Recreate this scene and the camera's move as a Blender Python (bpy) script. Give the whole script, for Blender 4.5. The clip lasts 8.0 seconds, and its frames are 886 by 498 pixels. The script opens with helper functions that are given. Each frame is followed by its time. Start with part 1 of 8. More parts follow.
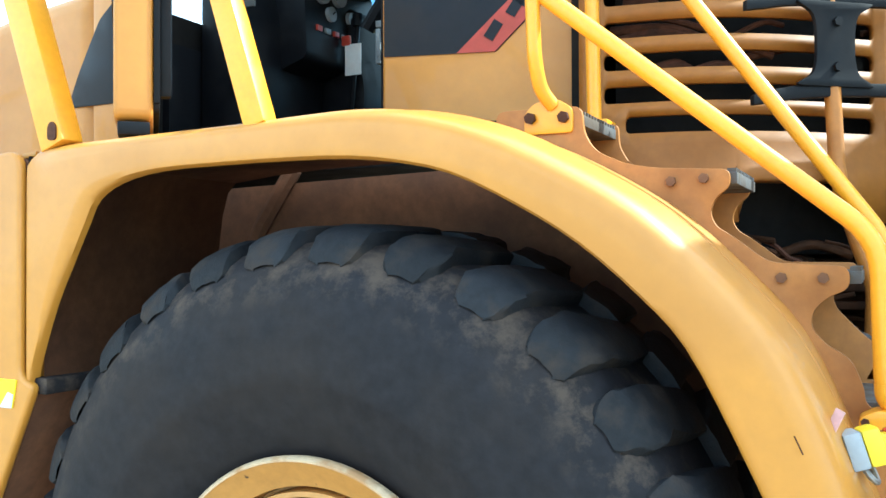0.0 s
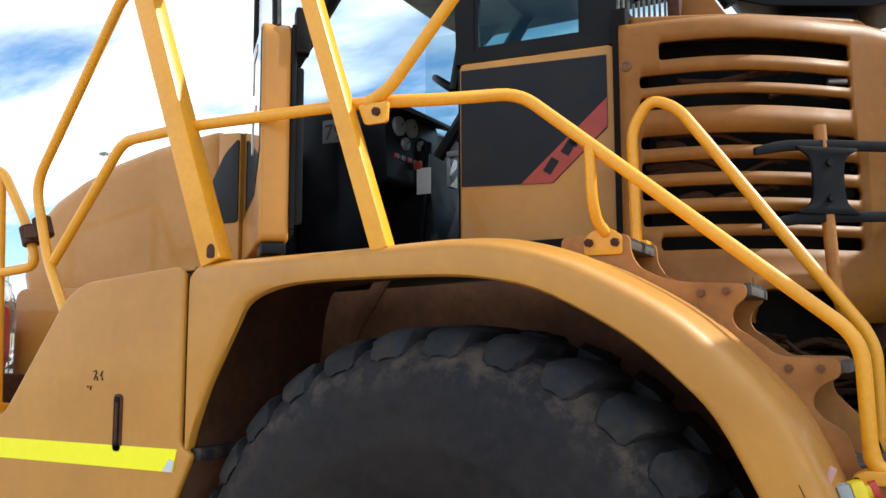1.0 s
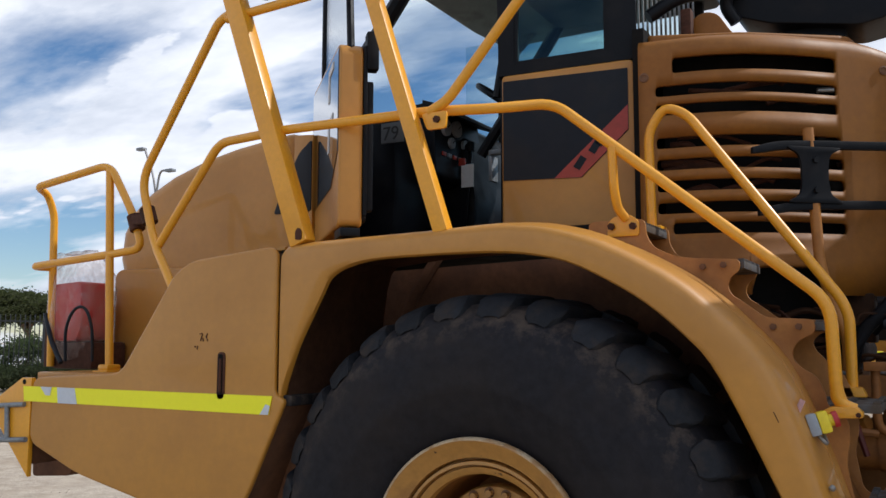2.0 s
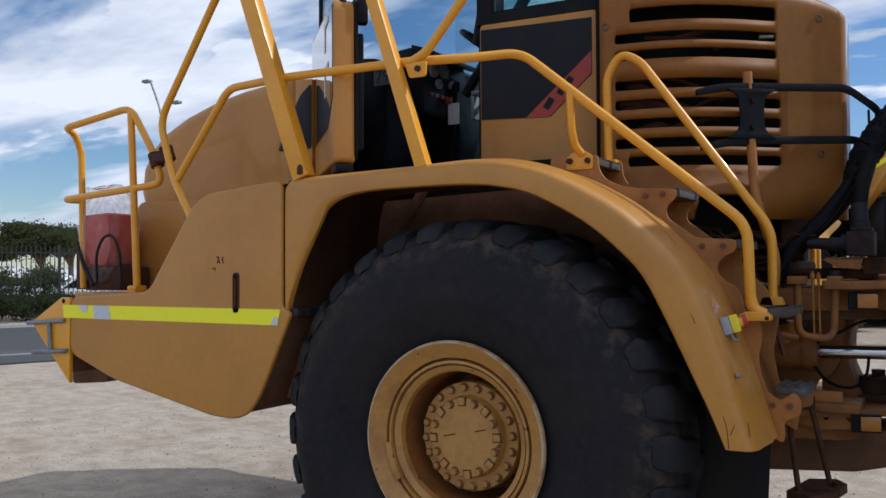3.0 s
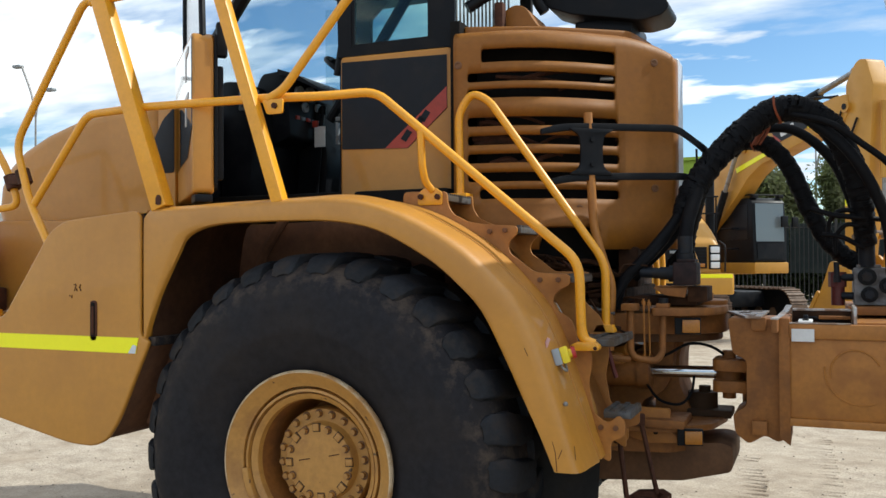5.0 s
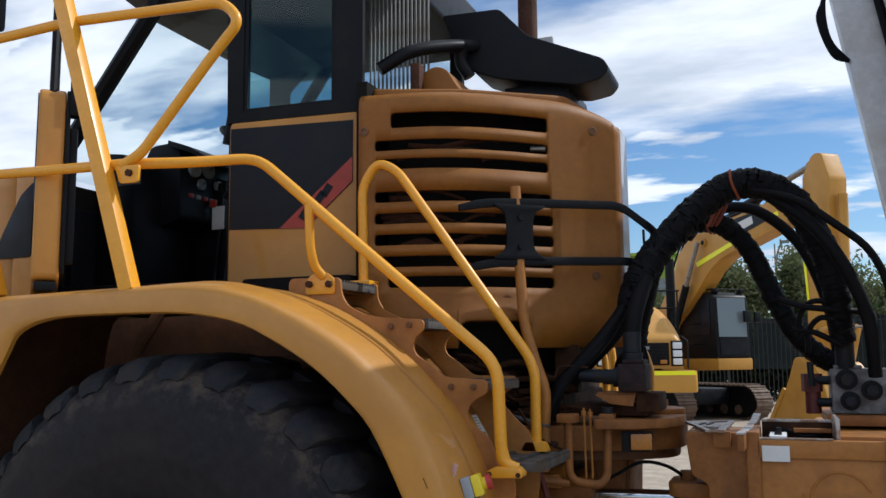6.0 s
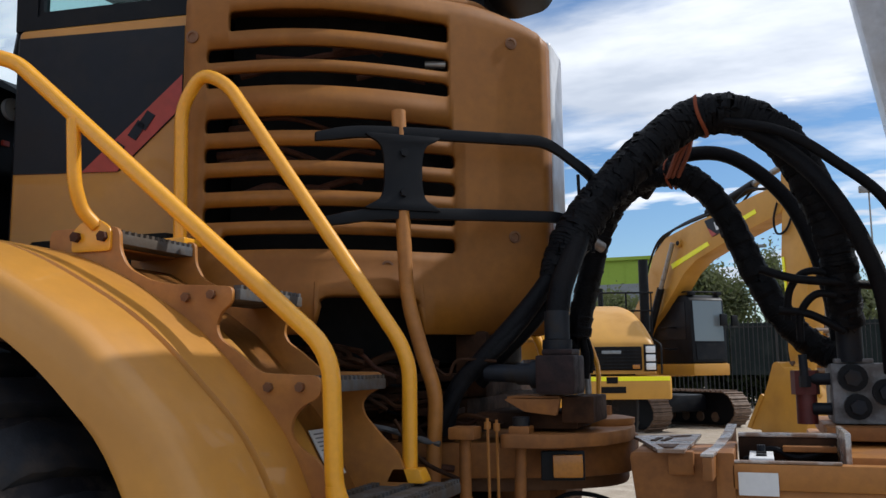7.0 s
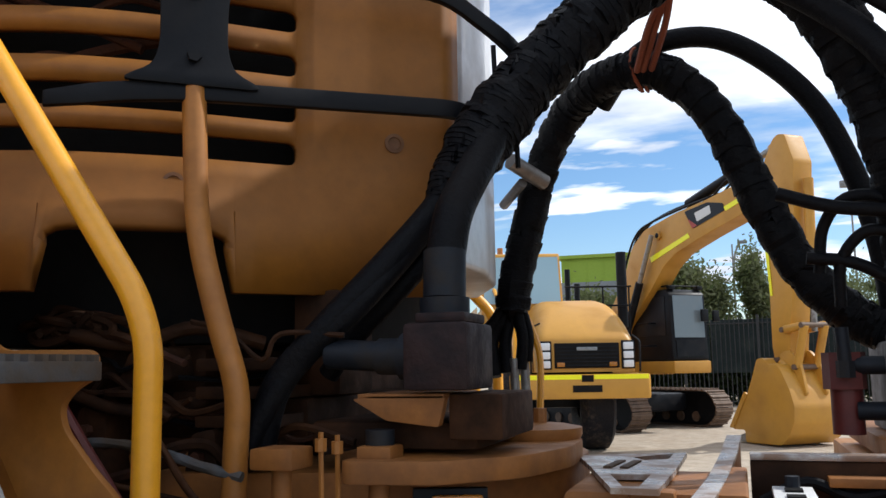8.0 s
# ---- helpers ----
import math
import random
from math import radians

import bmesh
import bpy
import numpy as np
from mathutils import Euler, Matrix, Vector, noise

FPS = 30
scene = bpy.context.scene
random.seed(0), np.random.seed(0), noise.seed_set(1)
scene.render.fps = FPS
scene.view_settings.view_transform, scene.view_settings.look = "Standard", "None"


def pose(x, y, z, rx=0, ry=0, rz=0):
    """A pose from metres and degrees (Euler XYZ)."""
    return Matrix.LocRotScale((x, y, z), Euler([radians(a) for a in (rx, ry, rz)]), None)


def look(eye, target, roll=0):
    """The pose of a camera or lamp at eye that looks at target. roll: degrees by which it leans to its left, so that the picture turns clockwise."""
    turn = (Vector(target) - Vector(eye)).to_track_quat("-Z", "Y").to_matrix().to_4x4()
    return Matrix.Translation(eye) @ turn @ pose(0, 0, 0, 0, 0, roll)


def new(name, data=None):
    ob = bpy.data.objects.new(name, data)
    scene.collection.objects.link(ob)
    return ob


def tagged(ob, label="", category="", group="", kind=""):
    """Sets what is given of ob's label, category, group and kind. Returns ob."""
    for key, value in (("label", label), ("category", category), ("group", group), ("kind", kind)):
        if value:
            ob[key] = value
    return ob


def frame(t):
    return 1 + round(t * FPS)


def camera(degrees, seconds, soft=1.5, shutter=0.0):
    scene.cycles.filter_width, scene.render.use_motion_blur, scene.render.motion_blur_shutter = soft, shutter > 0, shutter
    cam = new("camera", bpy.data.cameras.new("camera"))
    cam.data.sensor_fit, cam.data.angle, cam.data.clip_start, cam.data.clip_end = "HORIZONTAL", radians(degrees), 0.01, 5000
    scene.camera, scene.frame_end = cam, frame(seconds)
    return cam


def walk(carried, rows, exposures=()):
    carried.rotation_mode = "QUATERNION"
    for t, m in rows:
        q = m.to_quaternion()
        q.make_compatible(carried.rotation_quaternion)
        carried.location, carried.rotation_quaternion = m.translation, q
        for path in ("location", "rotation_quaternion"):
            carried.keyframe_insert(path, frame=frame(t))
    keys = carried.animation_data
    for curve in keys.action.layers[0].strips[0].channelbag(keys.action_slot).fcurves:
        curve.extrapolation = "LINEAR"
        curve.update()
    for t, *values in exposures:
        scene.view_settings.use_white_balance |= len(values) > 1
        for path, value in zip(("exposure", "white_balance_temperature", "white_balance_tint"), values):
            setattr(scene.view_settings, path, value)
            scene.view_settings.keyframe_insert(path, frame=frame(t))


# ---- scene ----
cam = camera(53.5, 8.0)
METRES, EYE, TILT, LEAN, TURN = 8.0, 1.5, 0.0, 0.0, 0.0
EXPOSURES = [(0.0, 1.33, 5350, -8), (0.5, 0.78, 5900, 2), (1.0, 0.22, 6200, 6), (1.5, -0.3, 6200, 10), (2.8, -0.86, 5720, 12), (3.0, -0.86, 5720, 12), (3.5, -0.55, 6150, 11), (4.0, -0.15, 6550, 10), (4.5, -0.13, 6500, 9), (5.0, -0.26, 6200, 5), (6.5, -0.74, 5800, 10), (7.0, -0.66, 6000, 10), (7.5, -0.53, 6050, 10), (8.0, -0.32, 6100, 10)]
PATH = [
    (0, (1.132, -1.609, 1.695), (0.238, 0.18, 1.716), -0.2),
    (0.5, (1.167, -1.916, 1.727), (0.241, -0.149, 1.88), -0.2),
    (1, (1.243, -2.21, 1.706), (0.311, -0.455, 1.931), -0.1),
    (1.5, (1.332, -2.491, 1.661), (0.373, -0.754, 1.908), 0.0),
    (1.7, (1.367, -2.606, 1.634), (0.394, -0.875, 1.87), 0.0),
    (2.8, (1.745, -3.099, 1.547), (0.736, -1.375, 1.65), -0.1),
    (3, (1.808, -3.165, 1.555), (0.8, -1.438, 1.607), -0.3),
    (3.5, (1.907, -3.27, 1.557), (0.922, -1.531, 1.492), -0.4),
    (4, (1.962, -3.4, 1.624), (1.049, -1.624, 1.518), -0.3),
    (4.5, (1.996, -3.44, 1.686), (1.149, -1.629, 1.612), -0.3),
    (5, (2.038, -3.254, 1.729), (1.25, -1.416, 1.759), -0.3),
    (5.2, (2.07, -3.127, 1.733), (1.306, -1.281, 1.835), -0.3),
    (6.3, (1.992, -2.197, 1.753), (1.294, -0.341, 2.01), -0.5),
    (6.5, (2.004, -1.969, 1.75), (1.314, -0.11, 2.01), -0.5),
    (7, (1.984, -1.404, 1.696), (1.319, 0.464, 1.959), -0.6),
    (7.5, (1.974, -0.868, 1.645), (1.336, 1.009, 1.909), -0.7),
    (7.8, (1.954, -0.558, 1.667), (1.325, 1.323, 1.921), -0.7),
    (8, (1.907, -0.331, 1.653), (1.283, 1.55, 1.916), -0.9),
]
walk(cam, [(t, look(eye, target, roll)) for t, eye, target, roll in PATH], EXPOSURES)

# ---- light ----
SUN_AZ, SUN_EL = radians(56), radians(43.5)
world = bpy.data.worlds.new("sky")
scene.world = world
world.use_nodes = True


def build_sky():
    t = world.node_tree
    t.nodes.clear()
    L = t.links.new
    out, bg = t.nodes.new("ShaderNodeOutputWorld"), t.nodes.new("ShaderNodeBackground")
    sky = t.nodes.new("ShaderNodeTexSky")
    sky.sky_type, sky.sun_disc, sky.sun_elevation, sky.sun_rotation = "NISHITA", False, SUN_EL, SUN_AZ
    sky.air_density, sky.dust_density, sky.ozone_density = 1.0, 0.25, 2.5
    co, sep = t.nodes.new("ShaderNodeTexCoord"), t.nodes.new("ShaderNodeSeparateXYZ")
    L(co.outputs["Generated"], sep.inputs[0])
    up = t.nodes.new("ShaderNodeMath")
    up.operation = "ADD"
    up.inputs[1].default_value = 0.16
    L(sep.outputs[2], up.inputs[0])
    flat = t.nodes.new("ShaderNodeVectorMath")
    flat.operation = "DIVIDE"
    both = t.nodes.new("ShaderNodeCombineXYZ")
    L(up.outputs[0], both.inputs[0]), L(up.outputs[0], both.inputs[1]), L(up.outputs[0], both.inputs[2])
    L(co.outputs["Generated"], flat.inputs[0]), L(both.outputs[0], flat.inputs[1])
    place = t.nodes.new("ShaderNodeMapping")
    place.inputs["Location"].default_value = (3.1, 1.7, 0.4)
    place.inputs["Rotation"].default_value = (0, 0, 0.5)
    place.inputs["Scale"].default_value = (0.55, 1.15, 0.6)
    L(flat.outputs[0], place.inputs[0])
    big = t.nodes.new("ShaderNodeTexNoise")
    big.inputs["Scale"].default_value, big.inputs["Detail"].default_value, big.inputs["Roughness"].default_value = 1.3, 9, 0.55
    L(place.outputs[0], big.inputs["Vector"])
    ramp = t.nodes.new("ShaderNodeValToRGB")
    ramp.color_ramp.elements[0].position, ramp.color_ramp.elements[1].position = 0.465, 0.59
    # the cloud bank hangs high to the right and low to the left
    high, leftw, low, total = t.nodes.new("ShaderNodeMapRange"), t.nodes.new("ShaderNodeMapRange"), t.nodes.new("ShaderNodeMix"), t.nodes.new("ShaderNodeMath")
    for k, v in ((1, 0.16), (2, 0.34), (3, -0.125), (4, 0.11)):
        high.inputs[k].default_value = v
    for k, v in ((1, -0.55), (2, -0.05), (3, 0.0), (4, 1.0)):
        leftw.inputs[k].default_value = v
    L(sep.outputs[2], high.inputs[0]), L(sep.outputs[0], leftw.inputs[0])
    low.data_type = "FLOAT"
    low.inputs[2].default_value = 0.035
    L(leftw.outputs[0], low.inputs[0]), L(high.outputs[0], low.inputs[3])
    total.operation = "ADD"
    L(big.outputs["Fac"], total.inputs[0]), L(low.outputs[0], total.inputs[1]), L(total.outputs[0], ramp.inputs[0])
    # small puffs in the clear band
    puff, rp, both2 = t.nodes.new("ShaderNodeTexNoise"), t.nodes.new("ShaderNodeValToRGB"), t.nodes.new("ShaderNodeMix")
    puff.inputs["Scale"].default_value, puff.inputs["Detail"].default_value, puff.inputs["Roughness"].default_value = 3.6, 7, 0.5
    L(place.outputs[0], puff.inputs["Vector"]), L(puff.outputs["Fac"], rp.inputs[0])
    rp.color_ramp.elements[0].position, rp.color_ramp.elements[1].position = 0.575, 0.64
    both2.data_type, both2.blend_type = "RGBA", "LIGHTEN"
    both2.inputs[0].default_value = 1.0
    L(ramp.outputs[0], both2.inputs[6]), L(rp.outputs[0], both2.inputs[7])
    cloud = t.nodes.new("ShaderNodeMix")
    cloud.data_type = "RGBA"
    fold, tone = t.nodes.new("ShaderNodeTexNoise"), t.nodes.new("ShaderNodeMix")
    fold.inputs["Scale"].default_value, fold.inputs["Detail"].default_value, fold.inputs["Roughness"].default_value = 2.1, 8, 0.6
    shade = t.nodes.new("ShaderNodeMapRange")
    for k, v in ((1, 0.36), (2, 0.58)):
        shade.inputs[k].default_value = v
    tone.data_type = "RGBA"
    tone.inputs[6].default_value, tone.inputs[7].default_value = (9.2, 9.8, 10.8, 1), (14.8, 14.9, 15.1, 1)
    L(place.outputs[0], fold.inputs["Vector"]), L(fold.outputs["Fac"], shade.inputs[0]), L(shade.outputs[0], tone.inputs[0]), L(tone.outputs[2], cloud.inputs[7])
    deep = t.nodes.new("ShaderNodeHueSaturation")
    deep.inputs["Saturation"].default_value, deep.inputs["Value"].default_value = 1.14, 1.55
    L(sky.outputs[0], deep.inputs["Color"]), L(both2.outputs[2], cloud.inputs[0]), L(deep.outputs[0], cloud.inputs[6])
    bg.inputs["Strength"].default_value = 0.11
    L(cloud.outputs[2], bg.inputs["Color"]), L(bg.outputs[0], out.inputs[0])


build_sky()
sun = new("sun", bpy.data.lights.new("sun", "SUN"))
sun.data.energy, sun.data.angle, sun.data.color = 4.9, radians(0.53), (1.0, 0.95, 0.86)
sun.matrix_world = look((30 * math.sin(SUN_AZ), 30 * math.cos(SUN_AZ), 30 * math.tan(SUN_EL)), (0, 0, 0))


# ---- materials ----
def surface(name, color, rough=0.5, metal=0.0, dirt=None, dirt_at=(0.5, 0.7), grain=40.0, grain_amount=0.15, bump=0.08, scale=3.0, spots=0.0, coat=0.0, vary=0.0, spec=0.5):
    """Base colour with grain, broad stains of a second colour, fine relief."""
    m = bpy.data.materials.new(name)
    m.use_nodes = True
    t, L = m.node_tree, m.node_tree.links.new
    b = t.nodes["Principled BSDF"]
    b.inputs["Roughness"].default_value, b.inputs["Metallic"].default_value = rough, metal
    b.inputs["Coat Weight"].default_value, b.inputs["Specular IOR Level"].default_value = coat, spec
    co = t.nodes.new("ShaderNodeTexCoord")
    wide, fine = t.nodes.new("ShaderNodeTexNoise"), t.nodes.new("ShaderNodeTexNoise")
    at = co.outputs["Object"]
    if vary:
        # every piece takes its own stretch of the stains
        own, away, move = t.nodes.new("ShaderNodeObjectInfo"), t.nodes.new("ShaderNodeMath"), t.nodes.new("ShaderNodeVectorMath")
        away.operation = "MULTIPLY"
        away.inputs[1].default_value = 37.0
        L(own.outputs["Random"], away.inputs[0]), L(at, move.inputs[0]), L(away.outputs[0], move.inputs[1])
        at = move.outputs[0]
    for n, s, d in ((wide, scale, 6), (fine, grain, 4)):
        n.inputs["Scale"].default_value, n.inputs["Detail"].default_value, n.inputs["Roughness"].default_value = s, d, 0.6
        L(at, n.inputs["Vector"])
    dark = t.nodes.new("ShaderNodeMix")
    dark.data_type, dark.blend_type = "RGBA", "MULTIPLY"
    dark.inputs[0].default_value = grain_amount
    dark.inputs[6].default_value = (*color, 1)
    rampf = t.nodes.new("ShaderNodeValToRGB")
    rampf.color_ramp.elements[0].position, rampf.color_ramp.elements[1].position = 0.3, 0.7
    L(fine.outputs["Fac"], rampf.inputs[0]), L(rampf.outputs[0], dark.inputs[7])
    last = dark.outputs[2]
    if vary:
        info, hue = t.nodes.new("ShaderNodeObjectInfo"), t.nodes.new("ShaderNodeHueSaturation")
        span = t.nodes.new("ShaderNodeMapRange")
        span.inputs[3].default_value, span.inputs[4].default_value = 1 - vary, 1 + vary
        L(info.outputs["Random"], span.inputs[0]), L(span.outputs[0], hue.inputs["Value"]), L(last, hue.inputs["Color"])
        last = hue.outputs[0]
    if dirt:
        mix, ramp = t.nodes.new("ShaderNodeMix"), t.nodes.new("ShaderNodeValToRGB")
        mix.data_type = "RGBA"
        ramp.color_ramp.elements[0].position, ramp.color_ramp.elements[1].position = dirt_at
        ramp.color_ramp.elements[1].color = (0.8, 0.8, 0.8, 1)
        L(wide.outputs["Fac"], ramp.inputs[0]), L(ramp.outputs[0], mix.inputs[0]), L(last, mix.inputs[6])
        mix.inputs[7].default_value = (*dirt, 1)
        last = mix.outputs[2]
        rr = t.nodes.new("ShaderNodeMapRange")
        rr.inputs[3].default_value, rr.inputs[4].default_value = rough, min(1.0, rough + 0.3)
        L(ramp.outputs[0], rr.inputs[0]), L(rr.outputs[0], b.inputs["Roughness"])
    if spots:
        speck, ramps, mixs = t.nodes.new("ShaderNodeTexNoise"), t.nodes.new("ShaderNodeValToRGB"), t.nodes.new("ShaderNodeMix")
        speck.inputs["Scale"].default_value, speck.inputs["Detail"].default_value = 14, 3
        L(co.outputs["Object"], speck.inputs["Vector"])
        ramps.color_ramp.elements[0].position, ramps.color_ramp.elements[1].position = 0.72 - spots, 0.74 - spots
        mixs.data_type = "RGBA"
        mixs.inputs[7].default_value = (0.09, 0.045, 0.02, 1)
        L(speck.outputs["Fac"], ramps.inputs[0]), L(ramps.outputs[0], mixs.inputs[0]), L(last, mixs.inputs[6])
        last = mixs.outputs[2]
    L(last, b.inputs["Base Color"])
    if bump:
        bp = t.nodes.new("ShaderNodeBump")
        bp.inputs["Strength"].default_value, bp.inputs["Distance"].default_value = bump, 0.01
        L(fine.outputs["Fac"], bp.inputs["Height"]), L(bp.outputs[0], b.inputs["Normal"])
    return m


def glass(name, tint, rough=0.02):
    m = bpy.data.materials.new(name)
    m.use_nodes = True
    t, L = m.node_tree, m.node_tree.links.new
    t.nodes.clear()
    out, mix = t.nodes.new("ShaderNodeOutputMaterial"), t.nodes.new("ShaderNodeMixShader")
    clear, gloss = t.nodes.new("ShaderNodeBsdfTransparent"), t.nodes.new("ShaderNodeBsdfGlossy")
    edge, steep, weight = t.nodes.new("ShaderNodeLayerWeight"), t.nodes.new("ShaderNodeMath"), t.nodes.new("ShaderNodeMapRange")
    clear.inputs[0].default_value = (*tint, 1)
    gloss.inputs["Roughness"].default_value = rough
    steep.operation = "POWER"
    steep.inputs[1].default_value = 5.0
    weight.inputs[3].default_value = 0.035
    L(edge.outputs["Facing"], steep.inputs[0]), L(steep.outputs[0], weight.inputs[0])
    L(weight.outputs[0], mix.inputs[0]), L(clear.outputs[0], mix.inputs[1]), L(gloss.outputs[0], mix.inputs[2]), L(mix.outputs[0], out.inputs[0])
    return m


def film(name):
    """Crumpled clear plastic: mostly see-through, milky where it folds."""
    m = glass(name, (0.95, 0.93, 0.92), 0.2)
    t, L = m.node_tree, m.node_tree.links.new
    out = next(n for n in t.nodes if n.type == "OUTPUT_MATERIAL")
    old = out.inputs[0].links[0].from_socket
    milk, mix, folds, ramp = t.nodes.new("ShaderNodeBsdfDiffuse"), t.nodes.new("ShaderNodeMixShader"), t.nodes.new("ShaderNodeTexNoise"), t.nodes.new("ShaderNodeMapRange")
    milk.inputs[0].default_value = (0.72, 0.60, 0.57, 1)
    folds.inputs["Scale"].default_value, folds.inputs["Detail"].default_value = 14, 5
    for k, v in ((1, 0.35), (2, 0.75), (3, 0.03), (4, 0.30)):
        ramp.inputs[k].default_value = v
    L(folds.outputs["Fac"], ramp.inputs[0]), L(ramp.outputs[0], mix.inputs[0]), L(old, mix.inputs[1]), L(milk.outputs[0], mix.inputs[2]), L(mix.outputs[0], out.inputs[0])
    return m


YELLOW = surface("body_paint", (0.52, 0.233, 0.029), 0.40, dirt=(0.36, 0.160, 0.030), dirt_at=(0.46, 0.78), grain=25, grain_amount=0.10, bump=0.02, scale=1.6, coat=0.22)
# body yellow set darker, so the cover's shade is in the colour
HOODSHADE = surface("shaded_hood_paint", (0.295, 0.113, 0.0135), 0.45, dirt=(0.205, 0.078, 0.016), dirt_at=(0.44, 0.68), grain=30, grain_amount=0.2, bump=0.03, scale=2.5, spec=0.33)
RAILP = surface("rail_paint", (0.84, 0.375, 0.016), 0.33, dirt=(0.62, 0.27, 0.02), dirt_at=(0.52, 0.8), grain=60, grain_amount=0.1, bump=0.02, scale=5, spots=0.0, coat=0.2)
BRACKET = surface("bracket_paint", (0.42, 0.166, 0.026), 0.50, dirt=(0.25, 0.098, 0.027), dirt_at=(0.45, 0.7), grain=40, grain_amount=0.2, bump=0.05, scale=6)
# this brown carries dirt and also the shade inside the arch
WELL = surface("wheel_well_shade", (0.20, 0.092, 0.048), 0.75, dirt=(0.085, 0.045, 0.032), dirt_at=(0.4, 0.65), grain=30, grain_amount=0.3, bump=0.1, scale=4, spec=0.2)
RIMP = surface("rim_paint", (0.50, 0.252, 0.060), 0.40, dirt=(0.25, 0.112, 0.036), dirt_at=(0.50, 0.72), grain=40, grain_amount=0.18, bump=0.05, scale=6, spots=0.03)
DIRTY = surface("dirty_steel", (0.32, 0.124, 0.028), 0.55, dirt=(0.17, 0.072, 0.027), dirt_at=(0.44, 0.66), grain=45, grain_amount=0.25, bump=0.06, scale=7, spec=0.35)
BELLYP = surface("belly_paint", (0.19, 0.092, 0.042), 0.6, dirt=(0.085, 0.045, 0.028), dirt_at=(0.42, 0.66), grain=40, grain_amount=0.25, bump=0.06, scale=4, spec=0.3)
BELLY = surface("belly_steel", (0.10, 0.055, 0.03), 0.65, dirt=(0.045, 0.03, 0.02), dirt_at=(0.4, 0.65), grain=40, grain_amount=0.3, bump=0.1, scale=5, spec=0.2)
# brown set very dark: the dimness of the gaps is in the colour
DIMBROWN = surface("dim_brown", (0.062, 0.025, 0.010), 0.65, dirt=(0.016, 0.009, 0.006), dirt_at=(0.40, 0.60), grain=35, grain_amount=0.4, bump=0.15, scale=9, spec=0.15)
# the deep shade under the cover is part of this dark red
MANIFOLD = surface("shaded_red_iron", (0.028, 0.013, 0.013), 0.55, dirt=(0.013, 0.010, 0.012), dirt_at=(0.45, 0.62), grain=60, grain_amount=0.4, bump=0.2, scale=12, spec=0.25)
BOLTP = surface("painted_bolt", (0.20, 0.085, 0.03), 0.55, dirt=(0.09, 0.04, 0.025), grain=60, grain_amount=0.3, bump=0.1, scale=14)
RUST = surface("rusty_iron", (0.09, 0.035, 0.02), 0.75, dirt=(0.035, 0.02, 0.015), grain=60, grain_amount=0.4, bump=0.2, scale=12, spec=0.25)
BLACK = surface("black_paint", (0.007, 0.0078, 0.0105), 0.42, dirt=(0.016, 0.016, 0.018), grain=50, grain_amount=0.2, bump=0.04, scale=6, spec=0.15)
DARK = surface("dark_interior", (0.013, 0.0122, 0.012), 0.7, dirt=(0.022, 0.019, 0.017), grain=30, grain_amount=0.3, bump=0.08, scale=5, spec=0.08)
RUBBER = surface("tyre_rubber", (0.0190, 0.0180, 0.0218), 0.64, dirt=(0.034, 0.0275, 0.0245), dirt_at=(0.46, 0.74), grain=26, grain_amount=0.4, bump=0.12, scale=2.4, spec=0.16)
TREAD = surface("tread_rubber", (0.0160, 0.0175, 0.0220), 0.68, dirt=(0.044, 0.035, 0.030), dirt_at=(0.50, 0.66), grain=45, grain_amount=0.35, bump=0.3, scale=9, vary=0.25, spec=0.22)
HOSE = surface("black_hose", (0.0055, 0.0058, 0.0076), 0.55, dirt=(0.0105, 0.0095, 0.0100), grain=90, grain_amount=0.4, bump=0.35, scale=10, spec=0.11)
GREY = surface("galvanised_grip", (0.30, 0.32, 0.34), 0.5, 0.4, dirt=(0.13, 0.12, 0.11), grain=60, grain_amount=0.4, bump=0.2, scale=15)
DULLGREY = surface("dirty_cast_grey", (0.24, 0.24, 0.25), 0.6, 0.1, dirt=(0.09, 0.08, 0.075), dirt_at=(0.42, 0.62), grain=50, grain_amount=0.35, bump=0.15, scale=14)
GRIP = surface("worn_grip_steel", (0.115, 0.118, 0.125), 0.6, 0.2, dirt=(0.085, 0.058, 0.035), dirt_at=(0.40, 0.58), grain=60, grain_amount=0.4, bump=0.2, scale=15)
CHROME = surface("chrome_rod", (0.62, 0.64, 0.68), 0.14, 1.0, grain=80, grain_amount=0.05, bump=0.0)
STEEL = surface("worn_steel", (0.33, 0.32, 0.31), 0.45, 0.7, dirt=(0.16, 0.12, 0.09), grain=60, grain_amount=0.2, bump=0.06, scale=8)
SILVER = surface("dump_body_paint", (0.64, 0.65, 0.68), 0.30, 0.1, dirt=(0.46, 0.44, 0.42), dirt_at=(0.45, 0.7), grain=30, grain_amount=0.2, bump=0.05, scale=4)
DECAL = surface("dark_decal", (0.0085, 0.0095, 0.0145), 0.36, dirt=(0.017, 0.016, 0.018), grain=25, grain_amount=0.25, bump=0.01, scale=6, spec=0.25)
GLOSSY = surface("glossy_decal", (0.02, 0.023, 0.03), 0.06, grain=25, grain_amount=0.1, bump=0.0, coat=1.0)
RED = surface("red_decal", (0.42, 0.045, 0.025), 0.35, dirt=(0.28, 0.04, 0.025), grain=40, grain_amount=0.2, bump=0.01, scale=8)
TAPE = surface("yellow_tape", (0.98, 0.94, 0.006), 0.32, grain=60, grain_amount=0.03, bump=0.01, scale=9)
TAPEW = surface("silver_tape", (0.62, 0.66, 0.72), 0.4, grain=60, grain_amount=0.1, bump=0.02)
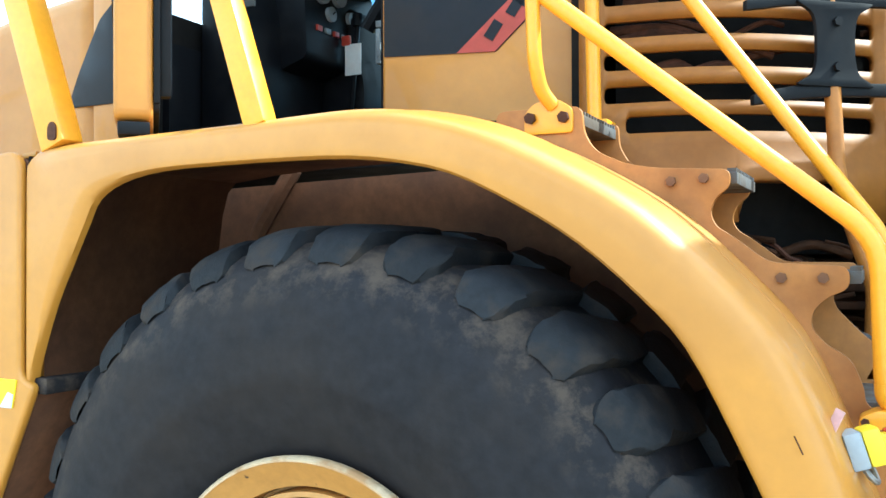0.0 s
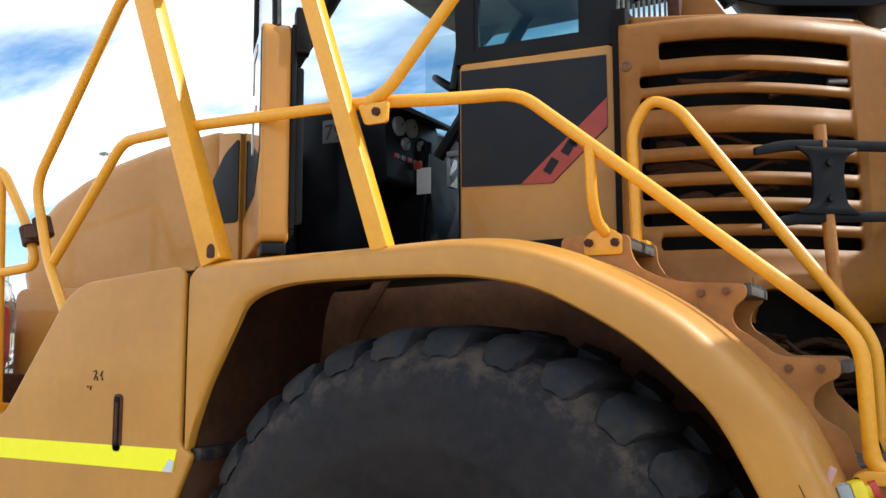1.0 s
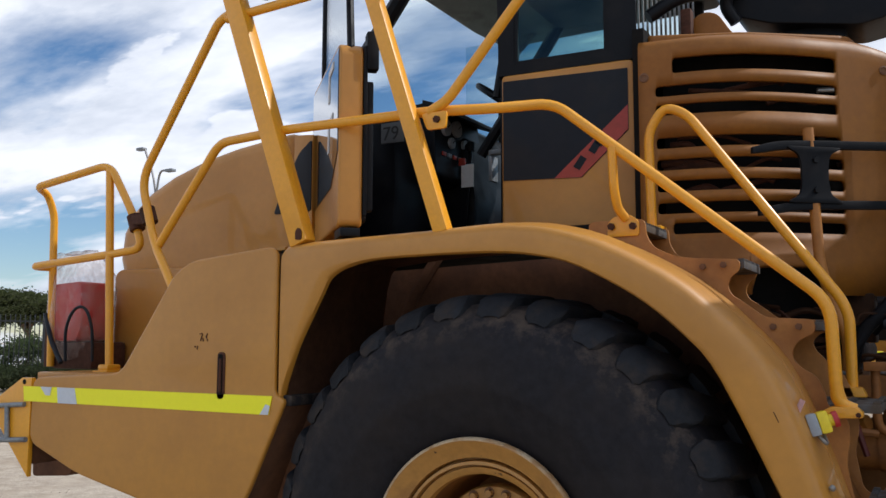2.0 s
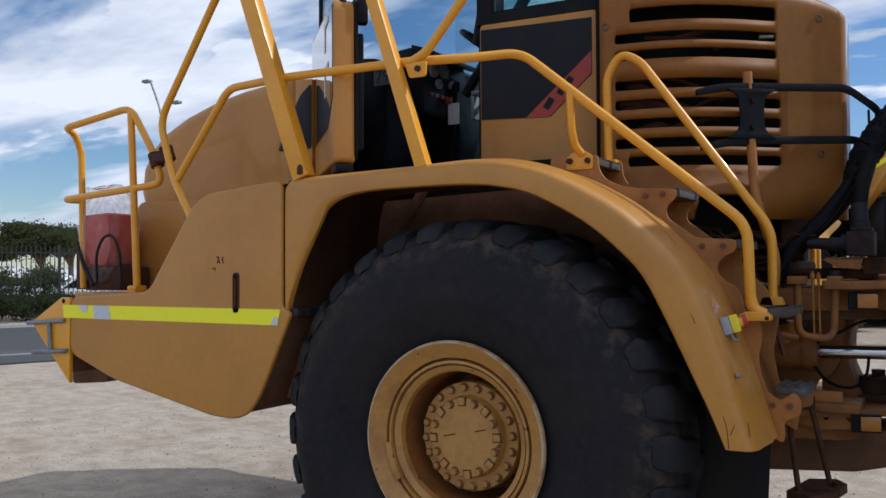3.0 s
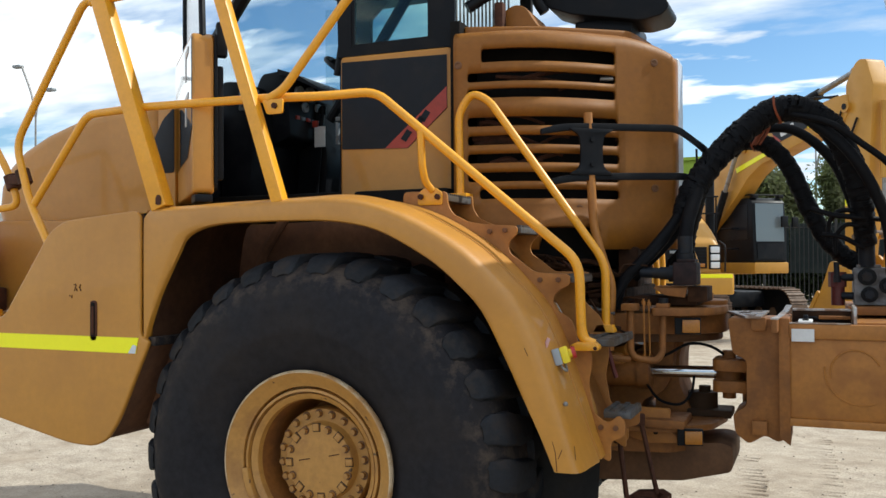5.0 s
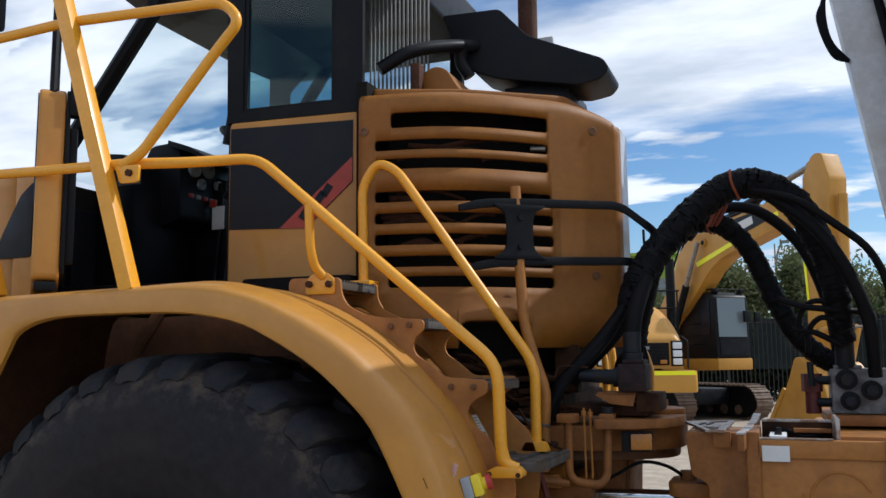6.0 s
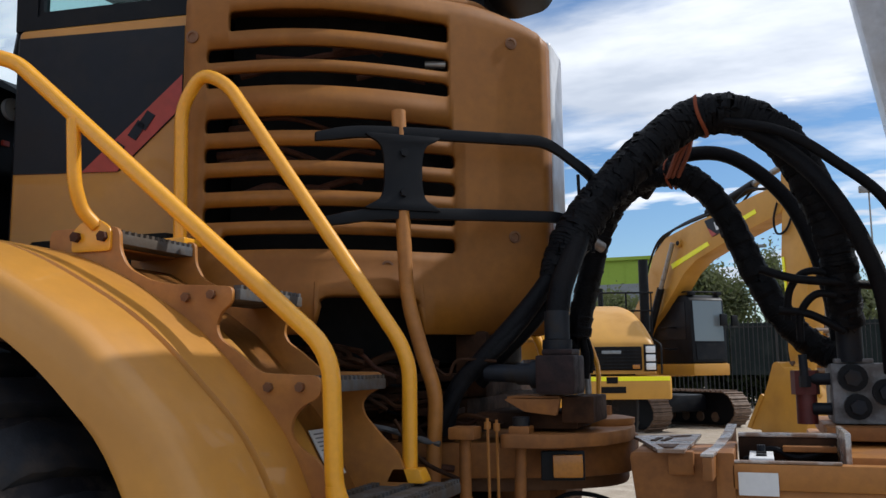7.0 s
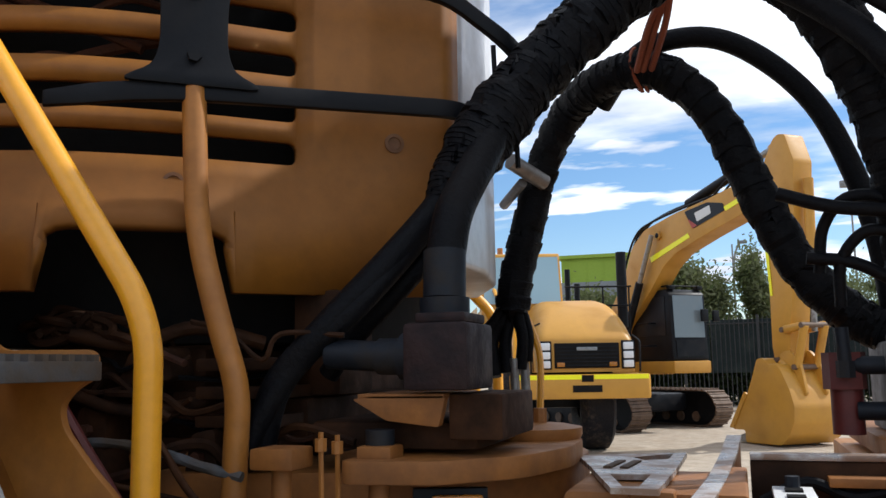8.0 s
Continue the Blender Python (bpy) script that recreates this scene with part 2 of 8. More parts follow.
SWITCHG = surface("switch_grey", (0.34, 0.37, 0.41), 0.45, grain=60, grain_amount=0.1, bump=0.0)
AMBER = surface("amber_reflector", (0.42, 0.150, 0.006), 0.25, grain=120, grain_amount=0.25, bump=0.05, coat=0.4)
ORANGE = surface("orange_strap", (0.27, 0.058, 0.018), 0.8, grain=120, grain_amount=0.3, bump=0.2)
LABEL = surface("label_white", (0.72, 0.72, 0.72), 0.5, grain=60, grain_amount=0.08, bump=0.0)
PINK = surface("label_pink", (0.70, 0.45, 0.48), 0.5, grain=60, grain_amount=0.2, bump=0.0)
ESTOPR = surface("stop_button_red", (0.45, 0.03, 0.03), 0.4, grain=60, grain_amount=0.1, bump=0.0)
ESTOPY = surface("switch_yellow", (0.85, 0.66, 0.02), 0.4, grain=60, grain_amount=0.1, bump=0.0)
REDTANK = surface("red_tank", (0.12, 0.018, 0.015), 0.5, dirt=(0.07, 0.018, 0.015), grain=40, grain_amount=0.2, bump=0.05, scale=8)
BLUEGREY = surface("blue_grey_steel", (0.013, 0.017, 0.025), 0.55, 0.2, dirt=(0.032, 0.026, 0.021), grain=60, grain_amount=0.3, bump=0.1, scale=12, spec=0.3)
# sky glare on the worn steel is put into this pale colour
WORNGLARE = surface("worn_steel_glare", (0.52, 0.48, 0.455), 0.26, 0.35, dirt=(0.19, 0.090, 0.036), dirt_at=(0.44, 0.58), grain=50, grain_amount=0.25, bump=0.08, scale=13)
GLASS = glass("window_glass", (0.96, 0.98, 0.975))
FARGLASS = glass("far_side_glass", (0.82, 0.89, 0.905))
TINT = glass("tinted_glass", (0.60, 0.77, 0.76))
WRAP = film("plastic_wrap")
TANKRED = surface("tank_red", (0.55, 0.03, 0.025), 0.4, dirt=(0.42, 0.03, 0.025), grain=40, grain_amount=0.15, bump=0.03, scale=8)
# pale card set dark, with the cab's shade in its colour
CARD = surface("shaded_card", (0.11, 0.115, 0.12), 0.6, grain=40, grain_amount=0.2, bump=0.0)
INK = surface("ink", (0.02, 0.02, 0.02), 0.6, grain_amount=0.0, bump=0.0)
BRIGHT = surface("far_yellow_paint", (0.56, 0.275, 0.034), 0.42, dirt=(0.40, 0.19, 0.03), grain=6, grain_amount=0.1, bump=0.02, scale=1.5)
TRACKM = surface("track_steel", (0.16, 0.10, 0.065), 0.7, dirt=(0.07, 0.05, 0.04), grain=20, grain_amount=0.3, bump=0.1, scale=4)


HUB = (0.042, 0.869)


def tyre_dust():
    """A ring of dried mud where the tread meets the sidewall, broken up by noise, and two faint moulded rings."""
    t, L = RUBBER.node_tree, RUBBER.node_tree.links.new
    b = t.nodes["Principled BSDF"]
    base = b.inputs["Base Color"].links[0].from_socket
    co, sep = t.nodes.new("ShaderNodeTexCoord"), t.nodes.new("ShaderNodeSeparateXYZ")
    L(co.outputs["Object"], sep.inputs[0])
    flat, dist = t.nodes.new("ShaderNodeCombineXYZ"), t.nodes.new("ShaderNodeVectorMath")
    L(sep.outputs[0], flat.inputs[0]), L(sep.outputs[2], flat.inputs[1])
    dist.operation = "DISTANCE"
    dist.inputs[1].default_value = (HUB[0], HUB[1], 0)
    L(flat.outputs[0], dist.inputs[0])
    ring, mud, both, mix = t.nodes.new("ShaderNodeValToRGB"), t.nodes.new("ShaderNodeTexNoise"), t.nodes.new("ShaderNodeMath"), t.nodes.new("ShaderNodeMix")
    stops = ring.color_ramp.elements
    stops[0].position, stops[1].position = 0.72, 0.80
    last = stops.new(0.88)
    last.color = (1, 1, 1, 1)
    mud.inputs["Scale"].default_value, mud.inputs["Detail"].default_value, mud.inputs["Roughness"].default_value = 11, 8, 0.7
    L(co.outputs["Object"], mud.inputs["Vector"]), L(dist.outputs["Value"], ring.inputs[0])
    cut = t.nodes.new("ShaderNodeMapRange")
    cut.inputs[1].default_value, cut.inputs[2].default_value = 0.48, 0.64
    L(mud.outputs["Fac"], cut.inputs[0])
    both.operation = "MULTIPLY"
    L(ring.outputs[0], both.inputs[0]), L(cut.outputs[0], both.inputs[1])
    mix.data_type = "RGBA"
    mix.inputs[7].default_value = (0.066, 0.050, 0.040, 1)
    L(both.outputs[0], mix.inputs[0]), L(base, mix.inputs[6]), L(mix.outputs[2], b.inputs["Base Color"])


tyre_dust()


# ---- mesh helpers ----
def rounded(pts, r, n=4):
    """Fillet the corners of a closed 2D outline."""
    out, m = [], len(pts)
    for i in range(m):
        p, a, b = (Vector(pts[k % m]).to_2d() for k in (i, i - 1, i + 1))
        da, db = (a - p), (b - p)
        k = min(r, 0.45 * da.length, 0.45 * db.length)
        s, e = p + da.normalized() * k, p + db.normalized() * k
        for j in range(n + 1):
            u = j / n
            out.append(tuple((1 - u) ** 2 * s + 2 * u * (1 - u) * p + u * u * e))
    return out


def bevelled(bm, verts, width, seg=2):
    edges = {e for v in verts for e in v.link_edges if len(e.link_faces) == 2 and e.calc_face_angle(0) > 0.6}
    if width:
        bmesh.ops.bevel(bm, geom=list(edges), offset=width, segments=seg, profile=0.6, affect="EDGES", clamp_overlap=True)


def box(bm, lo, hi, bevel=0.006, m=None, seg=2):
    lo, hi = Vector(lo), Vector(hi)
    vs = bmesh.ops.create_cube(bm, size=1)["verts"]
    for v in vs:
        v.co = Vector([lo[i] + (v.co[i] + 0.5) * (hi[i] - lo[i]) for i in range(3)])
    if m:
        bmesh.ops.transform(bm, matrix=m, verts=vs)
    bevelled(bm, vs, bevel, seg)
    return bm


def prism(bm, outline, lo, hi, plane="xz", bevel=0.006, seg=2, m=None):
    """A closed outline drawn in a plane and pulled along the third axis."""
    def at(p, h):
        return {"xz": (p[0], h, p[1]), "xy": (p[0], p[1], h), "yz": (h, p[0], p[1])}[plane]
    a = [bm.verts.new(at(p, lo)) for p in outline]
    b = [bm.verts.new(at(p, hi)) for p in outline]
    n = len(outline)
    bm.faces.new(a), bm.faces.new(b[::-1])
    for i in range(n):
        bm.faces.new((a[i], b[i], b[(i + 1) % n], a[(i + 1) % n]))
    if m:
        bmesh.ops.transform(bm, matrix=m, verts=a + b)
    bmesh.ops.recalc_face_normals(bm, faces=list({f for v in a + b for f in v.link_faces}))
    bevelled(bm, a + b, bevel, seg)
    return bm


def filleted(pts, r, n=5):
    pts = [Vector(p) for p in pts]
    out = [pts[0]]
    for i in range(1, len(pts) - 1):
        p, da, db = pts[i], pts[i - 1] - pts[i], pts[i + 1] - pts[i]
        k = min(r, 0.45 * da.length, 0.45 * db.length)
        s, e = p + da.normalized() * k, p + db.normalized() * k
        out += [(1 - u) ** 2 * s + 2 * u * (1 - u) * p + u * u * e for u in (j / n for j in range(n + 1))]
    return out + [pts[-1]]


def smooth_line(pts, n=6):
    """A Catmull-Rom curve through the points."""
    p = [Vector(q) for q in pts]
    p = [2 * p[0] - p[1]] + p + [2 * p[-1] - p[-2]]
    out = []
    for i in range(1, len(p) - 2):
        for j in range(n):
            u = j / n
            out.append(0.5 * (2 * p[i] + (p[i + 1] - p[i - 1]) * u + (2 * p[i - 1] - 5 * p[i] + 4 * p[i + 1] - p[i + 2]) * u * u + (3 * p[i] - p[i - 1] - 3 * p[i + 1] + p[i + 2]) * u ** 3))
    return out + [p[-2]]


def tube(bm, pts, r, fillet=0.06, seg=12, curve=False, rough=0.0, flat=1.0):
    line = smooth_line(pts) if curve else filleted(pts, fillet)
    rings, side = [], None
    for i, p in enumerate(line):
        t = (line[min(i + 1, len(line) - 1)] - line[max(i - 1, 0)]).normalized()
        side = (side - t * side.dot(t)).normalized() if side else t.orthogonal().normalized()
        up = t.cross(side)
        ring = []
        for k in range(seg):
            a = 2 * math.pi * k / seg
            rr = (r(i / (len(line) - 1)) if callable(r) else r) * (1 + (rough * noise.noise(p * 25 + Vector((k * 0.7, 0, 0))) if rough else 0))
            ring.append(bm.verts.new(p + side * (rr * math.cos(a)) + up * (rr * flat * math.sin(a))))
        rings.append(ring)
    for a, b in zip(rings, rings[1:]):
        for k in range(seg):
            bm.faces.new((a[k], a[(k + 1) % seg], b[(k + 1) % seg], b[k]))
    bm.faces.new(rings[0][::-1]), bm.faces.new(rings[-1])
    return bm


def cyl(bm, p0, p1, r, seg=20, bevel=0.0):
    start = len(bm.verts)
    tube(bm, [p0, p1], r, seg=seg)
    if bevel:
        bm.verts.ensure_lookup_table()
        bevelled(bm, bm.verts[start:], bevel)
    return bm


def lathe(bm, profile, centre, seg=64, flip=1):
    """Turn (radius, depth) pairs round an axle that runs along y. flip -1 mirrors the depth."""
    cx, cy, cz = centre
    rings = []
    for r, y in profile:
        rings.append([bm.verts.new((cx + r * math.cos(2 * math.pi * k / seg), cy + flip * y, cz + r * math.sin(2 * math.pi * k / seg))) for k in range(seg)])
    for a, b in zip(rings, rings[1:]):
        for k in range(seg):
            bm.faces.new((a[k], a[(k + 1) % seg], b[(k + 1) % seg], b[k]))
    for ring in (rings[0], rings[-1]):
        if profile[rings.index(ring)][0] < 0.06:
            bm.faces.new(ring)
    bmesh.ops.recalc_face_normals(bm, faces=bm.faces)
    return bm


def finish(name, bm, material, angle=38):
    me = bpy.data.meshes.new(name)
    bm.to_mesh(me)
    bm.free()
    me.materials.append(material)
    me.polygons.foreach_set("use_smooth", [True] * len(me.polygons))
    me.set_sharp_from_angle(angle=radians(angle))
    return me


def thing(name, loc, label, category, group="", kind=""):
    ob = new(name)
    ob.location = loc
    ob.empty_display_size = 0.2
    return tagged(ob, label, category, group, kind)


def part(name, bm, material, parent, label="", angle=38):
    """One mesh, drawn in the place's own metres, under a thing or a part."""
    if parent and parent.parent and parent.parent.parent:
        parent = parent.parent
    ob = new(name, finish(name, bm, material, angle) if isinstance(bm, bmesh.types.BMesh) else bm)
    ob.parent = parent
    if parent and parent.type == "EMPTY":
        ob.matrix_parent_inverse = Matrix.Translation(parent.location).inverted()
    return tagged(ob, label)


def piece(name, mesh, parent, m):
    """A repeat of one mesh under a part, at a pose of the place."""
    ob = new(name, mesh)
    ob.parent = parent
    if parent.type == "EMPTY":
        ob.matrix_parent_inverse = Matrix.Translation(parent.location).inverted()
    ob.matrix_basis = m
    return ob


def B():
    return bmesh.new()


def structure(name, bm, material, label, category):
    return tagged(part(name, bm, material, None), label, category, kind="structure")


# ---- ground ----
def ground_material():
    m = surface("sandy_gravel", (0.53, 0.445, 0.345), 0.92, dirt=(0.37, 0.298, 0.220), dirt_at=(0.47, 0.63), grain=60, grain_amount=0.42, bump=0.0, scale=0.9)
    t, L = m.node_tree, m.node_tree.links.new
    b = t.nodes["Principled BSDF"]
    base = b.inputs["Base Color"].links[0].from_socket
    co = t.nodes.new("ShaderNodeTexCoord")
    # clods and scuffs at hand size, drawn out along the wheel tracks
    stretch, clod = t.nodes.new("ShaderNodeMapping"), t.nodes.new("ShaderNodeTexNoise")
    stretch.inputs["Scale"].default_value, stretch.inputs["Rotation"].default_value = (0.95, 1.1, 1), (0, 0, 0.25)
    clod.inputs["Scale"].default_value, clod.inputs["Detail"].default_value, clod.inputs["Roughness"].default_value = 3.6, 9, 0.66
    L(co.outputs["Object"], stretch.inputs[0]), L(stretch.outputs[0], clod.inputs["Vector"])
    rc, mc = t.nodes.new("ShaderNodeValToRGB"), t.nodes.new("ShaderNodeMix")
    rc.color_ramp.elements[0].position, rc.color_ramp.elements[1].position = 0.34, 0.60
    rc.color_ramp.elements[0].color, rc.color_ramp.elements[1].color = (0.50, 0.45, 0.40, 1), (1.1, 1.1, 1.1, 1)
    mc.data_type, mc.blend_type = "RGBA", "MULTIPLY"
    mc.inputs[0].default_value = 0.55
    L(clod.outputs["Fac"], rc.inputs[0]), L(base, mc.inputs[6]), L(rc.outputs[0], mc.inputs[7])
    peb, ramp, mix = t.nodes.new("ShaderNodeTexVoronoi"), t.nodes.new("ShaderNodeValToRGB"), t.nodes.new("ShaderNodeMix")
    peb.inputs["Scale"].default_value = 34
    L(co.outputs["Object"], peb.inputs["Vector"])
    ramp.color_ramp.elements[0].position, ramp.color_ramp.elements[1].position = 0.17, 0.28
    ramp.color_ramp.elements[0].color, ramp.color_ramp.elements[1].color = (0.8, 0.8, 0.8, 1), (0, 0, 0, 1)
    L(peb.outputs["Distance"], ramp.inputs[0])
    patch, span, few = t.nodes.new("ShaderNodeTexNoise"), t.nodes.new("ShaderNodeMapRange"), t.nodes.new("ShaderNodeMath")
    patch.inputs["Scale"].default_value, patch.inputs["Detail"].default_value = 1.6, 4
    span.inputs[1].default_value, span.inputs[2].default_value, span.inputs[3].default_value = 0.42, 0.62, 0.25
    few.operation = "MULTIPLY"
    L(co.outputs["Object"], patch.inputs["Vector"]), L(patch.outputs["Fac"], span.inputs[0])
    L(ramp.outputs[0], few.inputs[0]), L(span.outputs[0], few.inputs[1])
    mix.data_type = "RGBA"
    mix.inputs[7].default_value = (0.16, 0.120, 0.085, 1)
    L(few.outputs[0], mix.inputs[0]), L(mc.outputs[2], mix.inputs[6]), L(mix.outputs[2], b.inputs["Base Color"])
    b1, b2, grit = t.nodes.new("ShaderNodeBump"), t.nodes.new("ShaderNodeBump"), t.nodes.new("ShaderNodeTexNoise")
    grit.inputs["Scale"].default_value, grit.inputs["Detail"].default_value = 60, 5
    L(co.outputs["Object"], grit.inputs["Vector"])
    b1.inputs["Strength"].default_value, b1.inputs["Distance"].default_value = 0.5, 0.05
    b2.inputs["Strength"].default_value, b2.inputs["Distance"].default_value = 0.6, 0.012
    L(clod.outputs["Fac"], b1.inputs["Height"]), L(grit.outputs["Fac"], b2.inputs["Height"])
    L(b1.outputs[0], b2.inputs["Normal"]), L(b2.outputs[0], b.inputs["Normal"])
    return m


def build_ground():
    bm, n = B(), 90
    def at(u):
        return math.copysign(abs(u) ** 3.2 * 900 + abs(u) * 14, u)
    grid = []
    for j in range(n + 1):
        row = []
        for i in range(n + 1):
            x, y = at(2 * i / n - 1), at(2 * j / n - 1) + 2
            near = max(0.0, 1 - (abs(x) + abs(y)) / 60)
            z = near * (0.020 * noise.noise(Vector((x * 0.9, y * 0.9, 0))) + 0.014 * noise.noise(Vector((x * 2.7, y * 2.7, 3))) - 0.012)
            row.append(bm.verts.new((x, y, z)))
        grid.append(row)
    for j in range(n):
        for i in range(n):
            bm.faces.new((grid[j][i], grid[j][i + 1], grid[j + 1][i + 1], grid[j + 1][i]))
    sand = ground_material()
    structure("ground", bm, sand, "pale sandy gravel yard with scattered stones and tyre marks", "ground")
    # old tyre prints: rows of low ridges pressed into the sand
    prints, rng = B(), random.Random(11)
    for x0, x1, ya, yb, drift in ((1.42, 1.78, 3.25, 5.0, -0.13), (1.90, 2.22, 3.4, 6.6, -0.03)):
        k = 0
        while ya + 0.115 * k < yb:
            y = ya + 0.115 * k
            if rng.random() < 0.86:
                cut = rng.uniform(0, 0.06)
                tube(prints, [(x0 + drift * (y - ya) + cut, y, -0.052), (x0 + drift * (y - ya) + 0.15, y + 0.02, -0.049), (x1 + drift * (y - ya) - cut, y + rng.uniform(-0.01, 0.03), -0.040)], 0.036, seg=14, rough=0.12)
            k += 1
    tagged(part("tyre_print_ridges", prints, sand, None), "low ridges of old tyre prints in the sand", "tyre prints", kind="stuff")
    stones, rng = B(), random.Random(4)
    for _ in range(1500):
        x, y = rng.uniform(-7, 5), rng.uniform(0.2, 9)
        s = rng.uniform(0.003, 0.010)
        vs = bmesh.ops.create_icosphere(stones, subdivisions=1, radius=s)["verts"]
        for v in vs:
            v.co = Vector((v.co.x * rng.uniform(0.8, 1.4), v.co.y * rng.uniform(0.8, 1.3), v.co.z * 0.7)) + Vector((x, y, s * 0.2))
    ob = part("gravel_stones", stones, surface("stone", (0.40, 0.34, 0.27), 0.9, grain=60, grain_amount=0.3), None)
    tagged(ob, "loose brown stones scattered over the gravel", "stones", kind="stuff")


build_ground()

# ---- the dump truck ----
truck = thing("articulated_dump_truck", (0, 1.6, 0), "yellow articulated dump truck with open cab door, parked on gravel", "dump truck")
HUBX, AXLE = HUB
MID = 1.60


def build_wheel(y0, flip):
    """y0: the plane of the outer rim flange; flip: which way the wheel's inside lies."""
    c = (HUBX, y0, AXLE)
    rim = B()
    lathe(rim, [(0.400, 0.030), (0.408, 0.012), (0.406, -0.002), (0.400, -0.008), (0.393, -0.004), (0.375, 0.010), (0.352, 0.026), (0.338, 0.034), (0.334, 0.080), (0.328, 0.080), (0.325, 0.036), (0.314, 0.034), (0.311, 0.066), (0.307, 0.066), (0.304, 0.046), (0.294, 0.050), (0.280, 0.062), (0.276, 0.09)], c, 96, flip)
    wheel = part("wheel", rim, RIMP, truck, "dusty yellow wheel rim")
    part("rim_edge", lathe(B(), [(0.4085, 0.014), (0.4100, 0.004), (0.4085, -0.005), (0.4030, -0.0105), (0.3985, -0.0095), (0.4040, 0.000)], c, 96, flip), surface("pale_rim_edge", (0.62, 0.47, 0.30), 0.4, dirt=(0.36, 0.18, 0.06), dirt_at=(0.45, 0.6), grain=60, grain_amount=0.2, bump=0.02, scale=9), wheel, "pale thin rim edge")
    # darker brown puts the shade inside the rim into the colour
    barrel = B()
    lathe(barrel, [(0.2765, 0.088), (0.275, 0.30), (0.255, 0.36), (0.02, 0.37)], c, 72, flip)
    part("rim_barrel", barrel, DIRTY, wheel, "inside of the rim, shade in its darker colour")
    ty = B()
    prof = [(0.395, 0.035), (0.425, 0.018), (0.445, 0.006), (0.50, -0.020), (0.56, -0.036), (0.575, -0.042), (0.60, -0.040), (0.68, -0.040), (0.745, -0.026), (0.80, 0.002), (0.842, 0.040), (0.862, 0.075), (0.872, 0.14), (0.878, 0.33)]
    prof = prof + [(r, 0.66 - y) for r, y in prof[::-1]]
    lathe(ty, prof, c, 112, flip)
    for v in ty.verts:
        if v.co.z < 0.0:
            v.co.z = 0.0
            v.co.y += -0.012 * flip if (v.co.y - y0) * flip < 0.3 else 0.012 * flip
    part("tyre", ty, RUBBER, wheel, "worn black earthmover tyre")
    # tread blocks, wrapped over the shoulder and worn ragged at the edges, in four versions
    n = 30
    half = math.pi / n * 0.66
    rows = ((0.822, 0.012, 0.55, 0.6), (0.838, 0.016, 0.80, 1), (0.856, 0.026, 0.93, 1), (0.870, 0.036, 0.98, 1), (0.884, 0.048, 1, 1), (0.898, 0.072, 1, 1), (0.906, 0.110, 1, 1), (0.909, 0.20, 1, 1), (0.910, 0.335, 0.86, 1), (0.866, 0.345, 0.86, 0.2))
    cols = (-1.0, -0.9, -0.6, -0.2, 0.2, 0.6, 0.9, 1.0)
    def tread_block(seed, mirror):
        lug, grid, foot = B(), [], []
        for r, y, k, wear in rows:
            off = 0.06 * max(0.0, y) / 0.34
            line = []
            for u in cols:
                ragged = noise.noise(Vector((r * 31 + seed * 5.1, u * 2.9, y * 23)))
                a = u * half * k + off + wear * 0.022 * ragged
                rr = r - (0.005 if abs(u) == 1 else 0) - wear * 0.008 * abs(noise.noise(Vector((u * 3.7, y * 31, seed * 2.9)))) - 0.004 * abs(u)
                line.append(lug.verts.new((rr * math.sin(a), mirror * flip * y, rr * math.cos(a))))
            grid.append(line)
            base = min(r - 0.010, 0.812 + 0.050 * min(1.0, max(0.0, y - 0.01) / 0.10))
            foot.append([lug.verts.new((base * math.sin(u * half * k * 1.12 + off), mirror * flip * (y + 0.012), base * math.cos(u * half * k * 1.12 + off))) for u in (-1, 1)])
        for p, q in zip(grid, grid[1:]):
            for i in range(len(cols) - 1):
                lug.faces.new((p[i], p[i + 1], q[i + 1], q[i]))
        for j in range(len(grid) - 1):
            lug.faces.new((foot[j][0], grid[j][0], grid[j + 1][0], foot[j + 1][0]))
            lug.faces.new((foot[j][1], foot[j + 1][1], grid[j + 1][-1], grid[j][-1]))
        bmesh.ops.recalc_face_normals(lug, faces=lug.faces)
        if sum(f.normal.dot(f.calc_center_median()) for f in lug.faces) < 0:
            bmesh.ops.reverse_faces(lug, faces=lug.faces)
        return finish("tread_block", lug, TREAD, 28)
    blocks = [(tread_block(k, 1), tread_block(k + 7, -1)) for k in range(4)]
    for k in range(n):
        for side, dy, shift in ((0, 0.0, 0.0), (1, 0.66 * flip, 0.5)):
            a = 2 * math.pi * (k + shift + 0.3) / n
            if math.cos(a) * 0.9 + AXLE < 0.12:
                continue
            piece("tread_block", blocks[(k * 5 + k // 4) % 4][side], wheel, Matrix.Translation((HUBX, y0 + dy, AXLE)) @ Matrix.Rotation(a, 4, "Y"))
    if flip < 0:
        return wheel
    hub = B()
    lathe(hub, [(0.215, 0.32), (0.229, 0.22), (0.229, 0.163), (0.223, 0.153), (0.172, 0.153), (0.168, 0.145), (0.166, 0.120), (0.160, 0.112), (0.135, 0.1105), (0.02, 0.110)], c, 72)
    part("hub", hub, RIMP, wheel, "round planetary hub with a flat cap")
    nut = finish("bolt", tube(B(), [(0, 0.008, 0), (0, -0.022, 0)], 0.0125, seg=8), RIMP)
    ringm = finish("bolt_recess", lathe(B(), [(0.019, 0.002), (0.019, -0.003), (0.004, -0.004)], (0, 0, 0), 14), BELLYP)
    cut = finish("recess_plate", box(B(), (-0.013, -0.010, -0.014), (0.018, 0.004, 0.014), 0.003), RIMP)
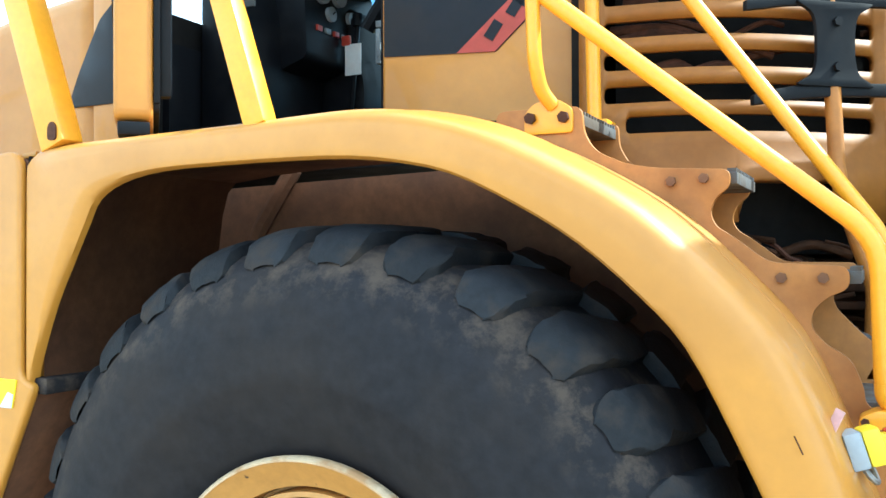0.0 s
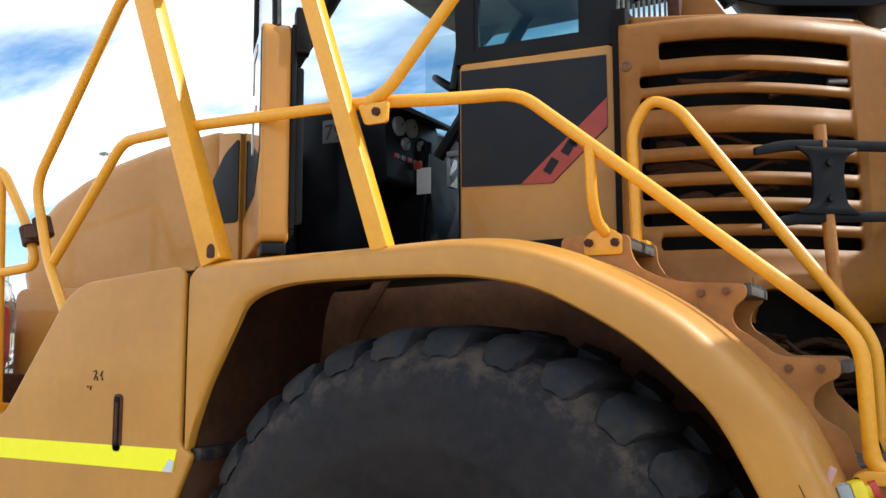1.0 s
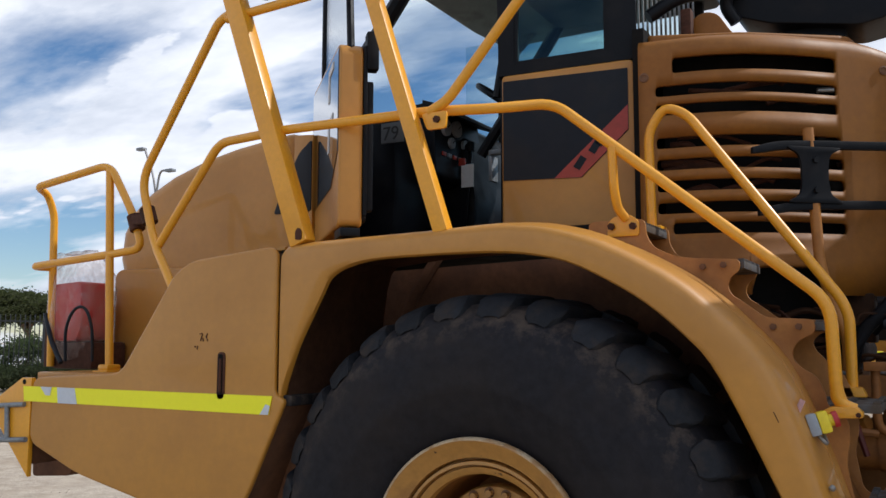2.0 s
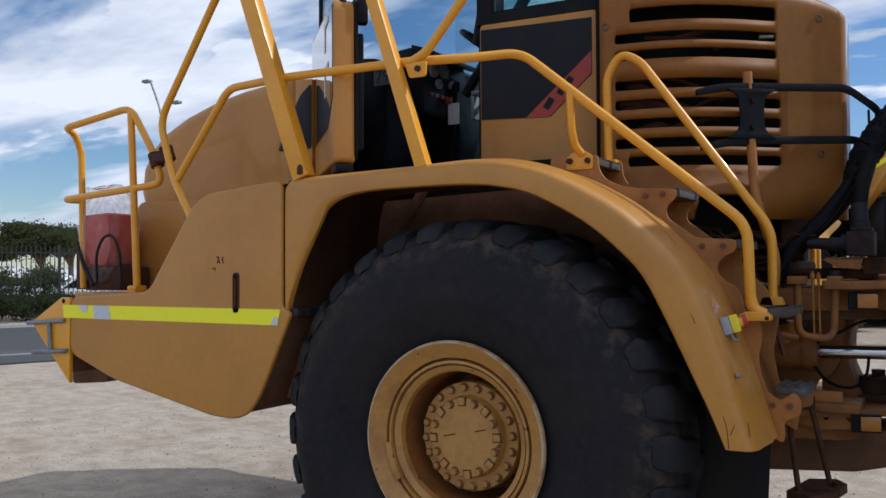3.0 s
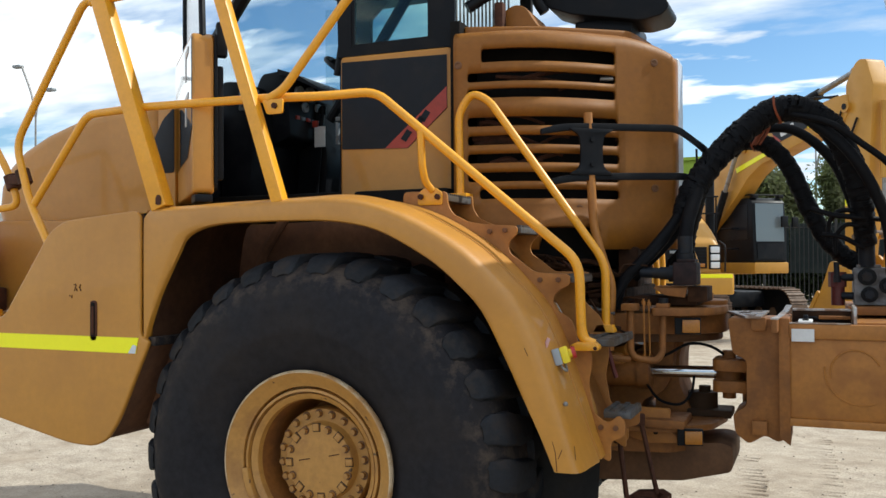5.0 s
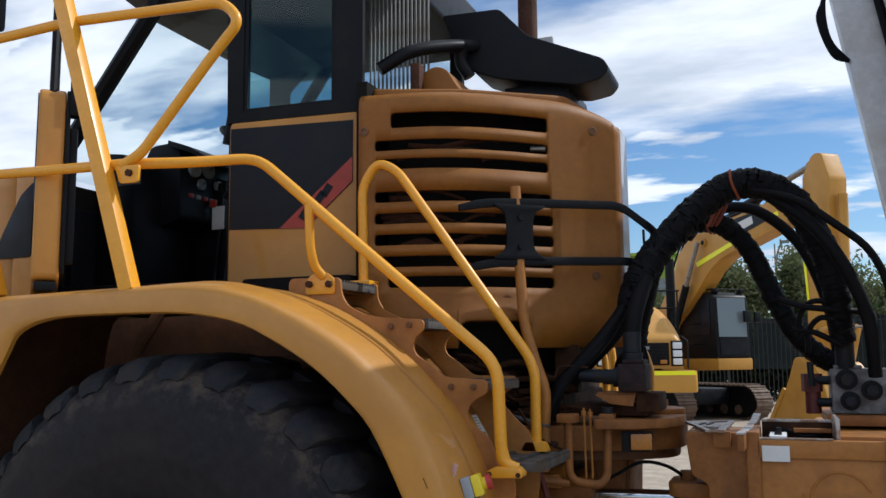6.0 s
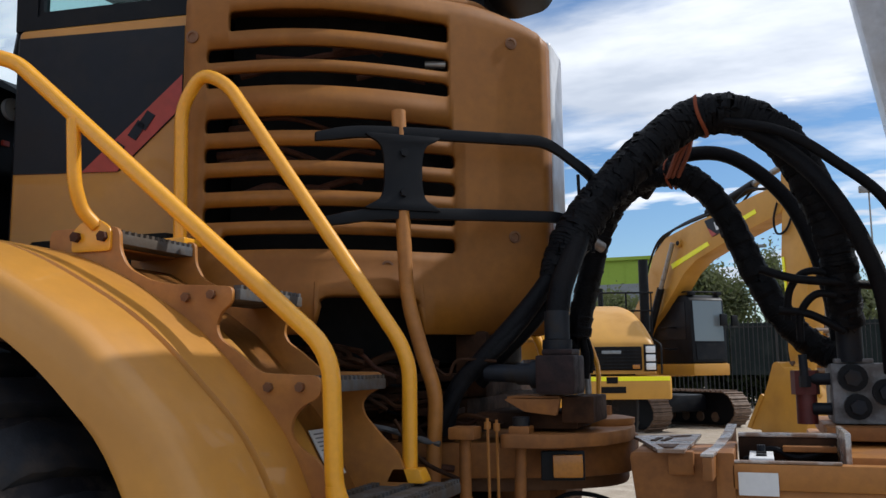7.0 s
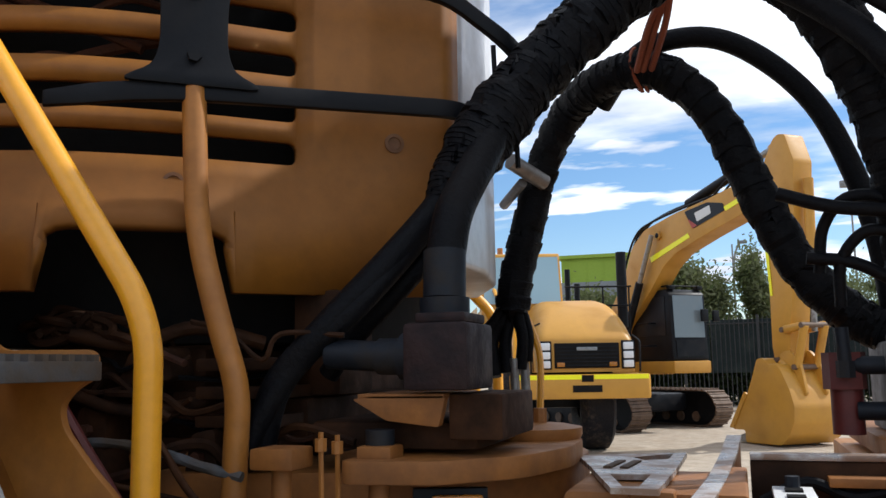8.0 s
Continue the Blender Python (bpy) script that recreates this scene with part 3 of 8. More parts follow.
    pit = finish("plate_recess", box(B(), (-0.019, -0.003, -0.020), (0.020, 0.004, 0.020), 0.004), BELLY)
    for k in range(20):
        a = 2 * math.pi * (k + 0.3) / 20
        at = Matrix.Translation((HUBX + 0.203 * math.cos(a), y0 + 0.153, AXLE + 0.203 * math.sin(a)))
        piece("bolt", nut, wheel, at)
        piece("bolt_recess", ringm, wheel, at @ Matrix.Translation((0.004 * math.cos(a) - 0.004, 0, 0.004 * math.sin(a) - 0.003)))
    for k in range(16):
        a = 2 * math.pi * (k + 0.2) / 16
        w = Matrix.Translation((HUBX + 0.148 * math.cos(a), y0 + 0.1125, AXLE + 0.148 * math.sin(a)))
        piece("bolt" if k % 2 else "recess_plate", nut if k % 2 else cut, wheel, w @ Matrix.Rotation(-a, 4, "Y"))
        piece("bolt_recess" if k % 2 else "plate_recess", ringm if k % 2 else pit, wheel, w @ Matrix.Rotation(-a, 4, "Y"))
    lock = B()
    arc = [math.radians(186 + 4 * i) for i in range(8)]
    prism(lock, [(HUBX + 0.338 * math.cos(a), AXLE + 0.338 * math.sin(a)) for a in arc] + [(HUBX + 0.308 * math.cos(a), AXLE + 0.308 * math.sin(a)) for a in arc[::-1]], y0 + 0.020, y0 + 0.05, bevel=0.003)
    part("lock_ring_key", lock, RIMP, wheel, "raised lock ring key")
    for x0, x1, z0 in ((-0.10, -0.045, 0.0), (0.05, 0.10, 0.03)):
        part("chalk_mark", tube(B(), [(HUBX + x0, y0 + 0.109, AXLE + z0), (HUBX + x1, y0 + 0.109, AXLE + z0 + 0.012)], 0.0022, seg=6), RUST, wheel)
    return wheel


build_wheel(-0.080, 1)
build_wheel(2 * MID + 0.080, -1)


# the front fender, swept along the arch
OUT = [(-0.828, 1.36), (-0.83, 1.55), (-0.831, 1.75), (-0.831, 1.91), (-0.826, 1.972), (-0.798, 1.99), (-0.588, 1.997), (-0.388, 2.001), (-0.168, 2.006), (0.012, 2.013), (0.152, 2.014), (0.292, 1.998), (0.452, 1.952), (0.612, 1.872), (0.752, 1.782), (0.882, 1.66), (0.982, 1.545), (1.062, 1.38), (1.138, 1.16), (1.175, 1.04), (1.212, 0.932)]
INN = [(-0.819, 1.36), (-0.803, 1.43), (-0.744, 1.58), (-0.684, 1.69), (-0.630, 1.785), (-0.594, 1.842), (-0.518, 1.88), (-0.388, 1.903), (-0.188, 1.908), (-0.028, 1.908), (0.112, 1.905), (0.232, 1.893), (0.372, 1.862), (0.512, 1.795), (0.632, 1.72), (0.742, 1.625), (0.822, 1.535), (0.903, 1.38), (1.0, 1.17), (1.05, 1.06), (1.102, 0.932)]


def build_fender():
    bm, loops = B(), []
    m = len(OUT)
    fine = [[p.to_2d() for p in smooth_line([(a, b, 0) for a, b in row], 3)] for row in (OUT, INN)]
    for k, (O, I) in enumerate(zip(*fine)):
        i = k / 3
        far = 0.40 if i > 4 else 0.30
        u = max(0.0, (i - 12) / (m - 13))
        y = -0.075 * (1 - u) - 0.025 * u
        back = 0.07 * u
        d = (I - O).normalized()
        c = max(0.0, min(1.0, (i - 3.3) / 1.4)) * (1 - 0.62 * max(0.0, min(1.0, (i - 12.2) / 2.2)))
        sec = [(I + d * 0.0, y + 0.032), (I, y + 0.012), (I.lerp(O, 0.05), y + 0.002), (I.lerp(O, 0.18), y), (I.lerp(O, 0.62), y + 0.002), (I.lerp(O, 0.80), y + 0.002 + 0.008 * c + back * 0.1), (I.lerp(O, 0.91), y + 0.002 + 0.026 * c + back * 0.3), (I.lerp(O, 0.98), y + 0.003 + 0.052 * c + back * 0.6), (O, y + 0.010 + 0.085 * c + back)]
        sec += [(O - d * 0.012, y + 0.16 + back), (O - d * 0.010, y + 0.183 + back), (O + d * 0.014, y + 0.190 + back), (O + d * 0.014, y + 0.205 + back), (O - d * 0.008, y + 0.213 + back), (O - d * 0.004, far + 0.04), (O + d * 0.018, far + 0.04), (O + d * 0.024, y + 0.10 + back), (I.lerp(O, 0.72), y + 0.040), (I - d * 0.012, y + 0.034)]
        loops.append([bm.verts.new((p.x, yy, p.y)) for p, yy in sec])
    k = len(loops[0])
    for a, b in zip(loops, loops[1:]):
        for j in range(k):
            bm.faces.new((a[j], a[(j + 1) % k], b[(j + 1) % k], b[j]))
    bm.faces.new(loops[0][::-1]), bm.faces.new(loops[-1])
    bmesh.ops.recalc_face_normals(bm, faces=bm.faces)
    fender = part("front_fender", bm, YELLOW, truck, "rounded yellow front mudguard", 50)
    # scratches and the two slits at the tail
    for pts in (((1.117, -0.026, 0.936), (1.112, -0.028, 1.01), (1.10, -0.029, 1.05)), ((1.138, -0.027, 1.02), (1.123, -0.027, 0.985)), ((1.185, 0.0, 0.95), (1.178, 0.003, 1.03)), ((1.0, -0.053, 1.40), (1.013, -0.050, 1.37))):
        part("scratch", tube(B(), pts, 0.0015, seg=6), RUST, fender)
    # pale dot drawn for a small highlight on the mudguard tail
    for x, y, z, r in ((1.14, 0.022, 1.185, 0.010),):
        blob = B()
        for v in bmesh.ops.create_uvsphere(blob, u_segments=12, v_segments=8, radius=r)["verts"]:
            v.co += Vector((x, y, z))
        part("rivet", blob, STEEL, fender, "small pale dot for a highlight")
    return fender


fender = build_fender()


RIB = ((-0.575, 1.985), (-0.724, 1.777))


def build_well():
    bm = B()
    rows = []
    for i, (o, q) in enumerate(zip(OUT, INN)):
        O, I = Vector(o), Vector(q)
        w, d = (I - O).length, (I - O).normalized()
        P, Q = O + d * max(0.35 * w, 0.032), O + d * max(0.90 * w, 0.022)
        u = max(0.0, (i - 12) / (len(OUT) - 13))
        lip = -0.075 * (1 - u) - 0.025 * u + 0.038
        rows.append([bm.verts.new((Q.x, lip, Q.y))] + [bm.verts.new((P.x, y, P.y)) for y in (0.07, 0.30, 0.62)])
    for a, b in zip(rows, rows[1:]):
        for j in range(3):
            bm.faces.new((a[j], a[j + 1], b[j + 1], b[j]))
    bmesh.ops.solidify(bm, geom=bm.faces[:], thickness=0.012)
    part("wheel_arch_liner", bm, WELL, truck, "brown dirt-stained inside of the mudguard, shade in its colour")
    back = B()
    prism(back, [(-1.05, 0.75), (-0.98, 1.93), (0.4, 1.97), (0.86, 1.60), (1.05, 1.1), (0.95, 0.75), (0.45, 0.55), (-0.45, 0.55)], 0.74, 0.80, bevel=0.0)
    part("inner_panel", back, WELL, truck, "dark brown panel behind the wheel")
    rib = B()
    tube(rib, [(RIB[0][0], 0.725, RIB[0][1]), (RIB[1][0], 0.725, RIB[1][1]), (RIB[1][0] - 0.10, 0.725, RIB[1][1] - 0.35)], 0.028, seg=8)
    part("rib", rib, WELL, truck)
    flapm = surface("flap_rubber", (0.020, 0.019, 0.020), 0.75, dirt=(0.042, 0.034, 0.028), dirt_at=(0.45, 0.7), grain=30, grain_amount=0.4, bump=0.15, scale=6)
    flap = B()
    rows = [[flap.verts.new((x - 0.30 * u, 0.42 - 0.06 * u + 0.008 * math.sin(9 * u + z * 6), z)) for u in (0, 0.2, 0.4, 0.6, 0.8, 1)] for x, z in ((1.19, 1.02), (1.18, 0.9), (1.172, 0.75), (1.165, 0.63), (1.16, 0.535))]
    for a, b in zip(rows, rows[1:]):
        for j in range(5):
            flap.faces.new((a[j], a[j + 1], b[j + 1], b[j]))
    bmesh.ops.solidify(flap, geom=flap.faces[:], thickness=0.012)
    part("mud_flap", flap, flapm, truck, "hanging black rubber mud flap")
    buf = B()
    box(buf, (-0.834, -0.058, 1.350), (-0.772, 0.36, 1.392), 0.006)
    part("rubber_buffer", buf, RUBBER, truck)
    seam = B()
    box(seam, (-0.8395, -0.058, 1.38), (-0.8315, 0.28, 1.962), 0.0)
    part("panel_seam", seam, DARK, truck)
    axle = B()
    cyl(axle, (HUBX, 0.55, AXLE), (HUBX, 2.6, AXLE), 0.19, 24)
    box(axle, (-0.28, 1.25, 0.58), (0.30, 1.95, 1.12), 0.05)
    box(axle, (-0.5, 0.95, 0.95), (1.0, 2.25, 1.30), 0.03)
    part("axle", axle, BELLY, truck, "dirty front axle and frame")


build_well()


# the side panel ahead of the seam, with the deck and the bumper
def build_front():
    bm = B()
    outline = [(-0.8405, 1.978), (-1.31, 1.938), (-1.405, 1.885), (-1.715, 1.462), (-2.312, 1.430), (-2.318, 1.130), (-1.98, 1.010), (-1.27, 0.872), (-1.12, 0.868), (-1.035, 0.905), (-0.965, 1.00), (-0.785, 1.375), (-0.841, 1.395)]
    prism(bm, rounded(outline, 0.055, 4), -0.085, -0.058, bevel=0.012, seg=4)
    panel = part("front_side_panel", bm, YELLOW, truck, "yellow front side panel above the bumper")
    # brown body stands in for the shade on the edge facing the tyre
    body = B()
    middle = Vector((-1.5, 1.35))
    prism(body, rounded([tuple(Vector(p) + (middle - Vector(p)).normalized() * 0.018) for p in outline], 0.05, 4), -0.057, 0.42, bevel=0.006)
    part("panel_inside", body, WELL, panel, "brown inside of the side panel, shade in its colour")
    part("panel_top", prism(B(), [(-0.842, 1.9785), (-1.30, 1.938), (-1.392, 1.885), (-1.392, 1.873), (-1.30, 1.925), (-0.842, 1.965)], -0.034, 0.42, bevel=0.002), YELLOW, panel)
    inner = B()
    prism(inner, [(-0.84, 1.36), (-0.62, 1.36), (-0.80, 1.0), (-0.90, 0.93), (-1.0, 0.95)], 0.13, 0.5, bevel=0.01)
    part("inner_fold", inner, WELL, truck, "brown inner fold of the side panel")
    tape = B()
    prism(tape, [(-2.365, 1.318), (-0.862, 1.315), (-0.846, 1.388), (-2.375, 1.388)], -0.0885, -0.0855, bevel=0.0)
    part("reflective_tape", tape, TAPE, panel, "bright yellow reflective tape")
    for quad, y in (([(-0.905, 1.3155), (-0.8625, 1.3155), (-0.855, 1.35), (-0.875, 1.356)], -0.0915), ([(-2.115, 1.3165), (-1.985, 1.3165), (-2.005, 1.388), (-2.125, 1.388)], -0.0915), ([(-2.205, 1.350), (-2.175, 1.350), (-2.165, 1.388), (-2.245, 1.388)], -0.0915)):
        part("silver_tape", prism(B(), quad, y, y + 0.0025, bevel=0.0), TAPEW, panel, "silver end of the tape")
    slot = B()
    prism(slot, rounded([(-1.138, 1.366), (-1.096, 1.366), (-1.096, 1.557), (-1.138, 1.557)], 0.021, 4), -0.0885, -0.083, bevel=0.002)
    part("handle_slot", slot, RUST, panel, "brown recessed panel handle")
    part("slot_gap", prism(B(), rounded([(-1.130, 1.385), (-1.108, 1.385), (-1.108, 1.548), (-1.130, 1.548)], 0.01, 4), -0.0915, -0.0888, bevel=0.0), DARK, panel)
    lever = B()
    tube(lever, [(-1.118, -0.091, 1.53), (-1.114, -0.096, 1.46), (-1.118, -0.091, 1.395)], 0.006, seg=8)
    part("lever", lever, RUST, panel)
    rng = random.Random(2)
    for _ in range(9):
        x, z = -1.27 + rng.uniform(0, 0.075), 1.595 + rng.uniform(-0.015, 0.04)
        part("paint_chip", tube(B(), [(x, -0.086, z), (x + rng.uniform(-0.01, 0.014), -0.086, z + rng.uniform(-0.02, 0.02))], 0.0028, seg=5), RUST, panel, "chipped paint mark")
    deck = B()
    box(deck, (-2.33, -0.05, 1.42), (-1.66, 2.64, 1.455), 0.01)
    part("front_bulkhead", box(B(), (-2.30, 0.35, 0.95), (-1.0, 2.60, 1.42), 0.04), WELL, truck, "brown bulkhead behind the bumper")
    part("front_deck", deck, YELLOW, truck, "flat yellow deck over the bumper")
    # the shadow below the deck is painted as this block's brown
    bump = B()
    prism(bump, rounded([(-2.215, 1.30), (-2.55, 1.30), (-2.54, 0.932), (-2.262, 0.955), (-2.208, 1.035)], 0.025), 0.10, 2.62, bevel=0.01)
    part("bumper_block", bump, WELL, truck, "block under the deck, shadow put into its brown")
    nose = B()
    tip = [(-2.322, 1.428), (-2.392, 1.427), (-2.648, 1.288), (-2.322, 0.968)]
    prism(nose, tip, -0.084, -0.060, bevel=0.003)
    bumper = part("bumper", nose, RAILP, truck, "bright orange-yellow bumper end plate")
    part("bumper_beam", prism(B(), [(-2.34, 1.40), (-2.40, 1.40), (-2.61, 1.285), (-2.34, 1.02)], -0.058, 2.62, bevel=0.01), WELL, bumper)
    part("plate_hole", cyl(B(), (-2.372, -0.0865, 1.408), (-2.372, -0.080, 1.408), 0.012, 12), DARK, bumper)
    for line in (((-2.665, -0.095, 1.283), (-2.352, -0.095, 1.303)), ((-2.62, -0.095, 1.122), (-2.328, -0.095, 1.141)), ((-2.48, -0.095, 1.292), (-2.468, -0.095, 1.135))):
        part("bumper_bar", tube(B(), line, 0.012, seg=10), GREY, bumper, "grey steel bar on the bumper")
    # the sloping engine cover ahead of the cab
    hood = B()
    side = [(-2.42, 1.44), (-2.48, 1.93), (-2.52, 2.05), (-2.50, 2.20), (-2.42, 2.32), (-2.30, 2.41), (-2.12, 2.49), (-1.90, 2.555), (-1.68, 2.595), (-1.45, 2.62), (-1.285, 2.635), (-1.285, 1.44)]
    prism(hood, side, 0.55, 2.65, bevel=0.07, seg=4)
    cover = part("front_hood", hood, YELLOW, truck, "sloping yellow engine cover", 45)
    cowl = B()
    prism(cowl, [(-1.29, 1.95), (-1.17, 1.95), (-1.17, 2.60), (-1.29, 2.61)], 0.549, 0.63, bevel=0.012)
    part("cowl_panel", cowl, YELLOW, truck)
    ledge = B()
    prism(ledge, rounded([(-2.47, 1.44), (-2.48, 1.96), (-2.44, 1.99), (-1.285, 1.97), (-1.285, 1.44)], 0.03), 0.50, 2.7, bevel=0.02)
    part("hood_base", ledge, YELLOW, truck, "lower yellow hood skirt")
    vent = B()
    prism(vent, rounded([(-1.405, 2.222), (-1.355, 2.33), (-1.305, 2.42), (-1.25, 2.515), (-1.175, 2.575), (-1.175, 2.222)], 0.02), 0.543, 0.5485, bevel=0.001)
    part("side_decal", vent, DECAL, cover, "dark decal patch")


build_front()


# ---- rails ----
def build_rails():
    def rail(pts, r=0.0195, fillet=0.07, name="handrail", mat=RAILP):
        return part(name, tube(B(), pts, r, fillet, 14), mat, truck, "bright yellow tubular handrail" if name == "handrail" else "")
    front = rail([(-2.63, 0.24, 1.47), (-2.63, 0.22, 2.27), (-2.625, 0.17, 2.37), (-2.60, 0.09, 2.392), (-2.10, 0.13, 2.468), (-1.94, 0.14, 2.22), (-1.86, 0.14, 2.04), (-2.0, 0.13, 2.025), (-2.66, 0.13, 1.985), (-2.64, 0.22, 1.985)])
    post = rail([(-2.10, 0.13, 2.455), (-2.045, 0.13, 1.47)], name="rail_post")
    foot = B()
    box(foot, (-2.095, 0.075, 1.452), (-1.995, 0.185, 1.462), 0.003)
    box(foot, (-2.08, 0.09, 1.46), (-2.01, 0.17, 1.49), 0.01)
    part("foot_plate", foot, RAILP, post)
    rail([(-1.19, 0.0, 3.03), (-1.28, 0.01, 3.01), (-1.82, 0.085, 2.36), (-1.70, 0.065, 2.05), (-1.56, 0.01, 1.915), (-1.46, -0.02, 1.80)], fillet=0.09)
    rail([(-0.20, 0.02, 2.462), (-0.90, 0.015, 2.474), (-1.295, 0.05, 2.470), (-1.665, 0.06, 2.035)], fillet=0.06)
    clamp = B()
    for c in ((-1.905, 0.135, 2.165), (-1.775, 0.095, 2.185)):
        tube(clamp, [(c[0] - 0.014, c[1], c[2] + 0.035), (c[0] + 0.014, c[1], c[2] - 0.035)], 0.036, seg=16)
    box(clamp, (-1.90, 0.10, 2.15), (-1.78, 0.13, 2.20), 0.006)
    part("rail_clamp", clamp, RUST, front, "dark rusty double clamp")
    main = rail([(-0.20, 0.02, 2.462), (0.0, 0.14, 2.475), (0.187, 0.295, 2.508), (1.128, 0.285, 1.728), (1.135, 0.29, 1.45), (1.15, 0.30, 1.40)], r=0.0205, fillet=0.07)
    strut = rail([(0.418, 0.28, 2.31), (0.420, 0.29, 2.15), (0.425, 0.315, 2.085), (0.445, 0.345, 2.05)], r=0.017, fillet=0.08, name="rail_strut")
    plate = B()
    prism(plate, rounded([(0.375, 1.985), (0.375, 2.035), (0.40, 2.06), (0.46, 2.065), (0.495, 2.04), (0.495, 1.985)], 0.012), 0.338, 0.350, bevel=0.003)
    part("strut_plate", plate, RAILP, strut)
    bolt = finish("bolt", tube(B(), [(0, 0.006, 0), (0, -0.012, 0)], 0.014, seg=6), RUST)
    for x, z in ((0.392, 2.023), (0.474, 2.021)):
        piece("bolt", bolt, strut, Matrix.Translation((x, 0.338, z)))
    rail([(-1.225, 0.0, 3.005), (-0.80, 0.02, 3.03), (-0.52, 0.03, 3.05), (0.19, 0.05, 3.03), (0.265, 0.05, 2.95), (0.165, 0.045, 2.845), (-0.12, 0.01, 2.49), (-0.20, 0.01, 2.455)], fillet=0.09)
    gus = B()
    prism(gus, rounded([(-0.20, 2.385), (-0.12, 2.385), (-0.115, 2.45), (-0.225, 2.45)], 0.012), -0.004, 0.008, bevel=0.002)
    gusset = part("gusset", gus, RAILP, main)
    piece("bolt", bolt, main, Matrix.Translation((-0.155, -0.004, 2.42)))
    # two leaning posts
    def leaning(name, a, b, w, d):
        bm = B()
        a, b = Vector(a), Vector(b)
        t = (b - a).normalized()
        s = Vector((t.z, 0, -t.x))
        u = Vector((0, 1, 0))
        vs = [bm.verts.new(p + s * (i * w) + u * (j * d)) for p in (a, b) for i, j in ((-1, -1), (1, -1), (1, 1), (-1, 1))]
        for f in ((0, 1, 2, 3), (7, 6, 5, 4), (0, 4, 5, 1), (1, 5, 6, 2), (2, 6, 7, 3), (3, 7, 4, 0)):
            bm.faces.new([vs[k] for k in f])
        bmesh.ops.recalc_face_normals(bm, faces=bm.faces)
        bevelled(bm, vs, 0.008)
        return part(name, bm, RAILP, truck, "leaning yellow mirror post")
    pa = leaning("mirror_post", (-0.765, -0.015, 1.985), (-1.375, 0.0, 3.62), 0.043, 0.034)
    leaning("mirror_post", (-0.112, -0.03, 1.99), (-0.610, 0.02, 3.40), 0.030, 0.026)
    hole = B()
    prism(hole, rounded([(-0.776, 2.0), (-0.746, 2.0), (-0.746, 2.036), (-0.761, 2.05), (-0.776, 2.036)], 0.01), -0.054, -0.044, bevel=0.0)
    part("post_hole", hole, RUST, pa, "rusty slot at the post foot")
    mir = B()
    box(mir, (-1.10, -0.02, 3.09), (-0.90, 0.10, 3.42), 0.02)
    part("mirror", mir, BLACK, truck, "black mirror housing")
    # the stair rail of the far side
    rail([(0.60, 2.915, 2.285), (1.025, 2.915, 1.845), (1.04, 2.91, 1.75), (1.045, 2.90, 1.40)], r=0.0205, fillet=0.07)
    rail([(0.595, 2.522, 2.50), (1.045, 2.52, 1.80), (1.065, 2.518, 1.73), (1.065, 2.516, 1.38)], fillet=0.06)
    # the inner stair rail
    far = rail([(0.442, 0.687, 2.06), (0.436, 0.683, 2.45), (0.505, 0.68, 2.545), (0.595, 0.678, 2.50), (1.125, 0.68, 1.755), (1.148, 0.682, 1.69), (1.147, 0.684, 1.41)], fillet=0.06)
    feet = B()
    prism(feet, rounded([(1.095, 1.410), (1.195, 1.410), (1.192, 1.420), (1.180, 1.444), (1.112, 1.444), (1.10, 1.420)], 0.006), 0.655, 0.71, bevel=0.003)
    part("foot_plate", feet, RAILP, far)
    feet = B()
    prism(feet, rounded([(0.39, 2.04), (0.49, 2.04), (0.49, 2.06), (0.39, 2.06)], 0.004), 0.64, 0.73, bevel=0.003)
    part("foot_plate", feet, RAILP, far)
    shoe = B()
    prism(shoe, rounded([(1.088, 1.362), (1.208, 1.366), (1.210, 1.382), (1.190, 1.400), (1.12, 1.400), (1.090, 1.384)], 0.008), 0.268, 0.332, bevel=0.005)
    tube(shoe, [(1.135, 0.29, 1.45), (1.138, 0.292, 1.425), (1.155, 0.297, 1.404), (1.185, 0.305, 1.390)], 0.0205, seg=12, curve=True)
    part("rail_shoe", shoe, RAILP, main)
    for x in (1.10, 1.197):
        piece("bolt", bolt, main, Matrix.Translation((x, 0.270, 1.376)) @ Matrix.Scale(0.6, 4))


build_rails()


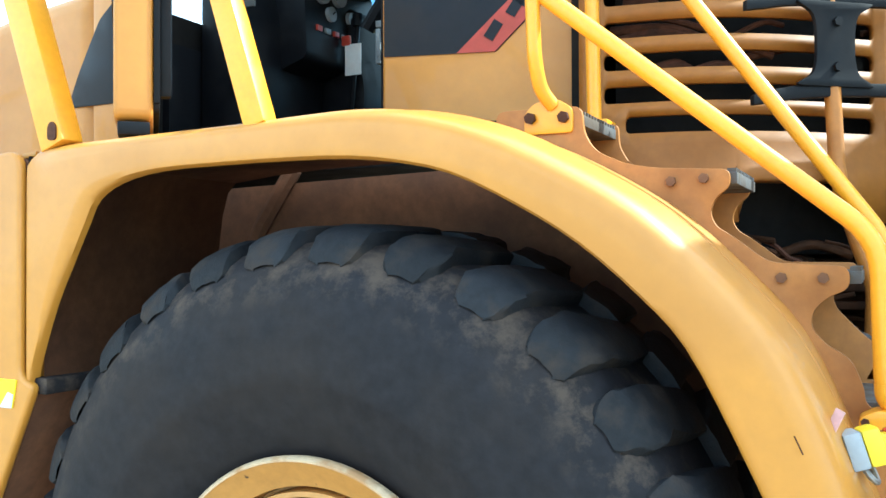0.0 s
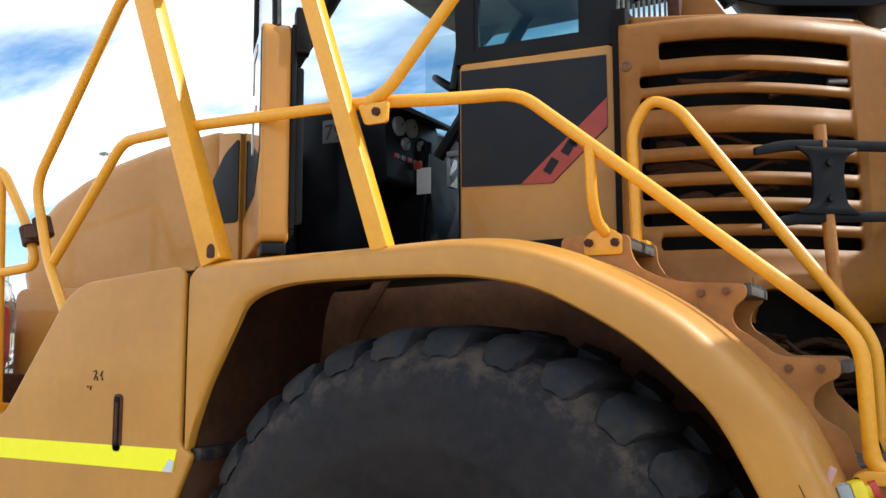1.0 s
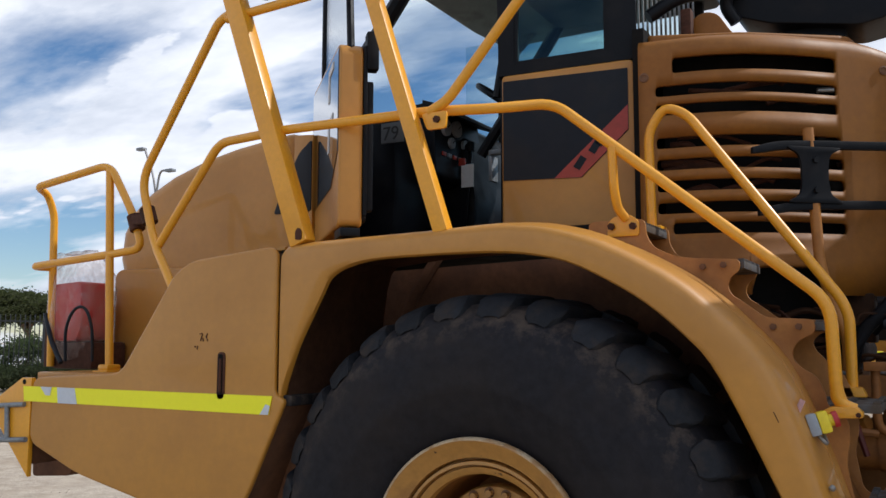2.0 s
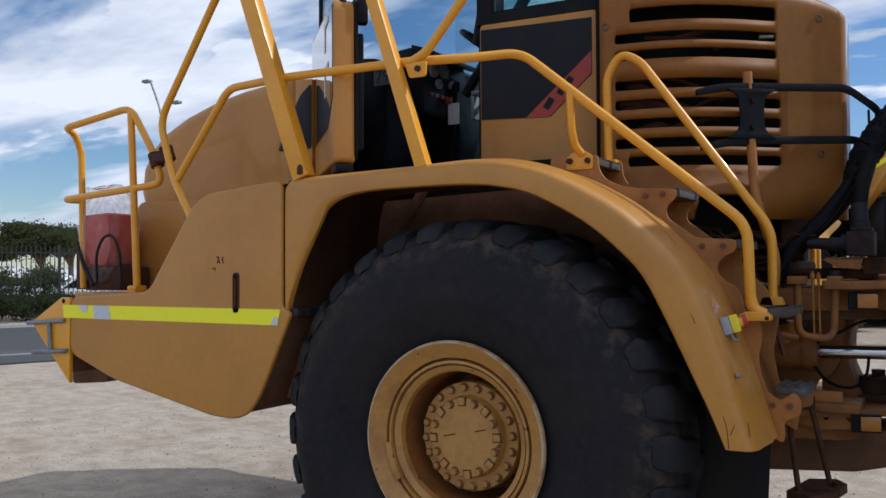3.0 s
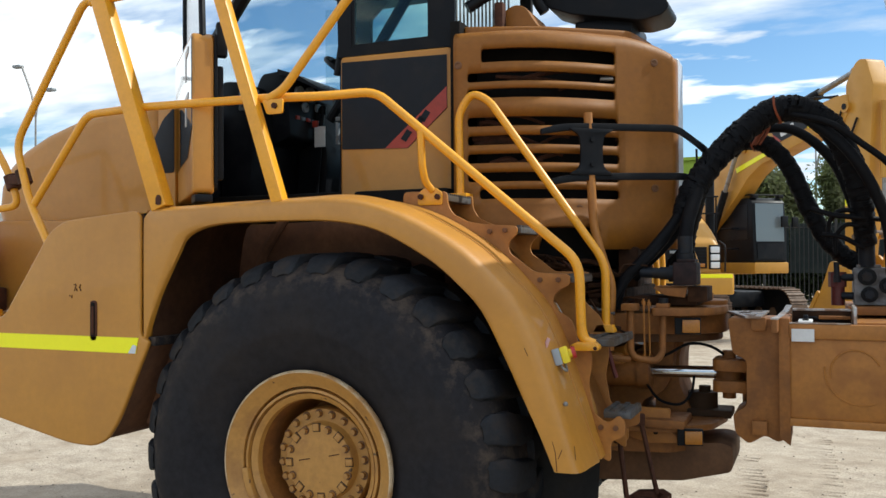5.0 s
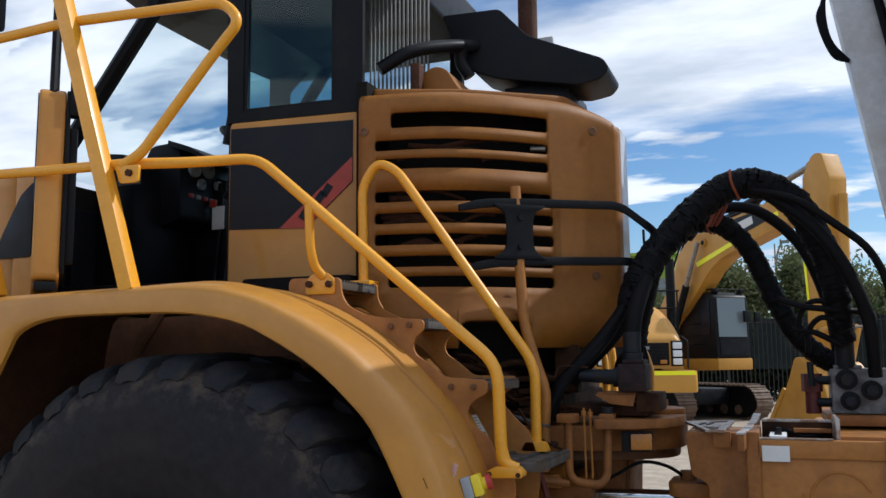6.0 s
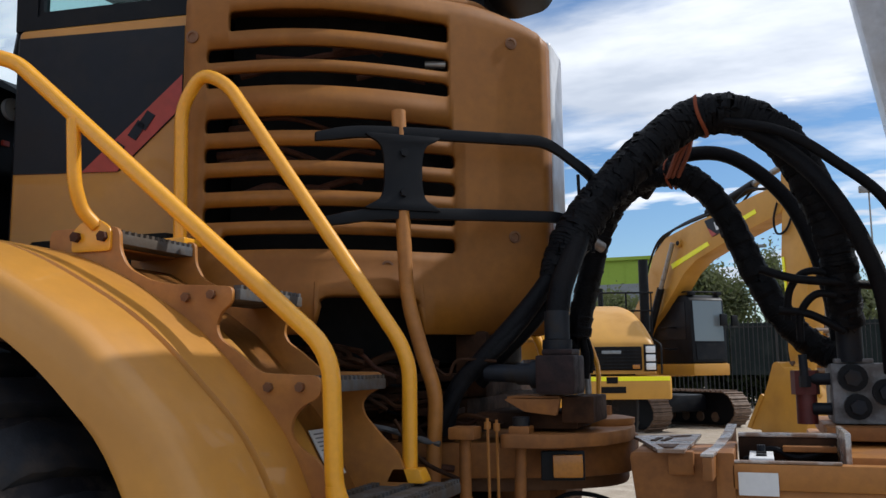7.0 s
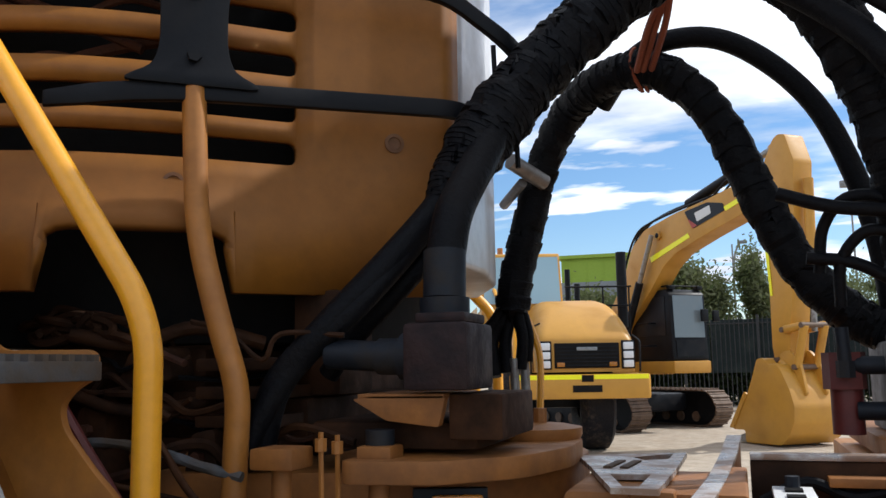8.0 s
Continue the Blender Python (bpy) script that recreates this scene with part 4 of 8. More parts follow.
# ---- steps beside the fender ----
def build_steps():
    outline = [(0.30, 2.048), (0.515, 2.046), (0.518, 1.985), (0.545, 1.940), (0.62, 1.905), (0.686, 1.894), (0.842, 1.884), (0.842, 1.845), (0.812, 1.825), (0.800, 1.79), (0.812, 1.762), (0.85, 1.738), (0.918, 1.684), (1.072, 1.676), (1.074, 1.630), (1.03, 1.612), (1.004, 1.585), (1.0, 1.55), (1.026, 1.517), (1.075, 1.490), (1.098, 1.43), (1.10, 1.40), (1.16, 1.36), (1.165, 1.30), (1.15, 1.22), (1.17, 1.10), (1.23, 1.06), (1.275, 1.10), (1.30, 1.07), (1.30, 1.01), (1.24, 0.99), (1.24, 0.90), (1.17, 0.94), (1.02, 1.34), (0.84, 1.62), (0.56, 1.84), (0.30, 1.95)]
    near, farp = B(), B()
    prism(near, rounded(outline, 0.025, 4), 0.345, 0.358, bevel=0.002)
    far_outline = outline[:13] + [(1.08, 1.682), (1.084, 1.645), (1.05, 1.630), (1.026, 1.606), (1.034, 1.575), (1.085, 1.520), (1.125, 1.485), (1.15, 1.43), (1.165, 1.37)] + outline[23:]
    prism(farp, rounded(far_outline, 0.018, 4), 0.655, 0.668, bevel=0.002)
    stair = part("step_side_plate", near, BRACKET, truck, "notched yellow-brown stair side plate")
    part("step_side_plate", farp, BRACKET, truck, "notched yellow-brown stair side plate")
    bolt = finish("bolt", tube(B(), [(0, 0.006, 0), (0, -0.011, 0)], 0.0115, seg=6), BOLTP)
    for x, z in ((0.718, 1.862), (0.788, 1.866), (0.944, 1.652), (1.024, 1.652), (1.20, 1.045), (1.262, 1.045)):
        piece("bolt", bolt, stair, Matrix.Translation((x, 0.345, z)))
    def tread(x0, x1, z, y0=0.36, y1=0.655, t=0.032):
        bm = B()
        box(bm, (x0, y0, z - t), (x1, y1, z - 0.006), 0.003)
        k = int((y1 - y0) / 0.022)
        for i in range(k):
            y = y0 + 0.01 + i * (y1 - y0 - 0.02) / (k - 1)
            for x in (x0 + 0.012, (x0 + x1) / 2, x1 - 0.012):
                box(bm, (x - 0.010, y - 0.005, z - 0.008), (x + 0.010, y + 0.005, z + 0.003), 0.0)
        return part("step_tread", bm, GRIP, truck, "grey perforated grip step")
    riser, rows = B(), []
    for x, z in ((0.44, 1.96), (0.59, 1.87), (0.72, 1.78), (0.835, 1.66), (0.91, 1.57), (0.982, 1.45), (1.05, 1.32), (1.11, 1.18), (1.17, 1.05)):
        rows.append([riser.verts.new((x, y, z)) for y in (0.358, 0.655)])
    for a, b in zip(rows, rows[1:]):
        riser.faces.new((a[0], a[1], b[1], b[0]))
    bmesh.ops.solidify(riser, geom=riser.faces[:], thickness=0.006)
    part("step_back_panel", riser, BRACKET, truck, "curved yellow-brown panel behind the steps")
    tread(0.45, 0.51, 2.036)
    tread(0.70, 0.855, 1.885)
    tread(0.935, 1.095, 1.672)
    tread(1.06, 1.255, 1.408, 0.36, 0.76)
    tread(1.205, 1.32, 1.112, 0.37, 0.60)
    top = B()
    box(top, (0.33, 0.36, 2.0), (0.45, 0.74, 2.03), 0.004)
    part("step_landing", top, BRACKET, truck)
    # the hanging step below
    def ring_plate(outer, inner, z0, z1):
        bm = B()
        loops = [[bm.verts.new((p[0], p[1], z)) for p in loop] for z in (z0, z1) for loop in (outer, inner)]
        n = len(outer)
        for i in range(n):
            j = (i + 1) % n
            for p, q in ((0, 1), (1, 3), (3, 2), (2, 0)):
                bm.faces.new((loops[p][i], loops[p][j], loops[q][j], loops[q][i]))
        bmesh.ops.recalc_face_normals(bm, faces=bm.faces)
        return bm
    outer = [(1.19, 0.68), (1.28, 0.63), (1.36, 0.72), (1.395, 0.92), (1.345, 1.00), (1.24, 0.95)]
    c = Vector((1.30, 0.82))
    hang = part("hanging_step", ring_plate(outer, [tuple(c + (Vector(p) - c) * 0.68) for p in outer], 0.615, 0.65), RUST, truck, "dark rusty hanging bottom step")
    bar = B()
    box(bar, (1.21, 0.80, 0.62), (1.38, 0.84, 0.648), 0.004)
    part("step_bar", bar, RUST, hang)
    for x, y, dx, top in ((1.235, 0.70, -0.035, 0.95), (1.325, 0.94, -0.078, 0.99)):
        part("hanger_strap", tube(B(), [(x + dx, y, top), (x + dx * 0.75, y, top - 0.08), (x, y, 0.64)], 0.012, seg=8), RUST, hang)
        part("hanger_head", box(B(), (x + dx - 0.024, y - 0.012, top - 0.04), (x + dx + 0.024, y + 0.012, top + 0.02), 0.008), RUST, hang)
    arm = B()
    prism(arm, rounded([(1.02, 1.02), (1.16, 1.005), (1.235, 0.985), (1.235, 0.92), (1.18, 0.89), (1.02, 0.88)], 0.02), 0.72, 0.745, bevel=0.004)
    part("hanger_bracket", arm, BRACKET, truck, "yellow-brown hanger bracket")
    part("hanger_bracket_foot", box(B(), (1.03, 0.745, 0.90), (1.06, 1.10, 1.0), 0.006), BRACKET, truck)
    # emergency stop and stickers
    base = B()
    tilt = Matrix.Translation((1.097, 0.112, 1.358)) @ Matrix.Rotation(radians(-17), 4, "Y") @ Matrix.Rotation(radians(14), 4, "Z") @ Matrix.Scale(0.60, 4)
    box(base, (-0.050, -0.055, -0.055), (0.002, 0.06, 0.055), 0.006, tilt)
    stop = part("emergency_stop", base, SWITCHG, truck, "grey and yellow emergency stop box")
    lid = B()
    box(lid, (0.002, -0.055, -0.055), (0.055, 0.06, 0.055), 0.008, tilt)
    cyl(lid, tilt @ Vector((0.055, 0, 0)), tilt @ Vector((0.075, 0, 0)), 0.018, 20)
    part("switch_lid", lid, ESTOPY, stop, "yellow switch lid")
    knob = B()
    cyl(knob, tilt @ Vector((0.075, 0, 0)), tilt @ Vector((0.10, 0, 0)), 0.024, 20, 0.006)
    part("stop_button", knob, ESTOPR, stop, "red mushroom button")
    wire = B()
    tube(wire, [tilt @ Vector((-0.02, -0.02, -0.045)), tilt @ Vector((-0.005, -0.03, -0.085)), tilt @ Vector((0.01, -0.01, -0.10)), tilt @ Vector((0.012, 0.02, -0.06))], 0.006, curve=True, seg=8)
    part("cable", wire, STEEL, stop)
    tag = B()
    box(tag, (-0.009, -0.0015, -0.020), (0.009, 0.0015, 0.020), 0.0, Matrix.Translation((1.058, 0.055, 1.412)) @ Matrix.Rotation(radians(24), 4, "Y") @ Matrix.Rotation(radians(-30), 4, "Z"))
    part("sticker", tag, PINK, fender, "small pink and white sticker")
    d = Vector((0.07, 0, -0.12)).normalized()
    STICK = Matrix.Translation((0.965, 0.588, 1.487)) @ Matrix((( 0, d.z, -d.x, 0), (1, 0, 0, 0), (0, -d.x, -d.z, 0), (0, 0, 0, 1)))
    note = B()
    box(note, (-0.040, -0.002, -0.062), (0.040, 0.001, 0.062), 0.0, STICK)
    sheet = part("instruction_sticker", note, LABEL, truck, "white instruction sticker with text lines")
    lines = B()
    for i, w in enumerate((0.024, 0.022, 0.024, 0.016, 0.018, 0.014, 0.022, 0.018, 0.012)):
        box(lines, (-0.026, -0.0035, 0.048 - i * 0.011), (-0.026 + 2 * w, -0.0022, 0.0515 - i * 0.011), 0.0, STICK)
    part("text_bars", lines, GREY, sheet)
    part("picture_bar", prism(B(), rounded([(0.012, -0.045), (0.030, -0.040), (0.026, -0.005), (0.016, -0.012)], 0.003), -0.0036, -0.0022, bevel=0.0, m=STICK), INK, sheet, "small dark pictogram")


build_steps()


# ---- cab ----
def build_cab():
    shell = B()
    # floor, rear wall, far wall with its window opening, roof
    box(shell, (-1.25, 0.76, 1.98), (0.34, 2.35, 2.10), 0.01)
    cab = part("cab", shell, DARK, truck, "open operator cab with dark interior")
    for nm, lo, hi in (("side_wall", (-1.25, 2.30, 2.103), (0.217, 2.35, 2.42)), ("cab_post", (0.22, 2.30, 2.103), (0.30, 2.35, 3.60)), ("rear_wall", (0.25, 0.98, 2.103), (0.32, 2.297, 2.80)), ("front_wall", (-1.318, 0.80, 2.06), (-1.253, 2.35, 2.62))):
        part(nm, box(B(), lo, hi, 0.01), DARK, cab)
    roof = B()
    prism(roof, rounded([(-1.0, 0.66), (0.38, 0.72), (0.38, 2.45), (-1.06, 2.48), (-1.11, 2.1), (-1.11, 1.2)], 0.06, 5), 3.58, 3.85, plane="xy", bevel=0.03, seg=3)
    part("cab_roof", roof, BLACK, cab, "black cab roof")
    part("far_door_post", prism(B(), rounded([(-1.02, 2.42), (-0.885, 2.42), (-0.885, 3.46), (-0.74, 3.59), (-1.02, 3.59)], 0.02), 2.275, 2.312, bevel=0.006), DARK, cab, "dark post of the far cab door")
    # quarter panel behind the door, turned slightly inwards
    a, b = Vector((-0.25, 0.742)), Vector((0.33, 0.895))
    d = (b - a).normalized()
    turn = Matrix.Translation((a.x, a.y, 0)) @ Matrix.Rotation(math.atan2(d.y, d.x), 4, "Z")
    w = (b - a).length
    pan = B()
    prism(pan, rounded([(0, 2.02), (w, 2.02), (w, 2.80), (w - 0.02, 2.835), (0.0, 2.80)], 0.02), 0.0, 0.05, bevel=0.010, seg=3, m=turn)
    panel = part("quarter_panel", pan, YELLOW, cab, "yellow cab quarter panel")
    dec = B()
    prism(dec, [(0.006, 2.318), (0.355, 2.318), (0.56, 2.52), (0.56, 2.795), (0.006, 2.772)], -0.004, -0.001, bevel=0.0, m=turn)
    part("dark_decal", dec, DECAL, panel, "dark grey decal with a red stripe")
    red = B()
    prism(red, [(0.235, 2.318), (0.352, 2.318), (0.558, 2.522), (0.558, 2.63)], -0.007, -0.0045, bevel=0.0, m=turn)
    part("red_stripe", red, RED, panel)
    bars = B()
    for s in (0.10, 0.46, 0.62):
        c = Vector((0.345, 2.375)).lerp(Vector((0.53, 2.565)), s)
        prism(bars, [(c.x - 0.045, c.y - 0.028), (c.x - 0.018, c.y - 0.045), (c.x + 0.014, c.y + 0.004), (c.x - 0.012, c.y + 0.022)], -0.010, -0.0072, bevel=0.0, m=turn)
    part("stripe_marks", bars, DECAL, panel)
    fast = B()
    for x, z in ((0.05, 2.06), (0.54, 2.10), (0.30, 2.03)):
        p = turn @ Vector((x, 0, z))
        cyl(fast, p + Vector((0, 0.004, 0)), p - Vector((0, 0.008, 0)), 0.011, 8)
    part("panel_bolt", fast, RUST, panel)
    gap = B()
    box(gap, (0.325, 0.85, 1.95), (0.375, 2.3, 2.95), 0.0)
    part("seam_strip", gap, DARK, cab)
    # upper frame and quarter window
    fr = B()
    def ring(outer, inner, y0, y1):
        n = len(outer)
        va = [[fr.verts.new(turn @ Vector((p[0], y, p[1]))) for p in loop] for y in (y0, y1) for loop in (outer, inner)]
        for i in range(n):
            j = (i + 1) % n
            fr.faces.new((va[0][i], va[0][j], va[1][j], va[1][i]))
            fr.faces.new((va[2][i], va[3][i], va[3][j], va[2][j]))
            fr.faces.new((va[0][i], va[2][i], va[2][j], va[0][j]))
            fr.faces.new((va[1][i], va[1][j], va[3][j], va[3][i]))
    ring([(-0.015, 2.80), (w, 2.838), (w, 3.60), (-0.03, 3.60)], [(0.055, 2.850), (0.475, 2.880), (0.475, 3.50), (0.055, 3.50)], 0.004, 0.06)
    ring([(0.05, 2.845), (0.48, 2.875), (0.48, 3.51), (0.05, 3.51)], [(0.072, 2.868), (0.458, 2.896), (0.458, 3.49), (0.072, 3.49)], 0.012, 0.05)
    bmesh.ops.recalc_face_normals(fr, faces=fr.faces)
    part("window_frame", fr, BLACK, cab, "black window surround")
    pane = B()
    prism(pane, [(0.07, 2.866), (0.46, 2.894), (0.46, 3.495), (0.07, 3.495)], 0.028, 0.033, bevel=0.0, m=turn)
    p = part("quarter_window", pane, TINT, cab, "tinted cab window pane")
    p.visible_shadow = False
    # front pillar, windscreen bars
    pil = B()
    tube(pil, [(-1.30, 0.79, 2.70), (-0.57, 0.77, 3.60)], 0.042, seg=8)
    tube(pil, [(-1.30, 0.80, 2.10), (-1.30, 0.79, 2.72)], 0.05, seg=8)
    tube(pil, [(-1.30, 2.30, 2.60), (-0.60, 2.30, 3.60)], 0.04, seg=8)
    box(pil, (-1.30, 0.84, 2.02), (-1.22, 2.30, 2.50), 0.01)
    part("front_pillar", pil, BLACK, cab, "slanted black windscreen pillar")
    stile = B()
    prism(stile, [(-0.262, 2.02), (-0.232, 2.02), (-0.232, 2.80), (-0.262, 2.78)], 0.75, 0.86, bevel=0.004)
    tube(stile, [(-0.30, 0.79, 2.72), (-0.25, 0.79, 2.99)], 0.02, seg=8)
    part("door_jamb", stile, BLACK, cab)
    # seat, dashboard, wheel
    seat = B()
    box(seat, (-0.42, 1.25, 2.20), (0.10, 1.80, 2.42), 0.06)
    box(seat, (0.02, 1.28, 2.40), (0.16, 1.78, 3.02), 0.06)
    part("driver_seat", seat, BLACK, cab, "black driver's seat")
    dash = B()
    prism(dash, rounded([(-1.21, 2.10), (-0.80, 2.10), (-0.78, 2.40), (-0.84, 2.70), (-0.92, 2.83), (-1.02, 2.90), (-1.21, 2.91)], 0.05), 1.50, 2.28, bevel=0.03)
    prism(dash, rounded([(-1.21, 2.10), (-1.0, 2.10), (-0.98, 2.40), (-0.99, 2.66), (-1.04, 2.79), (-1.21, 2.81)], 0.05), 0.99, 1.50, bevel=0.03)
    prism(dash, rounded([(-1.10, 2.40), (-0.86, 2.48), (-0.875, 2.84), (-0.92, 2.885), (-1.06, 2.875), (-1.10, 2.80)], 0.03), 1.20, 1.72, bevel=0.02)
    dashboard = part("dashboard", dash, BLACK, cab, "black curved dashboard")
    part("visor", prism(B(), rounded([(-0.93, 2.890), (-0.80, 2.845), (-0.64, 2.752), (-0.63, 2.732), (-0.80, 2.815), (-0.93, 2.86)], 0.006), 1.17, 1.74, bevel=0.006), BLACK, cab, "black visor over the dials")
    for y, z, r in ((1.31, 2.760, 0.046), (1.43, 2.775, 0.046), (1.37, 2.685, 0.030), (1.52, 2.70, 0.030)):
        dial = part("gauge", cyl(B(), (-0.875, y, z), (-0.852, y, z), r, 20, 0.003), SWITCHG, cab, "pale instrument dial")
        part("needle", tube(B(), [(-0.850, y, z), (-0.850, y + r * 0.5, z + r * 0.4)], 0.003, seg=5), INK, dial)
    for k in range(4):
        part("warning_lamp", box(B(), (-0.872, 1.27 + 0.06 * k, 2.60), (-0.856, 1.305 + 0.06 * k, 2.622), 0.002), GREY if k % 2 else RED, cab)
    part("switch_plate", box(B(), (-0.55, 1.20, 2.42), (-0.53, 1.27, 2.55), 0.003), GREY, cab)
    part("switch_bar", box(B(), (-0.55, 1.20, 2.555), (-0.45, 1.24, 2.58), 0.003), GREY, cab)
    for y, z in ((1.72, 2.66), (1.82, 2.68), (1.92, 2.66)):
        part("switch", box(B(), (-0.668, y, z), (-0.652, y + 0.05, z + 0.05), 0.004), GREY, cab)
    for x, y, z in ((-0.52, 1.52, 2.66), (-0.79, 1.46, 2.66)):
        lever = part("lever", tube(B(), [(x - 0.05, y, 2.12), (x, y, z)], 0.012, seg=6), BLACK, cab)
        part("knob", cyl(B(), (x, y, z - 0.01), (x, y, z + 0.04), 0.022, 10), BLACK, lever)
    steer = B()
    c, ax = Vector((-0.45, 1.27, 2.815)), Matrix.Rotation(radians(36), 4, "Y")
    pts = [c + ax @ Vector((0.20 * math.cos(2 * math.pi * k / 24), 0.20 * math.sin(2 * math.pi * k / 24), 0)) for k in range(25)]
    tube(steer, pts, 0.016, seg=8, curve=True)
    tube(steer, [c + ax @ Vector((-0.19, 0, 0)), c + ax @ Vector((0.19, 0, 0))], 0.014, seg=6)
    tube(steer, [c, c + ax @ Vector((0.0, 0, -0.30))], 0.03, seg=8)
    part("steering_wheel", steer, BLACK, cab, "black steering wheel")
    tag = B()
    box(tag, (-0.840, 1.440, 2.447), (-0.764, 1.447, 2.575), 0.002)
    hang = part("hanging_tag", tag, LABEL, cab, "white tag hanging from a lever")
    rag = B()
    box(rag, (-0.855, 1.435, 2.570), (-0.815, 1.453, 2.612), 0.006)
    part("tag_clip", rag, RED, cab)
    num = B()
    box(num, (-1.015, 0.905, 2.605), (-0.88, 0.915, 2.71), 0.002)
    part("number_card", num, CARD, cab, "pale card with a number, darkened for shade")
    text = bpy.data.curves.new("number", "FONT")
    text.body, text.size, text.extrude = "79", 0.10, 0.0008
    tmp = new("number", text)
    dg = bpy.context.evaluated_depsgraph_get()
    me = bpy.data.meshes.new_from_object(tmp.evaluated_get(dg))
    bpy.data.objects.remove(tmp)
    me.transform(Matrix.Translation((-1.005, 0.9035, 2.62)) @ Matrix.Rotation(radians(90), 4, "X"))
    me.materials.clear()
    me.materials.append(INK)
    part("number_print", me, INK, cab)
    # windscreen and far window panes
    screen = B()
    vs = [screen.verts.new(p) for p in ((-1.30, 0.82, 2.66), (-1.30, 2.27, 2.62), (-0.60, 2.27, 3.585), (-0.585, 0.80, 3.585))]
    screen.faces.new(vs)
    bmesh.ops.solidify(screen, geom=screen.faces[:], thickness=0.006)
    ob = part("windscreen", screen, FARGLASS, cab, "tinted sloping windscreen")
    ob.visible_shadow = False
    for x0, x1 in ((-1.28, -0.03), (-0.03, 0.26)):
        g = B()
        box(g, (x0, 2.318, 2.42), (x1, 2.324, 3.58), 0.0)
        ob = part("far_window", g, FARGLASS, cab, "clear far-side window pane")
        ob.visible_shadow = False


build_cab()


def build_door():
    """Hung at the front pillar and swung open about half way."""
    hinge, ang = Vector((-1.235, 0.665, 0)), math.atan2(-0.625, 0.62)
    m = Matrix.Translation(hinge) @ Matrix.Rotation(ang, 4, "Z")
    w = 0.885
    skin = B()
    prism(skin, rounded([(0, 2.055), (w, 2.055), (w, 2.775), (w - 0.03, 2.81), (0, 2.84)], 0.03), -0.02, 0.078, bevel=0.012, seg=3, m=m)
    door = part("cab_door", skin, YELLOW, truck, "yellow cab door standing half open")
    foot = B()
    prism(foot, [(w - 0.16, 2.015), (w + 0.006, 2.015), (w + 0.006, 2.05), (w - 0.16, 2.056)], -0.01, 0.07, bevel=0.006, m=m)
    part("door_seal", foot, BLACK, door)
    gloss = B()
    prism(gloss, [(0.02, 2.22), (w - 0.20, 2.24), (w - 0.012, 2.36), (w - 0.012, 2.785), (0.02, 2.81)], -0.0245, -0.0205, bevel=0.0, m=m)
    part("door_decal", gloss, GLOSSY, door, "glossy dark door decal")
    for z0 in (2.40, 2.62):
        part("decal_bar", prism(B(), [(0.60, z0), (0.635, z0), (0.635, z0 + 0.11), (0.74, z0 + 0.12), (0.74, z0 + 0.15), (0.60, z0 + 0.14)], -0.0275, -0.025, bevel=0.0, m=m), LABEL, door, "pale bar on the decal")
    trim = B()
    prism(trim, rounded([(0.02, 2.075), (w - 0.004, 2.075), (w - 0.004, 2.78), (w - 0.05, 2.81), (0.02, 2.84)], 0.02), 0.0785, 0.094, bevel=0.004, m=m)
    part("door_trim", trim, DARK, door, "black inner door lining")
    edge = B()
    prism(edge, [(w - 0.035, 2.10), (w + 0.004, 2.10), (w + 0.004, 2.80), (w - 0.035, 2.80)], 0.079, 0.095, bevel=0.004, m=m)
    box(edge, (w - 0.05, 0.09, 2.70), (w + 0.012, 0.14, 2.86), 0.008, m)
    box(edge, (w - 0.06, 0.085, 2.12), (w - 0.02, 0.125, 2.66), 0.012, m)
    part("door_latch", edge, BLACK, door, "black door seal and latch")
    fr = B()
    for a, b in (((w - 0.03, 2.78), (w - 0.20, 3.60)), ((w - 0.2, 3.60), (0.0, 3.62)), ((0.01, 2.80), (0.01, 3.62))):
        tube(fr, [m @ Vector((a[0], 0.03, a[1])), m @ Vector((b[0], 0.03, b[1]))], 0.016, seg=8)
    part("door_window_frame", fr, BLACK, door)
    pane = B()
    prism(pane, [(0.02, 2.82), (w - 0.05, 2.79), (w - 0.21, 3.58), (0.02, 3.60)], 0.026, 0.032, bevel=0.0, m=m)
    ob = part("door_glass", pane, GLASS, door)
    ob.visible_shadow = False


build_door()


# ---- louvred engine cover behind the cab ----
def plan(s):
    """Near side of the cover in plan, s from 0 (cab end) to 1 (tail)."""
    pts = smooth_line([(0.368, 0.785, 0), (0.50, 0.806, 0), (0.65, 0.835, 0), (0.80, 0.898, 0), (0.95, 1.005, 0), (1.10, 1.142, 0), (1.25, 1.273, 0), (1.340, 1.332, 0), (1.362, 1.350, 0), (1.372, 1.40, 0)], 8)
    k = s * (len(pts) - 1)
    i = min(int(k), len(pts) - 2)
    return pts[i].lerp(pts[i + 1], k - i)


def s_of(x):
    lo, hi = 0.0, 1.0
    for _ in range(30):
        mid = (lo + hi) / 2
        lo, hi = (mid, hi) if plan(mid).x < x else (lo, mid)
    return lo


SLOTS = [(2.063, 0.495, 1.118), (2.148, 0.436, 1.118), (2.240, 0.436, 1.118), (2.330, 0.436, 1.118), (2.422, 0.436, 1.112), (2.562, 0.436, 1.105), (2.643, 0.436, 1.105), (2.750, 0.505, 1.105)]


